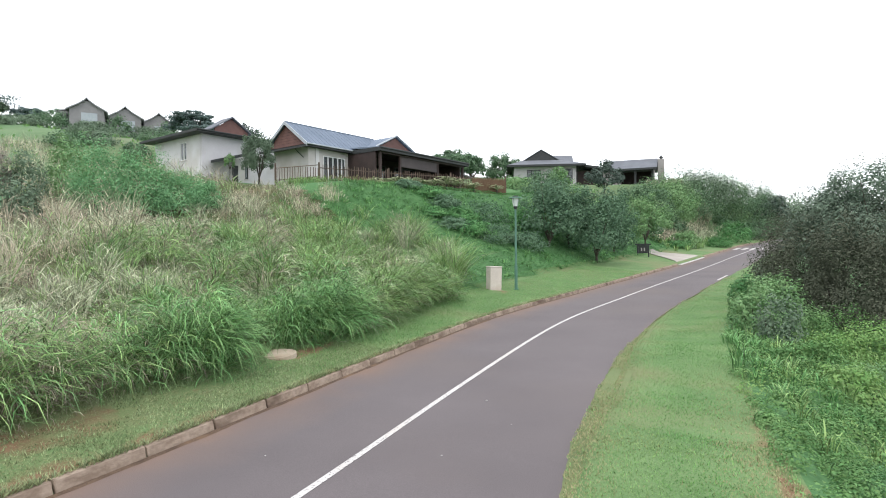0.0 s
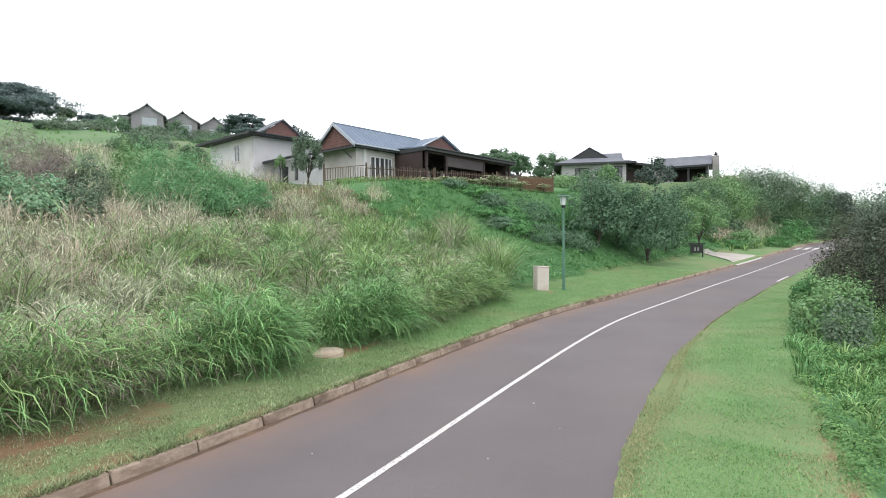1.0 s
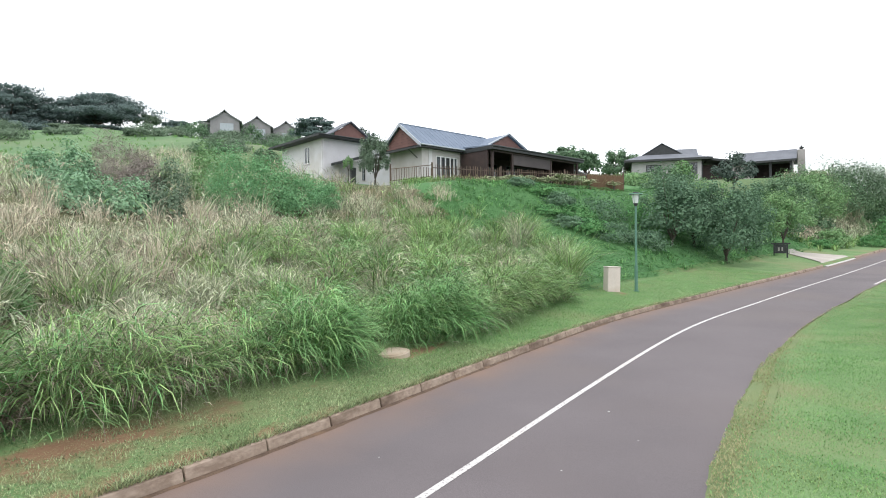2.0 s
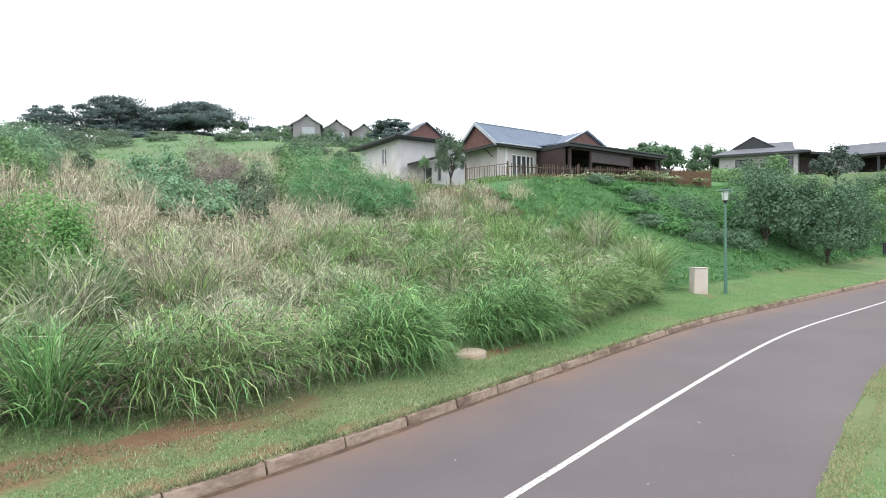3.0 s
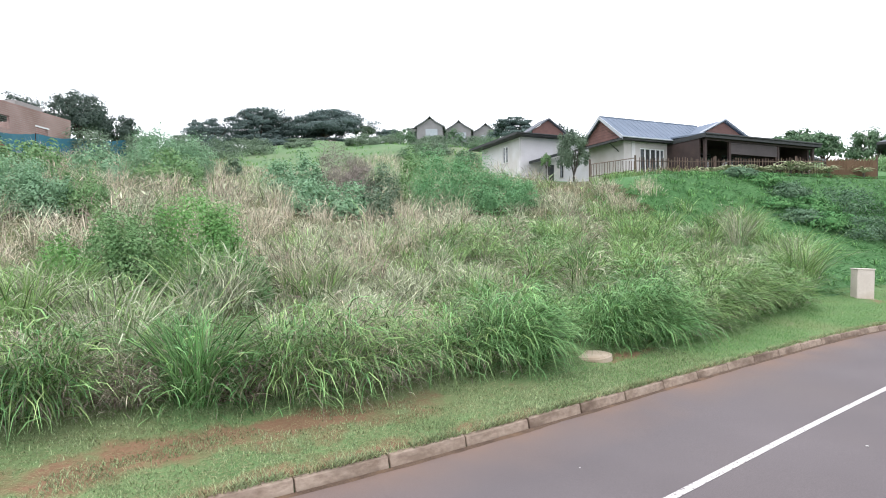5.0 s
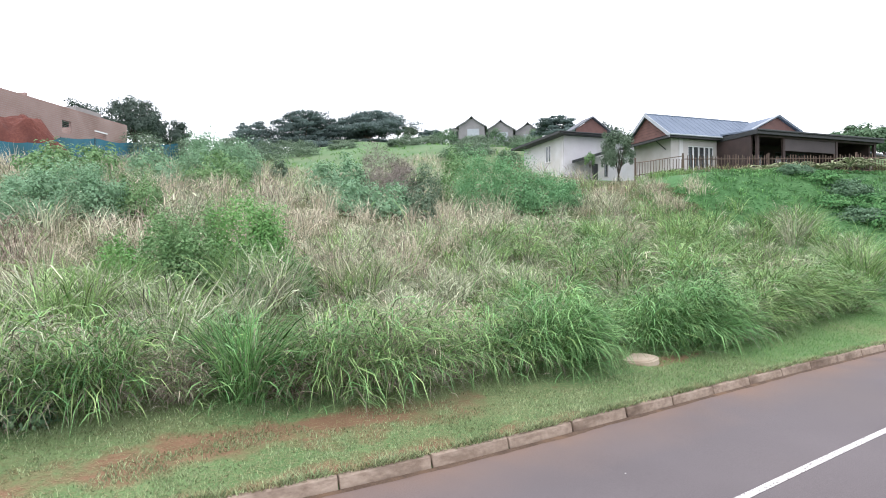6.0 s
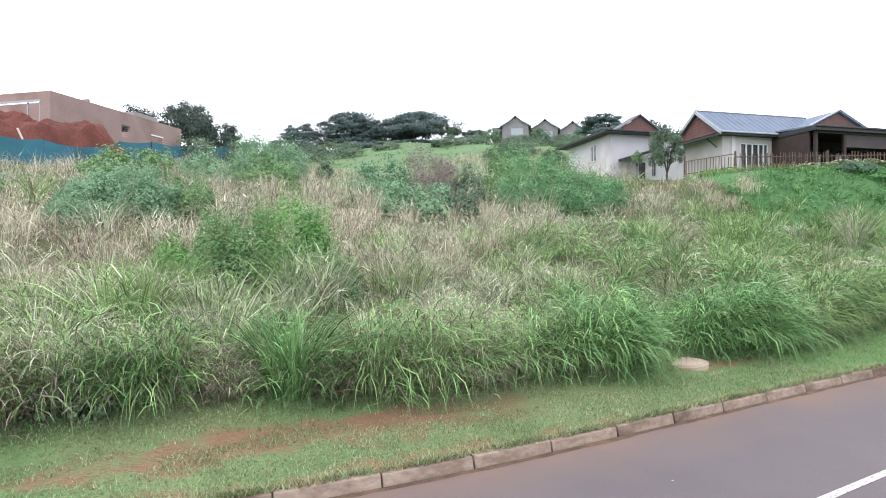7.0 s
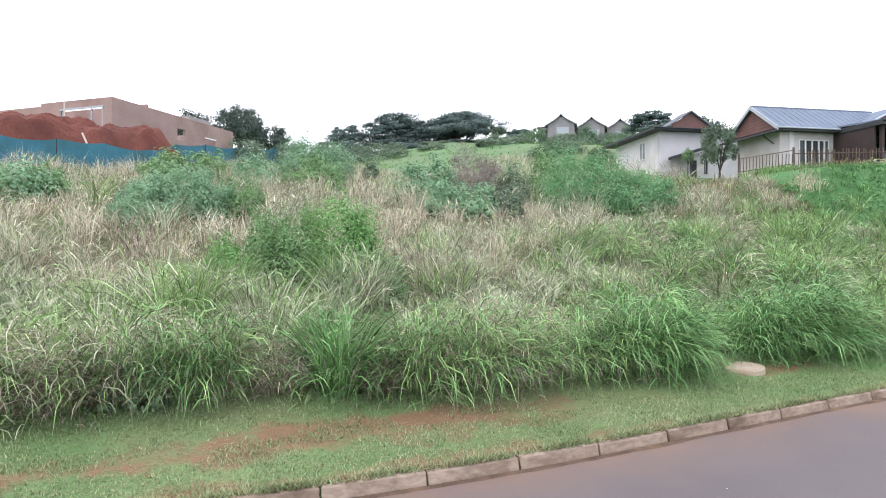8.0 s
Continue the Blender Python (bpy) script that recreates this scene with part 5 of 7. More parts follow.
def tufts(places, per, h, material, seed, label, wid=0.016):
    """Loose tufts of long grass at (x, y) places."""
    rng = np.random.default_rng(seed)
    base = np.repeat(np.array([(x, y, land(x, y)) for x, y in places]), per, axis=0)
    k = len(base)
    ang = rng.uniform(0, 6.28, k)
    base[:, :2] += np.stack([np.cos(ang), np.sin(ang)], -1) * (rng.random(k) * 0.18)[:, None]
    hh = h * rng.uniform(0.5, 1.1, k)
    co, q, t = blades(base, hh, ang + rng.normal(0, 0.5, k), hh * rng.uniform(0.2, 0.8, k), np.full(k, wid) * rng.uniform(0.7, 1.3, k), rng.uniform(0.1, 0.9, k), rng, wid > 0.02)
    me = raw_mesh("grass_tufts", co, q, t)
    me.materials.append(material)
    return tagged(new("grass_tufts", me), label, "grass", kind="stuff")


tr = np.random.default_rng(5)
tufts([spot(s, n) for s, n in zip(tr.uniform(3, 30, 100), -ROAD_W - 2.4 - tr.random(100) ** 1.3 * 7)], 26, 0.42, M_G_GREEN, 41, "tufts of long green grass among the ground cover")
tufts([spot(s, n) for s, n in zip(tr.uniform(10, 24, 60), -ROAD_W - 2.6 - tr.random(60) * 4)], 24, 0.45, M_G_GREEN, 46, "soft grass tufts among the ground cover")
tufts([spot(s, n) for s, n in zip(tr.uniform(9, 16, 50), -ROAD_W - 1.9 - tr.random(50) * 1.5)], 30, 0.34, M_G_LUSH, 47, "soft lush grass hanging over the strip's edge")
tufts([spot(s, n) for s, n in zip(tr.uniform(18, 48, 420), 3.6 + tr.random(420) * 11)], 20, 0.30, M_G_LUSH, 42, "short grass tufts over the steep bank", 0.022)
tufts([spot(s, n) for s, n in zip(tr.uniform(20, 33, 300), 9 + tr.random(300) * 9)], 15, 0.3, M_G_LUSH, 43, "long bright grass below the garden fence", 0.022)
tufts([(d * math.sin(a), d * math.cos(a)) for a, d in zip(np.radians(tr.uniform(27.0, 34.0, 900)), tr.uniform(62, 92, 900)) if sn(d * math.sin(a), d * math.cos(a))[1] > 5.2], 18, 1.0, M_G_STRAW, 44, "dry tall grass on the bank beside the upper road", 0.04)
tufts([spot(s, n) for s, n in zip(tr.uniform(57, 80, 110), 2.0 + tr.random(110) * 5)], 20, 0.7, M_G_GREEN, 45, "green long grass beside the upper road", 0.05)

# ---- bushes on the hillside ----
def at(az, d):
    """Plan position at a bearing from the road's start and a distance."""
    a = radians(az)
    return d * math.sin(a), d * math.cos(a)


bush(-10.13, 8.03, 0.70, 0.58, 3.25, 4693, 0.058, M_LEAF_MID, "mid green leafy bush standing in tall grass", 101, 42)
bush(-9.91, 8.62, 0.75, 0.62, 3.48, 5434, 0.058, M_LEAF_MID, "mid green leafy bush standing in tall grass", 102, 48)
bush(-9.09, 9.07, 0.9, 0.75, 3.7, 7410, 0.061, M_LEAF_BRIGHT, "bright green leafy bush standing in tall grass", 103, 66)
bush(-8.48, 9.25, 0.60, 0.5, 3.3, 4446, 0.061, M_LEAF_BRIGHT, "bright green leafy bush standing in tall grass", 104, 40)
bush(-9.90, 6.97, 0.46, 0.4, 2.85, 2717, 0.058, M_LEAF_BRIGHT, "small bright green bush in tall grass", 105, 25)
bush(-8.72, 8.60, 0.83, 0.70, 2.42, 4940, 0.051, M_LEAF_MID, "grey-green bush below brighter foliage", 106, 44)
bush(-9.45, 7.92, 0.8, 0.66, 2.85, 5434, 0.054, M_LEAF_MID, "mid green leafy bush standing in tall grass", 107, 48)
bush(-7.56, 9.00, 0.42, 0.36, 2.27, 2717, 0.054, M_LEAF_MID, "low mid green bush in tall grass", 108, 25)
bush(-7.78, 7.98, 0.43, 0.36, 2.06, 2470, 0.054, M_LEAF_MID, "low mid green bush in tall grass", 109, 25)
bush(-17.91, 9.51, 1.27, 1.08, 4.60, 8000, 0.074, M_LEAF_BLUE, "blue-green leafy bush on the dry slope", 110, 51)
bush(-18.27, 10.94, 1.48, 1.26, 5.29, 10000, 0.074, M_LEAF_BLUE, "blue-green leafy bush on the dry slope", 111, 66)
bush(-16.95, 11.19, 1.01, 0.86, 4.81, 6500, 0.07, M_LEAF_BLUE, "blue-green leafy bush on the dry slope", 112, 44)
bush(-16.44, 11.94, 0.93, 0.79, 4.85, 6200, 0.07, M_LEAF_MID, "grey-green bush on the dry slope", 113, 42)
bush(-26.30, 15.02, 1.68, 1.43, 7.07, 2860, 0.160, M_LEAF_MID, "mid green bush in front of the shade net", 114, 48)
bush(-25.53, 16.32, 1.52, 1.29, 7.18, 2600, 0.160, M_LEAF_MID, "mid green bush in front of the shade net", 115, 44)
bush(-25.86, 19.39, 1.64, 1.40, 7.43, 2600, 0.160, M_LEAF_BLUE, "blue-green bush below the shade net", 116, 44)
bush(-27.46, 23.79, 1.88, 1.60, 9.45, 6188, 0.122, M_LEAF_BLUE, "large blue-green bush below the crest", 117, 62)
bush(-26.16, 25.23, 1.65, 1.40, 9.3, 5304, 0.122, M_LEAF_BLUE, "large blue-green bush below the crest", 118, 53)
bush(-24.68, 22.41, 1.98, 1.68, 7.45, 3120, 0.160, M_LEAF_MID, "mid green bush below the crest", 119, 53)
bush(-25.83, 8.63, 2.10, 1.79, 6.00, 3380, 0.150, M_LEAF_BLUE, "blue-green bush in front of the shade net", 120, 57)
bush(-25.20, 7.27, 1.64, 1.39, 5.59, 2340, 0.150, M_LEAF_MID, "mid green bush in front of the shade net", 121, 40)
bush(-25.46, 9.72, 1.02, 0.87, 5.64, 1560, 0.140, M_LEAF_MID, "mid green bush in front of the shade net", 122, 26)
bush(-28.58, 31.26, 0.83, 0.70, 8.74, 1040, 0.160, M_LEAF_GREY, "grey-green bush at the pasture edge", 123, 25)
bush(-19.92, 25.50, 1.31, 1.12, 7.34, 2340, 0.150, M_LEAF_BLUE, "blue-green bush at the pasture edge", 124, 40)
bush(-19.43, 27.12, 1.22, 1.04, 7.83, 2210, 0.150, M_LEAF_BLUE, "blue-green bush at the pasture edge", 125, 37)
bush(-18.54, 28.94, 1.75, 1.4, 8.7, 3200, 0.5, M_TWIG, "leafless grey-brown twiggy shrub on the slope", 126, 45, narrow=0.04)
bush(-17.02, 28.71, 1.23, 1.04, 7.88, 1700, 0.42, M_TWIG, "leafless grey-brown twiggy shrub on the slope", 127, 28, narrow=0.045)
bush(-15.51, 28.42, 1.26, 1.07, 7.11, 1820, 0.140, M_LEAF_GREY, "grey-green shrub on the slope", 128, 31)
bush(-14.81, 20.59, 1.22, 1.04, 5.41, 2600, 0.130, M_LEAF_BLUE, "low blue-green bush in dry grass", 129, 44)
bush(-13.50, 21.48, 1.32, 1.12, 5.41, 2860, 0.130, M_LEAF_BLUE, "low blue-green bush in dry grass", 130, 48)
bush(-12.34, 22.17, 0.93, 0.79, 5.26, 1690, 0.130, M_LEAF_GREY, "low grey-green bush in dry grass", 131, 28)
bush(-14.65, 31.10, 1.3, 1.0, 8.6, 2210, 0.150, M_LEAF_MID, "mid green bush behind a brighter mound", 132, 37)
bush(-12.31, 28.86, 1.7, 1.37, 8.0, 7072, 0.105, M_MOUND, "broad bright green bush mound beside the white house", 133, 75)
bush(-10.55, 29.02, 1.8, 1.47, 7.5, 7488, 0.105, M_MOUND, "broad bright green bush mound beside the white house", 134, 80)
bush(-9.00, 29.54, 1.63, 1.39, 6.50, 5824, 0.105, M_MOUND, "broad bright green bush mound beside the white house", 135, 62)
bush(-8.01, 30.34, 1.16, 0.99, 6.06, 3120, 0.105, M_MOUND, "low end of a bright green bush mound", 136, 33)
for i, (s, n, w, top) in enumerate(((-2.15, 2.3, 0.34, 0.62), (-1.7, 2.2, 0.3, 0.5))):
    bush(*spot(s, n), w, w, land(*spot(s, n)) + top, 700, 0.06, M_LEAF_DEEP, "low broad-leaved weed at the foot of tall grass", 190 + i, 16, name="weed", group="verge weeds")
bush(*at(-19.6, 44.5), 0.6, 0.6, 9.3, 700, 0.12, M_LEAF_SHADED, "dark shrub against the white house wall", 126, 25)
for i, (az, d) in enumerate(((-28.5, 92), (-26.4, 98), (-23.8, 101), (-21.6, 104), (-19.4, 106), (-17.5, 108), (-30.5, 84))):
    bush(*at(az, d), (3.2, 2.4)[i % 2], 2.4, 2.2 + 0.196 * d + (0.1, 1.3)[i % 2], 2600, 0.26, (M_LEAF_GREY, M_LEAF_DEEP)[i % 2], "dark green scrub round the hilltop houses", 130 + i, 40, group="hilltop scrub")
for i, (az, d, w) in enumerate(((-50, 62, 3.2), (-46.5, 70, 3.4), (-43.5, 78, 3.6), (-40.5, 88, 3.2), (-36.5, 92, 3.0), (-54, 58, 3.0))):
    bush(*at(az, d), w, 2.4, 2.3 + 0.182 * d, 2400, 0.22, M_LEAF_GREY, "green scrub along the pasture crest", 150 + i, 40, group="crest scrub")

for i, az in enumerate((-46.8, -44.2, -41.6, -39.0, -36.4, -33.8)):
    bush(*at(az, 110), 4.6, 3.0, 22.4, 2400, 0.3, M_LEAF_HAZE if i % 2 else M_LEAF_GREY, "dark green scrub below the umbrella trees", 170 + i, 40, group="skyline scrub")

for i, (x, y, w, h) in enumerate(((-25.5, 53.5, 1.9, 2.5), (-23.6, 55.6, 1.7, 2.1), (-20.4, 55.0, 1.6, 1.6), (-27.6, 62.0, 2.2, 2.2), (-22.6, 66.0, 2.4, 2.4), (-18.2, 62.0, 2.0, 1.8), (-17.0, 70.0, 2.2, 2.2), (-30.0, 74.0, 2.0, 1.8))):
    bush(x, y, w, w * 0.8, land(x, y) + h * 0.62, 1800, 0.17, (M_LEAF_DEEP, M_LEAF_GREY)[i % 2], "green shrub on the pasture below the hilltop houses", 180 + i, 40, group="pasture shrubs")
pr = np.random.default_rng(52)
tufts([at(a, d) for a, d in zip(pr.uniform(-56, -14, 1100), 34 + 66 * pr.random(1100) ** 1.4)], 6, 0.42, M_PASTURE, 49, "soft green grass over the far pasture", 0.07)

# ---- trees behind the crest and the houses ----
tree(*at(-54.6, 72), 19.3, 3.3, 3.2, 15000, 0.23, M_LEAF_DARK, "dark rounded evergreen tree beside the brick house", 201, 150, 0.2, 0.12)
tree(*at(-58.8, 78), 19.2, 3.6, 3.2, 9000, 0.25, M_LEAF_DARK, "dark evergreen tree behind the brick house", 202, 60, 0.2, 0.15)
tree(*at(-51.6, 76), 17.5, 2.6, 2.4, 5200, 0.25, M_LEAF_DARK, "small dark evergreen tree beside a larger one", 203, 40, 0.15, 0.12)
tree(*at(-44.6, 118), 27.2, 7.2, 4.5, 12500, 0.34, M_LEAF_HAZE, "flat-topped dark umbrella tree on the skyline", 204, 90, 0.3, 0.12, layers=3, group="umbrella trees")
tree(*at(-40.2, 116), 29.2, 9.2, 6.0, 23000, 0.34, M_LEAF_HAZE, "flat-topped dark umbrella tree on the skyline", 205, 130, 0.4, 0.15, layers=4, group="umbrella trees")
tree(*at(-34.0, 114), 29.4, 9.4, 7.0, 27000, 0.34, M_LEAF_HAZE, "flat-topped dark umbrella tree on the skyline", 206, 150, 0.45, 0.15, layers=4, group="umbrella trees")
tree(*at(-37.2, 122), 27.6, 9.0, 5.0, 14000, 0.36, M_LEAF_HAZE, "low dark umbrella tree between taller ones", 207, 90, 0.3, 0.08, layers=3, group="umbrella trees")
tree(*at(-30.4, 112), 25.8, 2.4, 2.4, 2400, 0.34, M_LEAF_GREY, "thin grey-green tree beside the umbrella trees", 208, 30, 0.15, 0.3)
tree(*at(-27.9, 110), 24.9, 2.7, 2.4, 3600, 0.34, M_LEAF_HAZE, "dark tree beside the hilltop houses", 209, 40, 0.2, 0.15)
tree(*at(-15.2, 96), 23.6, 5.2, 4.6, 11000, 0.34, M_LEAF_HAZE, "dark spreading tree behind the white house", 210, 80, 0.3, 0.35, layers=3)
tree(*at(-11.4, 92), 21.4, 2.6, 2.6, 1800, 0.42, M_LEAF_DARK, "dark tree behind the white house", 211, 40, 0.2, 0.3)
tree(*at(8.8, 75), 15.4, 3.4, 3.0, 6500, 0.32, M_LEAF_DEEP, "rounded green tree behind the veranda", 212, 60, 0.2, 0.08)
tree(*at(10.6, 77), 15.0, 2.4, 2.0, 3000, 0.32, M_LEAF_DEEP, "smaller tree behind the veranda", 213, 40, 0.15, 0.08)
tree(*at(14.0, 88), 16.8, 3.2, 3.0, 6500, 0.34, M_LEAF_DEEP, "dark rounded tree beside the upper house", 214, 60, 0.2, 0.08)
tree(*at(-10.0, 38.0), 9.9, 1.2, 1.1, 7500, 0.11, M_LEAF_GREY, "small grey-green tree between the two houses", 215, 50, 0.07, 0.10)
tree(*at(-12.6, 38.5), 8.5, 0.42, 0.4, 520, 0.11, M_LEAF_MID, "slender sapling in front of the white house", 216, 14, 0.025, 0.45, name="sapling")

# ---- trees on the bank below the upper house ----
tree(*at(18.0, 37.5), 7.1, 2.2, 1.9, 6000, 0.18, M_LEAF_BANK, "blue-green leafy tree on the bank", 221, 60, 0.09, 0.06, lean=0.03, low=0.26)
tree(*at(20.0, 40.0), 7.1, 2.1, 1.9, 5200, 0.18, M_LEAF_BANK, "blue-green leafy tree on the bank", 222, 55, 0.09, 0.06, low=0.26)
tree(*at(22.6, 40.0), 6.8, 2.4, 2.1, 6500, 0.18, M_LEAF_BANK, "blue-green leafy tree on the bank", 223, 60, 0.09, 0.06, low=0.26)
tree(*at(24.2, 45.5), 7.0, 2.1, 1.9, 5200, 0.17, M_LEAF_BANK, "green leafy tree on the bank", 224, 55, 0.08, 0.06, low=0.26)
tree(*at(27.0, 53.0), 7.0, 2.4, 2.1, 6000, 0.17, M_LEAF_MID, "bright green small tree beside the driveway", 225, 60, 0.08, 0.16, low=0.3)
tree(*at(19.0, 60.0), 10.8, 1.1, 1.0, 1800, 0.24, M_LEAF_MID, "small tree in front of the upper house", 226, 50, 0.1, 0.3)
tree(*at(23.3, 72.0), 12.9, 2.2, 2.0, 2800, 0.28, M_LEAF_DARK, "dark small tree beside the upper house", 227, 50, 0.1, 0.3)
for i, (az, d, w, h) in enumerate(((17.4, 42, 2.2, 2.6), (20.8, 46, 2.4, 3.0), (24.4, 52, 2.6, 3.0), (26.8, 60, 2.2, 3.6), (21.5, 56, 2.6, 3.2), (17.5, 55, 2.4, 2.4), (26.0, 66, 3.2, 4.0))):
    bush(*at(az, d), w, w * 0.85, land(*at(az, d)) + h, 2400, 0.2, (M_LEAF_MID, M_LEAF_DEEP)[i % 2], "green shrub filling the bank between trees", 230 + i, 50, group="bank shrubs")
for i, (az, d, w, top) in enumerate(((28.6, 72, 3.6, 10.2), (30.2, 74, 4.2, 11.3), (31.9, 78, 4.4, 11.8), (33.4, 82, 4.4, 11.3), (35.0, 88, 4.4, 10.8), (36.6, 94, 4.2, 10.3), (38.2, 100, 4.4, 9.6), (26.8, 68, 3.0, 9.0))):
    if 0 < i < 4:
        d += 7
        top += 0.8
    if i != 1 and i != 2:
        bush(*at(az, d - 2), w * 0.9, w * 0.7, land(*at(az, d)) + 2.6, 1800, 0.26, M_LEAF_DEEP, "dark green undergrowth of the upper thicket", 440 + i, 40, group="undergrowth")
    tree(*at(az, d), top + 0.8, w * 1.15, w, 11500, 0.2, (M_LEAF_MID, M_LEAF_DEEP, M_LEAF_GREY)[i % 3], "feathery green tree in the thicket beside the upper road", 240 + i, 110, 0.12, 0.05, group="upper thicket", low=0.2, puff=0.15)
for i, (az, d, w, top) in enumerate(((30.4, 64, 1.9, 4.1), (34.4, 76, 2.4, 5.6))):
    bush(*at(az, d), w, w * 0.85, top, 2400, 0.2, (M_LEAF_MID, M_CREEPER)[i % 2], "green bush below the upper thicket", 250 + i, 50, group="upper bushes")
for i, (az, d, w, h) in enumerate(((14.6, 64, 2.4, 1.6), (17.0, 68, 2.6, 1.8), (19.5, 70, 2.6, 2.0), (22.0, 68, 2.8, 2.2), (24.6, 71, 2.8, 2.2), (26.5, 73, 2.6, 2.2), (15.5, 58, 2.2, 1.5))):
    bush(*at(az, d), w, w * 0.85, land(*at(az, d)) + h, 2200, 0.22, (M_LEAF_MID, M_LEAF_GREY)[i % 2], "green shrub in front of the upper house", 360 + i, 45, group="upper garden shrubs")
for i, (az, d, w, h) in enumerate(((29.9, 62, 1.5, 1.9), (33.2, 68, 1.6, 2.6))):
    bush(*at(az, d), w, w * 0.7, land(*at(az, d)) + h * 0.5, 2600, 0.14, M_CREEPER, "low green bush beside the driveway", 260 + i, 40, group="driveway bushes")
tree(*at(37.2, 92), 9.6, 3.0, 2.6, 2400, 0.4, M_LEAF_DARK, "dark tree on the road's skyline", 270, 50, 0.2, 0.3)
for i, (az, d, w, h) in enumerate(((4.2, 36.6, 1.1, 0.5), (6.0, 36.2, 1.2, 0.6), (7.8, 35.8, 1.3, 0.7), (6.8, 34.2, 1.1, 0.5), (8.6, 33.4, 1.2, 0.6), (9.4, 35.0, 1.4, 0.7), (11.8, 36.5, 1.9, 1.5), (14.2, 37.5, 1.9, 1.6), (13.0, 34.0, 1.6, 1.0), (10.5, 33.5, 1.5, 0.8), (15.8, 35.0, 1.5, 1.0), (16.5, 39.5, 1.8, 1.8))):
    bush(*at(az, d), w, w * 0.8, land(*at(az, d)) + h, 2600, 0.12, (M_LEAF_BANK, M_CREEPER)[i % 2], "dense low green shrub along the bank", 280 + i, 50, group="bank-top shrubs")

# ---- thicket on the falling side of the road ----
M_LEAF_TOP = leaf_mat("broad_tree_leaves", (0.11, 0.165, 0.118), (0.19, 0.255, 0.19), 0.45, 0.2, scale=0.5)
tree(*at(42.2, 25.6), 5.05, 1.85, 1.7, 21000, 0.105, M_LEAF_TOP, "broad-leaved grey-green tree over a dark thicket", 301, 60, 0.1, 0.05, low=0.5, puff=0.14)
tree(*at(46.2, 25.0), 5.85, 2.4, 2.2, 27000, 0.105, M_LEAF_TOP, "broad-leaved grey-green tree over a dark thicket", 302, 76, 0.1, 0.05, low=0.5, puff=0.14)
bush(*at(39.6, 22.0), 1.5, 1.5, 3.75, 16000, 0.068, M_LEAF_SHADED, "dense dull brownish-green thicket bush", 303, 70)
bush(*at(43.2, 20.8), 1.7, 1.6, 3.7, 17000, 0.068, M_LEAF_SHADED, "dense dull brownish-green thicket bush", 304, 70)
bush(*at(47.0, 20.5), 1.9, 1.7, 3.5, 16000, 0.068, M_LEAF_SHADED, "dense dull brownish-green thicket bush", 305, 70)
bush(*at(44.0, 25.0), 2.2, 1.9, 4.1, 15000, 0.09, M_LEAF_SHADED, "dense dull brownish-green thicket bush", 311, 80)
bush(*at(48.5, 23.0), 2.2, 1.9, 4.2, 14000, 0.09, M_LEAF_SHADED, "dense dull brownish-green thicket bush", 312, 80)
bush(*at(39.2, 26.5), 1.8, 1.6, 4.1, 9000, 0.1, M_LEAF_SHADED, "dense dull brownish-green thicket bush", 306, 100)
bush(*at(36.6, 16.8), 0.72, 0.7, 1.6, 2800, 0.09, M_LEAF_MID, "rounded green shrub at the verge's edge", 307, 50)
bush(*at(38.2, 15.6), 0.6, 0.6, 1.4, 1500, 0.08, M_LEAF_GREY, "grey-green shrub at the verge's edge", 308, 40)
bush(*at(35.2, 18.2), 0.42, 0.4, 1.25, 1300, 0.09, M_LEAF_MID, "rounded green shrub at the verge's edge", 309, 40)
for i, (az, d, w, top) in enumerate(((37.0, 20.0, 0.75, 1.5), (35.6, 24.0, 0.7, 1.3), (37.4, 24.5, 0.9, 1.7), (38.4, 19.0, 0.8, 1.6))):
    bush(*at(az, d), w, w * 0.9, top, 3200, 0.09, (M_LEAF_MID, M_CREEPER, M_LEAF_GREY)[i % 3], "rounded green shrub encroaching on the verge", 330 + i, 60, group="verge shrubs")
for i, (az, d, w, h) in enumerate(((40.5, 13.8, 0.9, 0.7), (43.5, 12.5, 0.9, 0.7), (45.5, 14.8, 1.1, 0.9), (47, 10.5, 0.9, 0.6), (42.0, 16.5, 1.1, 0.9), (48.5, 16.5, 1.2, 1.0), (42.6, 18.2, 1.2, 1.5), (45.4, 17.4, 1.2, 1.5), (40.6, 18.6, 0.8, 1.2))):
    bush(*at(az, d), w, w * 0.85, land(*at(az, d)) + h, 3600, 0.065, (M_COVER, M_COVER_PALE, M_LEAF_MID)[i % 3], "low bright scrub on the falling slope", 310 + i, 45, group="slope scrub")


br = np.random.default_rng(61)
tufts([at(a, d) for a, d in zip(br.uniform(29.2, 35.0, 900), br.uniform(63, 96, 900)) if sn(*at(a, d))[1] > 3.5], 14, 1.15, M_G_PALE, 46, "dry straw grass on the bank below the upper thicket", 0.05)

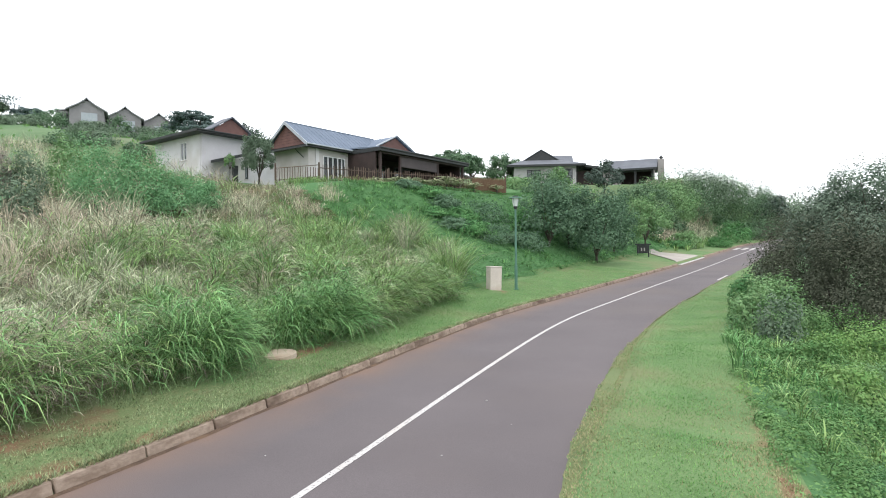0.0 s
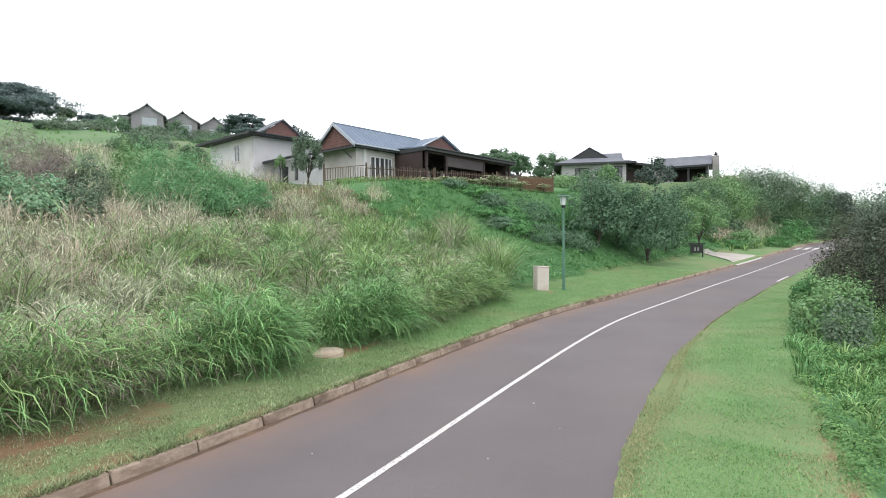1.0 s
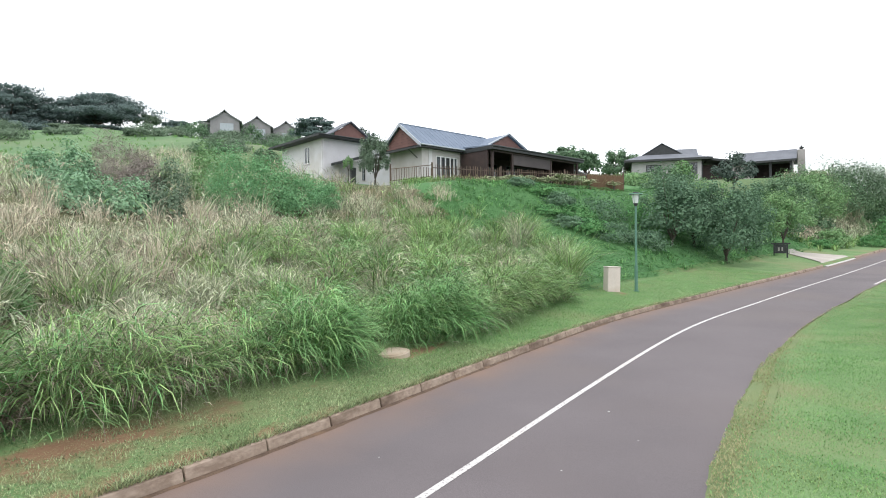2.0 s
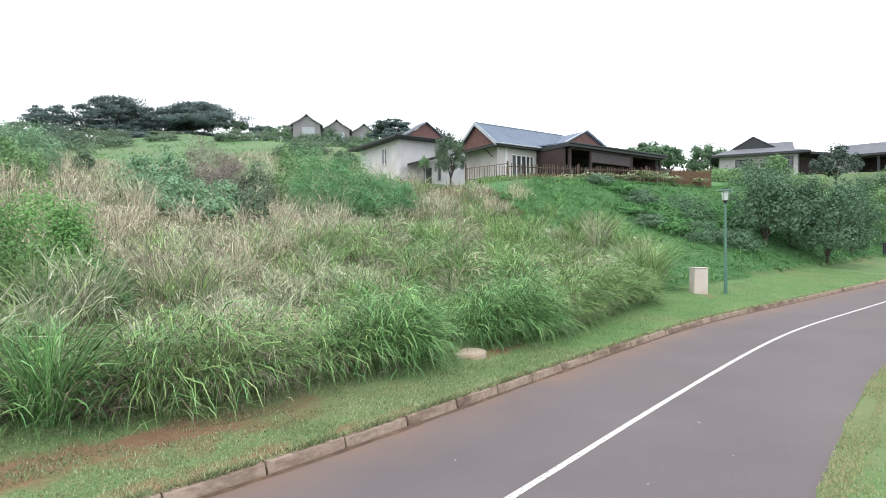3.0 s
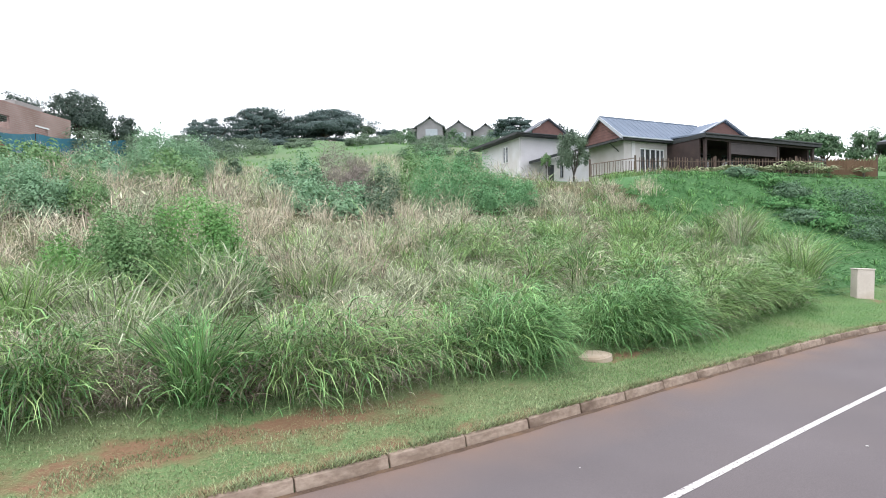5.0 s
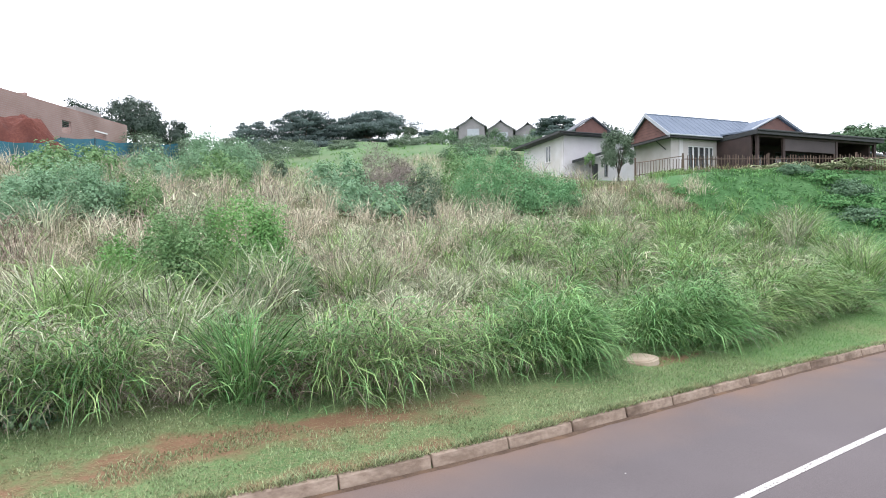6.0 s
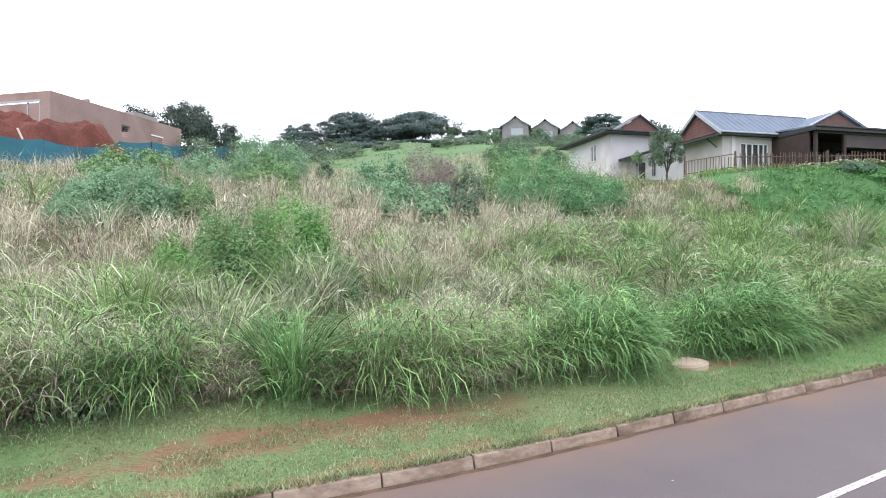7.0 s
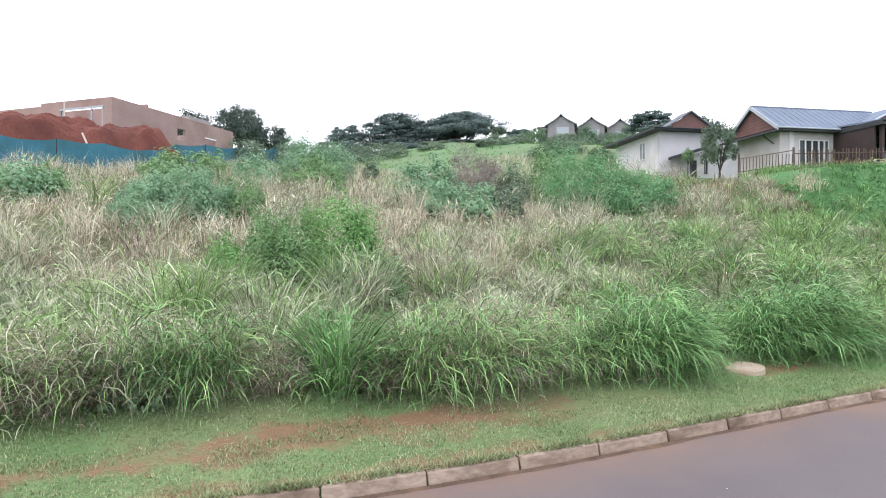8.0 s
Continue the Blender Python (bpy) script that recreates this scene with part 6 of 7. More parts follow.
# ---- aloes below the fence ----
def aloe(x, y, size, seed):
    rng = np.random.default_rng(seed)
    g = land(x, y)
    ob = thing("aloe", pose(x, y, g), "pale grey-green aloe rosette below the timber fence", "plant", "aloes")
    k = 20
    ang = np.arange(k) * 2.4
    base = np.zeros((k, 3))
    base[:, 2] = size * 0.38
    h = size * rng.uniform(0.25, 0.75, k)
    co, q, t = blades(base, h, ang, size * rng.uniform(0.6, 0.95, k), np.full(k, size * 0.13), rng.uniform(0.5, 1.1, k), rng)
    me = raw_mesh("rosette", co, q, t)
    me.materials.append(M_ALOE)
    r = new("rosette", me)
    r.parent = ob
    r.modifiers.new("thick", "SOLIDIFY").thickness = 0.02
    part("stem", rod((0, 0, -0.1), (0, 0, size * 0.45), 0.07, 0.06), M_BARK, ob)


M_ALOE = leaf_mat("aloe_leaves", (0.30, 0.35, 0.20), (0.42, 0.46, 0.30), 0.5, 0.1)
fr = np.random.default_rng(77)
ft = fr.uniform(0.05, 1.0, 80)
tufts([(-2.85 + 13.45 * t - 0.4 * o, 36.85 + 5.95 * t + 0.9 * o) for t, o in zip(ft, fr.uniform(0.1, 0.9, 80))], 16, 1.05, M_DRY_LAWN, 48, "dry brownish plants growing through the timber fence", 0.035)
tufts([(-5.5 + 2.9 * t + 0.5 * o, 35.7 + 1.2 * t - 0.9 * o) for t, o in zip(fr.uniform(0, 1, 46), fr.uniform(0.1, 1.0, 46))], 16, 0.55, M_G_GREEN, 50, "long green grass growing against the timber fence", 0.025)
for i, (t, off, sz) in enumerate(((0.24, 0.4, 0.6), (0.30, 0.35, 0.6), (0.36, 0.5, 0.7), (0.43, 0.45, 0.75), (0.50, 0.4, 0.7), (0.56, 0.35, 0.75), (0.62, 0.5, 0.9), (0.67, 0.4, 0.8), (0.78, 0.45, 0.65), (0.92, 0.5, 0.6), (0.73, -0.5, 1.0))):
    x, y = -2.85 + 13.45 * t, 36.85 + 5.95 * t
    aloe(x + 0.4 * off, y - 0.9 * off, sz * 1.25, 400 + i)


# ---- ferns on the falling slope ----
def fern(x, y, size, seed):
    rng = np.random.default_rng(seed)
    ob = thing("fern", pose(x, y, land(x, y) + 0.05), "dark green fern with arching fronds among ground cover", "fern", "ferns")
    for i in range(9):
        a = i * 0.7 + rng.uniform(-0.2, 0.2)
        ln, rise = size * rng.uniform(0.7, 1.1), size * rng.uniform(0.5, 0.8)
        t = np.repeat(np.linspace(0.15, 1, 22), 2)
        side = np.tile([-1.0, 1.0], 22)
        mid = np.stack([np.cos(a) * ln * t, np.sin(a) * ln * t, rise * (1.9 * t - 1.55 * t * t)], -1)
        w = 0.16 * size * np.sin(np.minimum(1, t * 1.1) * 2.7) + 0.01
        across = np.array([-math.sin(a), math.cos(a), 0.0])
        along = np.array([math.cos(a), math.sin(a), 0.0])
        tip = mid + across * (w * side)[:, None] + along * (w * 0.35)[:, None] - np.array([0, 0, 1]) * (w * 0.25)[:, None]
        e = along * size * 0.014
        co = np.stack([mid - e, (mid + tip) / 2 - e * 1.4, tip, (mid + tip) / 2 + e * 1.4], 1).reshape(-1, 3)
        me = raw_mesh("frond", co, np.arange(44 * 4).reshape(-1, 4))
        me.materials.append(M_LEAF_MID)
        f = new("frond", me)
        f.parent = ob


for i, (s, n, size) in enumerate(((13.2, -8.6, 0.75), (14.4, -9.2, 0.8), (12.4, -9.3, 0.6), (9.4, -8.6, 0.5))):
    fern(*spot(s, n), size, 420 + i)

# ---- tall grass of the hillside ----
def grass_limit(n):
    return 18.6 + 4.6 * smooth(1.9, 6, n) + 0.085 * max(0, n - 6)


CLEAR.append((*spot(6.9, 1.25), 0.72))
GRASS_KINDS = ("green", "pale", "straw", "dead", "lush")
# dried-out patches: x, y, radius
DRY = [(-7.5, 4.3, 0.95), (-4.0, 16.2, 0.8), (-8.6, 3.2, 0.6), (-3.2, 13.2, 0.5), (0.6, 20.6, 0.6), (-0.5, 18.6, 0.75), (-2.3, 18.0, 0.8), (-6.1, 5.3, 0.4), (-12.8, 5.2, 0.9)]
# the first row: place along the road, spread, height, shares of green, pale, straw, dead, lush, uprightness
FIRST_ROW = ((-8.6, 0.60, 0.95, (6, 2, 2, 4, 0), 0.3), (-7.6, 0.60, 0.90, (6, 2, 2, 4, 0), 0.3), (-6.7, 0.60, 1.00, (7, 2, 2, 3, 0), 0.3), (-5.8, 0.55, 0.95, (7, 2, 2, 4, 0), 0.3), (-4.9, 0.60, 0.95, (7, 1, 2, 4, 0), 0.3),
             (-4.1, 0.60, 1.00, (7, 2, 2, 3, 0), 0.3), (-3.35, 0.62, 1.08, (7, 4, 2, 3, 0), 0.2), (-2.6, 0.52, 0.85, (3, 3, 2, 8, 0), 0.3), (-2.0, 0.58, 1.02, (8, 3, 1, 5, 1), 0.25), (-1.3, 0.56, 0.92, (4, 1, 0, 1, 7), 0.2),
             (-0.95, 0.46, 0.98, (7, 0, 0, 5, 4), 0.2), (-0.22, 0.44, 0.78, (1, 1, 2, 12, 0), 0.4), (0.5, 0.54, 1.12, (1, 0, 0, 1, 10), 0.8), (0.98, 0.32, 0.74, (2, 1, 2, 7, 1), 0.4), (1.55, 0.55, 1.02, (7, 0, 0, 4, 4), 0.15),
             (2.2, 0.62, 1.1, (7, 0, 0, 5, 4), 0.15), (2.85, 0.52, 0.98, (6, 0, 1, 6, 3), 0.15), (3.35, 0.42, 0.84, (3, 0, 1, 7, 3), 0.2), (4.0, 0.55, 0.98, (5, 0, 0, 3, 6), 0.15), (4.62, 0.48, 0.92, (3, 0, 0, 2, 6), 0.1),
             (5.3, 0.72, 1.2, (2, 0, 0, 0, 10), 0.1), (5.85, 0.45, 0.98, (2, 0, 0, 0, 9), 0.1), (7.75, 0.55, 0.96, (2, 0, 0, 0, 10), 0.1), (8.4, 0.7, 1.12, (2, 0, 0, 0, 10), 0.1), (9.05, 0.66, 1.1, (1, 0, 0, 0, 10), 0.1),
             (9.75, 0.6, 1.0, (3, 0, 0, 1, 8), 0.1), (10.5, 0.5, 0.86, (6, 1, 0, 4, 2), 0.15), (11.25, 0.62, 1.05, (8, 1, 0, 2, 2), 0.25), (12.0, 0.68, 1.2, (8, 1, 0, 1, 2), 0.35), (12.85, 0.62, 1.1, (8, 1, 0, 2, 1), 0.35),
             (13.6, 0.7, 1.28, (9, 1, 0, 1, 1), 0.35), (14.5, 0.7, 1.3, (7, 1, 0, 1, 3), 0.35), (15.3, 0.66, 1.15, (8, 1, 0, 1, 2), 0.35), (16.1, 0.6, 1.0, (6, 1, 0, 1, 3), 0.35), (16.8, 0.55, 0.85, (6, 1, 0, 1, 3), 0.35))
grass_rng = np.random.default_rng(11)


def bearing_seen(x, y):
    return -80 < math.degrees(math.atan2(x, y)) < 60


def plant(rows, x, y, z, spread, height, count, width, shares, upright, hang):
    """One tussock: its blades are dealt out to the kinds by their shares."""
    total = sum(shares)
    for name, share in zip(GRASS_KINDS, shares):
        c = int(count * share / total + grass_rng.random())
        if c:
            rows[name].append((x, y, z, c, spread, height, width, upright, hang))


def field_mix(x, y, ss, nn, edge):
    """Shares of the kinds at a place: green in front, straw further up, lush by the damp foot."""
    front = 1 - smooth(0.5, 3.2, nn - edge)
    a = noise.noise((x * 0.13, y * 0.13, 9.0)) + 0.5 * noise.noise((x * 0.5, y * 0.5, 3.0))
    back = smooth(5, 13, nn)
    dry = max(math.exp(-((x - px) ** 2 + (y - py) ** 2) / (r * r)) for px, py, r in DRY)
    wet = smooth(3.5, 5, ss) * (1 - smooth(11, 13, ss)) * (1 - smooth(1.1, 2.0, nn - edge)) + 0.6 * smooth(9, 14, ss) * (1 - smooth(6, 12, nn)) * (0.8 + 0.5 * noise.noise((x * 0.4, y * 0.4, 21.0)))
    mix = np.array([0.42 * (1 - 0.72 * back), 0.44 - 0.08 * back, 0.14 + 0.42 * back, 0.10 + 0.03 * back, 0.06 * front])
    mix[3] *= 1.5 + 0.7 * (1 - smooth(2, 6, ss))
    mix[0] *= 1 - 1.1 * min(0.8, max(-0.8, a))
    mix[2] *= 1 + 1.7 * min(0.6, max(-0.5, a))
    mix = mix * (1 - dry) + dry * np.array([0.08, 0.10, 0.22, 0.62, 0.0])
    wet = min(1.0, wet)
    mix = mix * (1 - wet) + wet * np.array([0.50, 0.20, 0.04, 0.06, 0.28])
    lee = smooth(4.5, 8.5, ss) * smooth(1.2, 2.4, nn - edge) * (1 - smooth(11, 17, nn)) * (0.85 + 0.5 * noise.noise((x * 0.6, y * 0.6, 17.0))) * (1 - dry)
    deep = smooth(10, 13.5, ss) * (1 - smooth(9, 13, nn))
    mix = mix * (1 - deep) + deep * np.array([0.44, 0.06, 0.03, 0.24, 0.23])
    lee *= 1 - deep
    return np.maximum(mix * (1 - lee) + lee * np.array([0.32, 0.14, 0.12, 0.26, 0.20]), 0.004), dry


def tall_grass():
    rows = {k: [] for k in GRASS_KINDS}
    for s, spread, height, shares, upright in FIRST_ROW:
        spread *= 1.12
        height *= grass_rng.uniform(0.95, 1.05)
        nn = fringe(s) + 0.55 * spread
        x, y = spot(s, nn)
        plant(rows, x, y, land(x, y, s, nn), spread, height * 1.16, 1500 * spread * height, 0.0138, shares, upright, 1.0)
        # brown thatch at the foot
        plant(rows, x, y, land(x, y, s, nn), spread * 1.04, height * 0.6, 50 + 50 * shares[3], 0.011, (1, 0, 1, 9, 0), 0.2, 1.0)
    # large green domes beside the bank
    domes = []
    for _ in range(400):
        s, nn = grass_rng.uniform(9.2, 18.5), grass_rng.uniform(3.4, 10.5)
        if s > grass_limit(nn) - 0.6 or nn < fringe(s) + 1.2 or any((s - a) ** 2 + (nn - b) ** 2 < 1.9 for a, b in domes):
            continue
        domes.append((s, nn))
        x, y = spot(s, nn)
        size = grass_rng.uniform(0.55, 0.85)
        kinds = ((8, 1, 0, 2, 2), (3, 0, 0, 1, 9), (6, 2, 1, 5, 1), (2, 2, 2, 9, 0))[int(grass_rng.choice(4, p=(0.36, 0.24, 0.26, 0.14)))]
        plant(rows, x, y, land(x, y, s, nn), size, size * grass_rng.uniform(1.5, 2.0), 520, 0.0185, kinds, grass_rng.uniform(0.1, 0.45), 1.0)
    # from the second row up the slope: nearest offset, farthest, reach along the road, spacing, blades, width, height
    zones = ((0.95, 5.0, -13, 22, 0.82, 240, 0.0158, 1.0), (5.0, 10.5, -20, 25, 0.92, 185, 0.0195, 1.0), (10.5, 17, -26, 27, 1.1, 115, 0.027, 1.05), (17, 29, -36, 33, 1.3, 75, 0.034, 1.25), (29, 50, -48, 36, 1.6, 50, 0.040, 1.15))
    for n0, n1, s0, s1, step, per, wid, tall in zones:
        for n in np.arange(n0, n1, step):
            for s in np.arange(s0, s1, step):
                ss, nn = s + grass_rng.uniform(-0.48, 0.48) * step, n + grass_rng.uniform(-0.48, 0.48) * step
                edge = fringe(ss)
                if n0 < 1:
                    nn += edge
                if ss > grass_limit(nn) + 1.6 * noise.noise((ss * 0.3, nn * 0.3, 4.0)) or nn < edge + 0.85:
                    continue
                x, y = spot(ss, nn)
                if not bearing_seen(x, y) or (x + 9.7) ** 2 + (y - 41.5) ** 2 < 3 or any((x - cx) ** 2 + (y - cy) ** 2 < cr * cr for cx, cy, cr in CLEAR):
                    continue
                mix, dry = field_mix(x, y, ss, nn, edge)
                mix /= mix.sum()
                hollow = noise.noise((x * 0.75, y * 0.75, 12.0))
                swell = noise.noise((x * 0.32, y * 0.32, 6.0))
                size = grass_rng.random()
                crease = min(1.0, max(0.0, (noise.voronoi((x / 1.9, y / 1.9, 0.0))[0][0] - 0.12) / 0.6))
                height = tall * (0.62 + 0.55 * size) * (1 + 0.35 * swell) * (1.22 - 0.62 * crease) * (0.55 if hollow < -0.3 else 1.0) * (1 - 0.25 * dry)
                spread = step * (0.5 + 0.4 * size)
                amount = per * (0.45 + 1.1 * size)
                upright = 0.2 + 0.7 * grass_rng.random()
                # beside the bank stand fewer, larger tussocks
                if ss > 9.5 and nn < 12:
                    if grass_rng.random() < 0.55:
                        continue
                    spread, height, amount, upright = spread * 1.05, height * (1.0 + 0.62 * smooth(9.5, 13, ss)), amount * 1.75, 0.35 + 0.5 * grass_rng.random()
                # one kind leads in a tussock, neighbours tend to share it
                own = (0.5 + 0.42 * noise.noise((x * 0.9, y * 0.9, 31.0)) + 0.22 * grass_rng.normal()) % 1.0
                order = np.array([4, 0, 1, 2, 3])
                lead = order[min(4, int(np.searchsorted(np.cumsum(mix[order]), own)))]
                # low undergrowth closes the ground between the tussocks
                gx, gy = spot(ss + grass_rng.uniform(-0.5, 0.5) * step, nn + grass_rng.uniform(0.1, 0.6) * step)
                plant(rows, gx, gy, land(gx, gy), step * 0.8, tall * grass_rng.uniform(0.4, 0.6), per * 0.2, wid, mix * (1.3, 1.0, 1.0, 1.6, 1.0), 0.2, 0.0)
                shares = 0.32 * mix
                shares[lead] += 0.68
                plant(rows, x, y, land(x, y, *((ss, nn) if nn < 10 else (None, None))), spread, height, amount, wid, shares, upright, 0.25 * (nn - edge < 2))
    return rows


def sprays(base, length, yaw, lean0, lean1, width, rng, pieces):
    """Tapered blades whose lean grows from lean0 at the foot to lean1 at the tip, angles off the vertical."""
    k = len(base)
    d = np.stack([np.cos(yaw), np.sin(yaw), np.zeros(k)], -1)
    tw = yaw + math.pi / 2 + rng.normal(0, 0.75, k)
    sd = np.stack([np.cos(tw), np.sin(tw), rng.normal(0, 0.3, k)], -1)
    m = pieces
    share = {2: (0.75, 1.0), 3: (0.6, 1.0, 0.7), 4: (0.55, 0.95, 1.0, 0.62)}[m]
    co = np.empty((k, 2 * m + 1, 3))
    p = base.copy()
    for i in range(m + 1):
        if i == m:
            co[:, 2 * m] = p
            break
        w = (width * share[i] * 0.5)[:, None]
        co[:, 2 * i], co[:, 2 * i + 1] = p - sd * w, p + sd * w
        a = lean0 + (lean1 - lean0) * ((i + 0.5) / m) ** 1.3
        p = p + d * (np.sin(a) * length / m)[:, None]
        p[:, 2] += np.cos(a) * length / m
    o = (np.arange(k) * (2 * m + 1))[:, None]
    quads = np.concatenate([o + np.array([[2 * i, 2 * i + 1, 2 * i + 3, 2 * i + 2]]) for i in range(m - 1)])
    return co.reshape(-1, 3), quads, o + np.array([[2 * m - 2, 2 * m - 1, 2 * m]])


def crest(lean0, lean1, m):
    """Highest point of such a blade of length one."""
    z, top = np.zeros_like(lean0), np.full_like(lean0, 0.02)
    for i in range(m):
        z = z + np.cos(lean0 + (lean1 - lean0) * ((i + 0.5) / m) ** 1.3) / m
        top = np.maximum(top, z)
    return top


def grow(rows, kind):
    rng = np.random.default_rng(GRASS_KINDS.index(kind) + 1)
    a = np.repeat(np.array([r[:3] + r[4:] for r in rows]), [r[3] for r in rows], axis=0)
    k = len(a)
    spread, height, width, upright, hang = a[:, 3], a[:, 4], a[:, 5], a[:, 6], a[:, 7]
    stiff = {"straw": 0.5, "dead": 0.1, "pale": 0.22}.get(kind, 0.08)
    roll = rng.random(k)
    stalk = roll < stiff
    leaf = (roll > 0.42) & ~stalk
    ang = rng.uniform(0, 2 * math.pi, k)
    rad = np.sqrt(rng.random(k)) * np.where(leaf, 0.9, 0.45)
    dome = 1 - 0.62 * rad ** 2
    yaw = ang + rng.normal(0, 1, k) * np.where(hang > 0.9, 0.7, 1.5)
    # on the first row more of them fall towards the road
    out = rng.random(k) < 0.28 * hang
    yaw = np.where(out, math.atan2(-0.6, 0.8) + rng.normal(0, 0.8, k), yaw)
    base = a[:, :3].copy()
    off = np.stack([np.cos(ang), np.sin(ang)], -1) * (rad * spread)[:, None]
    base[:, :2] += off
    base[:, 2] += SLOPE * (off @ np.array([-0.8, 0.6])) - 0.04
    # long basal blades that arch over
    lean0 = rng.uniform(0.05, 0.5, k) + 0.35 * rad * (1 - upright)
    lean1 = lean0 + (rng.uniform(0.4, 2.2, k) + 0.9 * hang) * (1 - 0.62 * upright)
    rise = height * rng.uniform(0.6, 1.12, k) * dome
    # shorter leaves set along the stems
    lean0 = np.where(leaf, rng.uniform(0.1, 0.9, k) + (0.5 + 0.35 * hang) * rad, lean0)
    lean1 = np.where(leaf, lean0 + rng.uniform(0.4, 1.5, k) + 0.35 * hang, lean1)
    # on the first row a curtain of leaves hangs down the outer side
    veil = (rng.random(k) < 0.52) & (hang > 0.9) & (upright < 0.5)
    facing = np.where(rng.random(k) < 0.75, rng.normal(math.atan2(-0.6, 0.8), 1.0, k), ang)
    shell = rng.uniform(0.45, 0.8, k)
    for axis, way in ((0, np.cos(facing)), (1, np.sin(facing))):
        base[:, axis] = np.where(veil, a[:, axis] + way * shell * spread, base[:, axis])
    base[:, 2] = np.where(veil, a[:, 2] + height * rng.uniform(0.18, 1.0, k) * (1 - 0.45 * shell ** 2), base[:, 2])
    yaw = np.where(veil, facing + rng.normal(0, 0.7, k), yaw)
    leaf, stalk = leaf & ~veil, stalk & ~veil
    lean0 = np.where(veil, rng.uniform(0.3, 1.3, k), lean0)
    lean1 = np.where(veil, rng.uniform(2.2, 3.1, k), lean1)
    # straight stalks
    lean0 = np.where(stalk, rng.uniform(0.0, 0.38, k), lean0)
    lean1 = np.where(stalk, lean0 + rng.uniform(0.0, 0.7, k), lean1)
    rise = np.where(stalk, height * rng.uniform(0.7, 1.18, k), rise)
    length = np.minimum(rise / crest(lean0, lean1, 4), (1.45 - 0.25 * hang) * height)
    length = np.where(veil, height * rng.uniform(0.3, 0.58, k), length)
    length = np.where(leaf, height * rng.uniform(0.24, 0.52, k), length)
    base[:, 2] += leaf * height * dome * (1 - rng.random(k) ** (1.2 - 0.3 * hang)) * 0.86
    if kind == "dead":
        length *= 0.8
    width = width * np.where(stalk, 0.5, rng.uniform(0.6, 1.4, k)) * {"straw": 0.75, "dead": 0.7, "lush": 1.05}.get(kind, 1.0)
    # long blades in the first row have the most joints, short leaves up the slope the fewest
    joints = np.where(a[:, 7] > 0.9, np.where(leaf | veil, 3, 4), np.where(leaf, 2, 3))
    cos, quads, tris, start = [], [], [], 0
    for m in (2, 3, 4):
        pick = joints == m
        if pick.any():
            c, q, t = sprays(base[pick], length[pick], yaw[pick], lean0[pick], lean1[pick], width[pick], rng, m)
            cos.append(c)
            quads.append(q + start)
            tris.append(t + start)
            start += len(c)
    return raw_mesh("tall_grass", np.concatenate(cos), np.concatenate(quads), np.concatenate(tris))


SLOPE = 0.21
GRASS_INFO = {"green": (M_G_GREEN, "tall arching green grass covering the slope above the verge"), "pale": (M_G_PALE, "tall pale olive grass thick over the hillside"),
              "straw": (M_G_STRAW, "dry straw-coloured grass stems with seed heads on the hillside"), "dead": (M_G_DEAD, "dead brown grass thatch under the tall grass"), "lush": (M_G_LUSH, "lush emerald grass tussocks overhanging the verge")}
for kind, rows in tall_grass().items():
    me = grow(rows, kind)
    me.materials.append(GRASS_INFO[kind][0])
    tagged(new("tall_grass", me), GRASS_INFO[kind][1], "grass", kind="stuff")



# ---- small litter on the road ----
for i, (s, n) in enumerate(((6.84, -2.86), (5.95, -3.5), (4.6, -3.05), (3.7, -1.2))):
    x, y = spot(s, n)
    bm = bmesh.new()
    bmesh.ops.create_icosphere(bm, subdivisions=1, radius=(0.016, 0.010, 0.009, 0.009)[i])
    turned(bm, pose(x, y, road_z(s) + 0.008) @ Matrix.Diagonal((1.2, 0.8, 0.5, 1)))
    tagged(link("pebble", bm, M_PAINT), "small white pebble lying on the asphalt", "pebble", "pebbles")


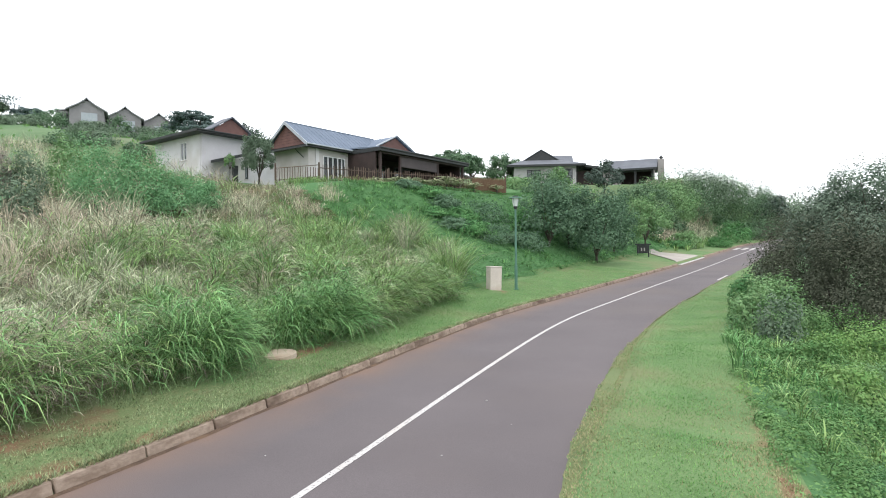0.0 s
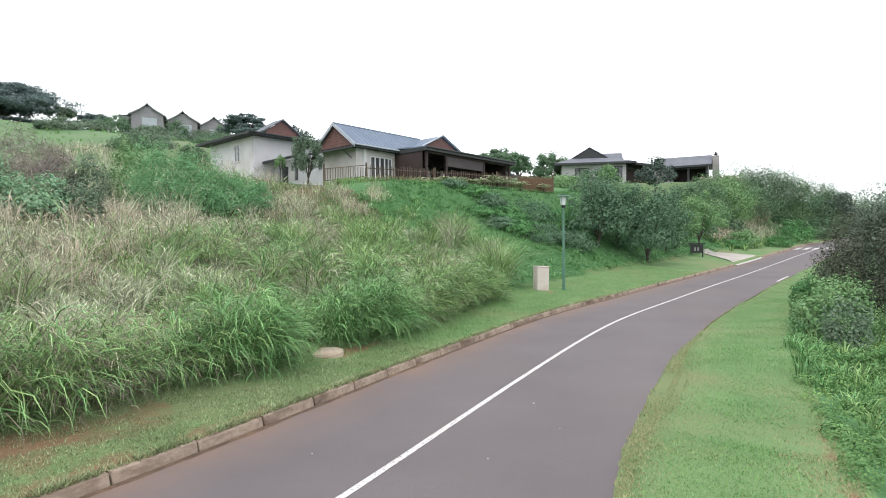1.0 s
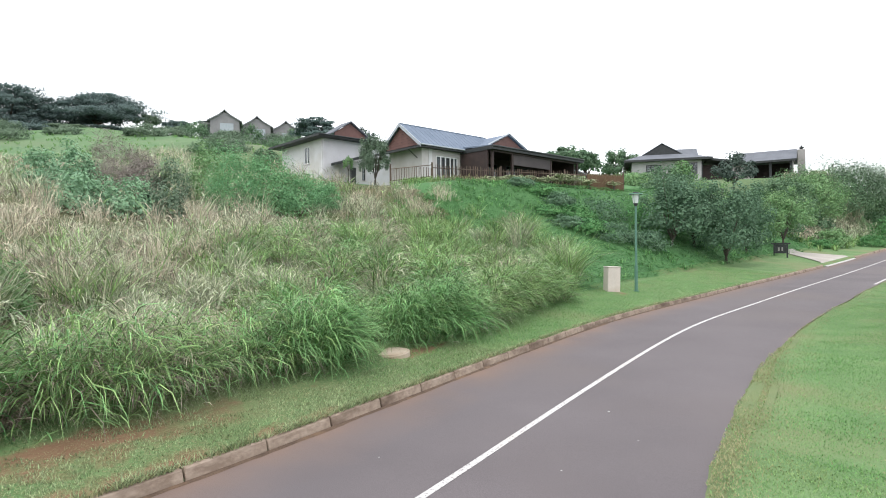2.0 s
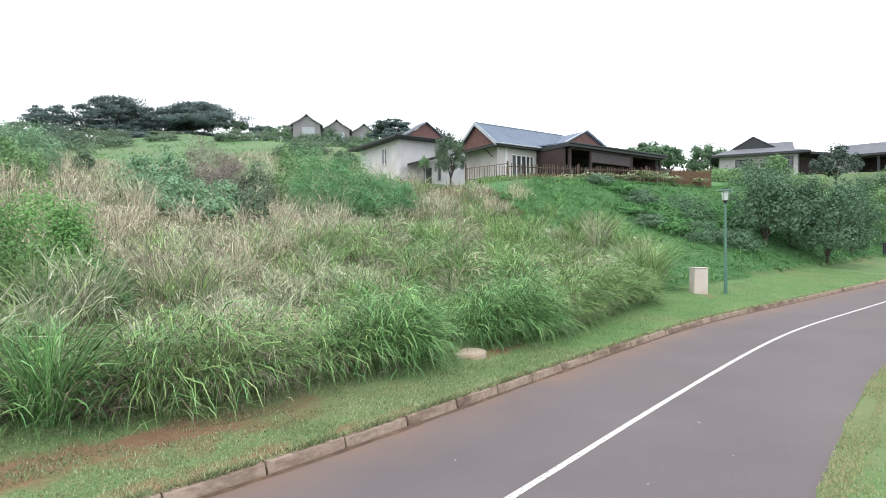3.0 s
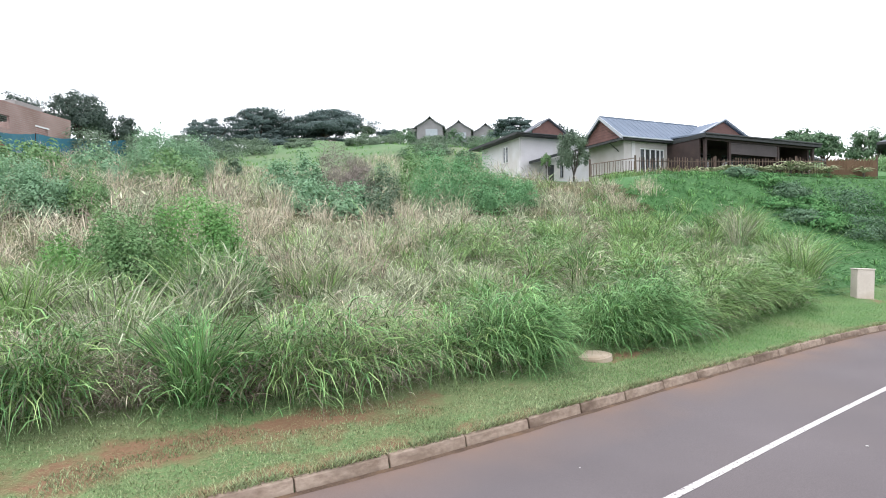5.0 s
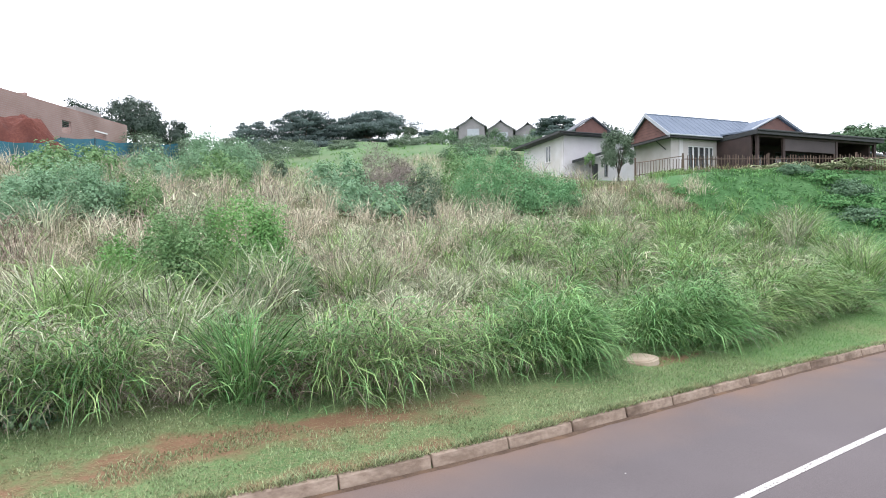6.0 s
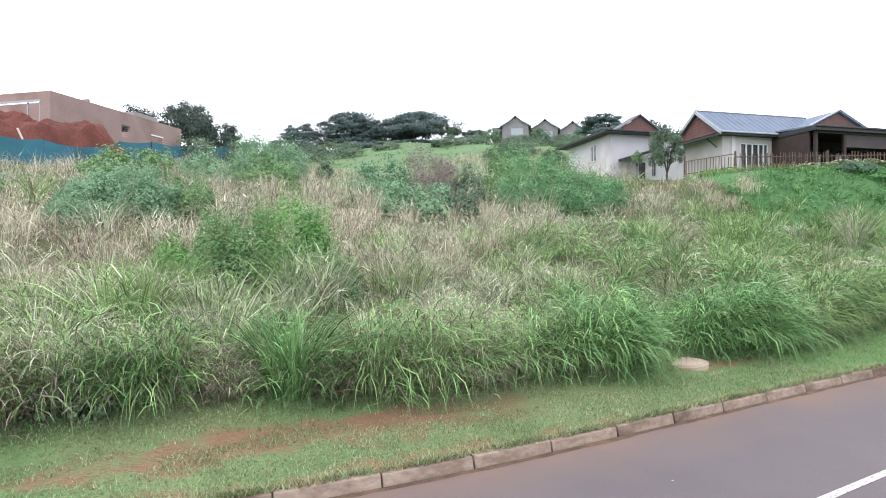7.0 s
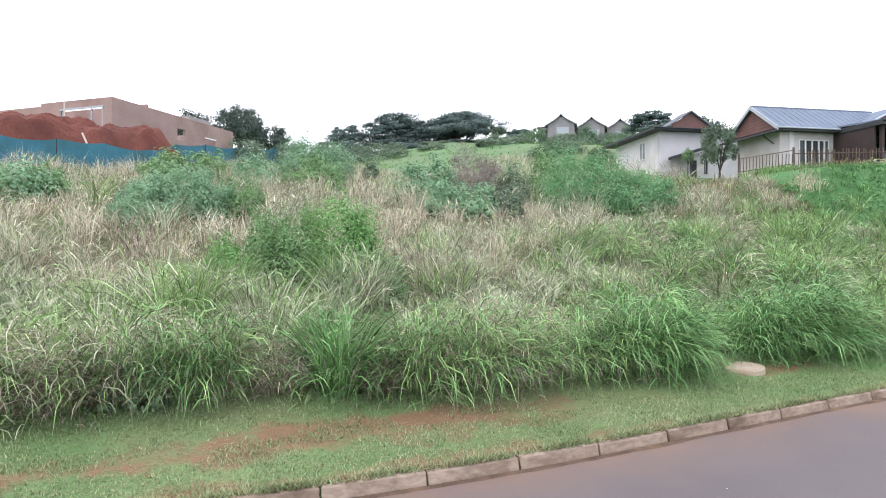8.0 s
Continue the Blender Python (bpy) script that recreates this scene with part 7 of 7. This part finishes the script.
# ---- silt along the kerb's foot ----
verts, faces = [], []
for i, s in enumerate(np.arange(-12, 44, 0.1)):
    w = 0.035 + 0.03 * noise.noise((s * 1.4, 0.0, 1.0)) + 0.015 * noise.noise((s * 7.0, 0.0, 1.0))
    verts += [(*spot(s, 0.0), road_z(s) + 0.014), (*spot(s, -0.02 - w * 0.5), road_z(s) + 0.009), (*spot(s, -0.02 - max(0.006, w)), road_z(s) + 0.001)]
    if i:
        for j in (0, 1):
            a = (i - 1) * 3 + j
            faces.append((a, a + 1, a + 4, a + 3))
me = bpy.data.meshes.new("gutter_silt")
me.from_pydata(verts, [], faces)
me.materials.append(mat("damp_silt", (0.065, 0.042, 0.03), (0.12, 0.08, 0.055), 0.95, 6, 50, 0.4, c3=(0.15, 0.095, 0.06)))
tagged(new("gutter_silt", me), "dark damp silt gathered along the kerb's foot", "silt", kind="stuff")


# ---- kerb stones ----
kerb = thing("kerb", Matrix(), "weathered concrete kerb of one-metre stones along the verge", "kerb", kind="structure")
KERB_L = 1.012
stone = prism([(0.012, -0.14), (0.012, 0.0), (0.036, 0.112), (0.055, 0.128), (0.135, 0.128), (0.145, 0.12), (0.145, -0.14)], -0.497, 0.497)
bmesh.ops.bevel(stone, geom=[e for e in stone.edges if abs(e.verts[0].co.x - e.verts[1].co.x) < 0.01 and e.verts[0].co.z > -0.1], offset=0.008, segments=1, affect="EDGES")
first = None
for i in range(-24, 78):
    s = 0.03 + (i + 0.5) * KERB_L
    if 44.4 < s < 54.4:
        continue
    xa, ya = spot(s - 0.5, 0)
    xb, yb = spot(s + 0.5, 0)
    if first is None:
        first = part("kerb_stone", stone, M_KERB, kerb)
        ob = first
    else:
        ob = new("kerb_stone", first.data)
        ob.parent = kerb
    up = math.degrees(math.atan2(road_z(s + 0.5) - road_z(s - 0.5), 1.0))
    ob.matrix_local = pose((xa + xb) / 2, (ya + yb) / 2, road_z(s) + random.uniform(-0.008, 0.008), random.uniform(-1.2, 1.2), -up + random.uniform(-0.4, 0.4), math.degrees(math.atan2(yb - ya, xb - xa)) + random.uniform(-0.35, 0.35))
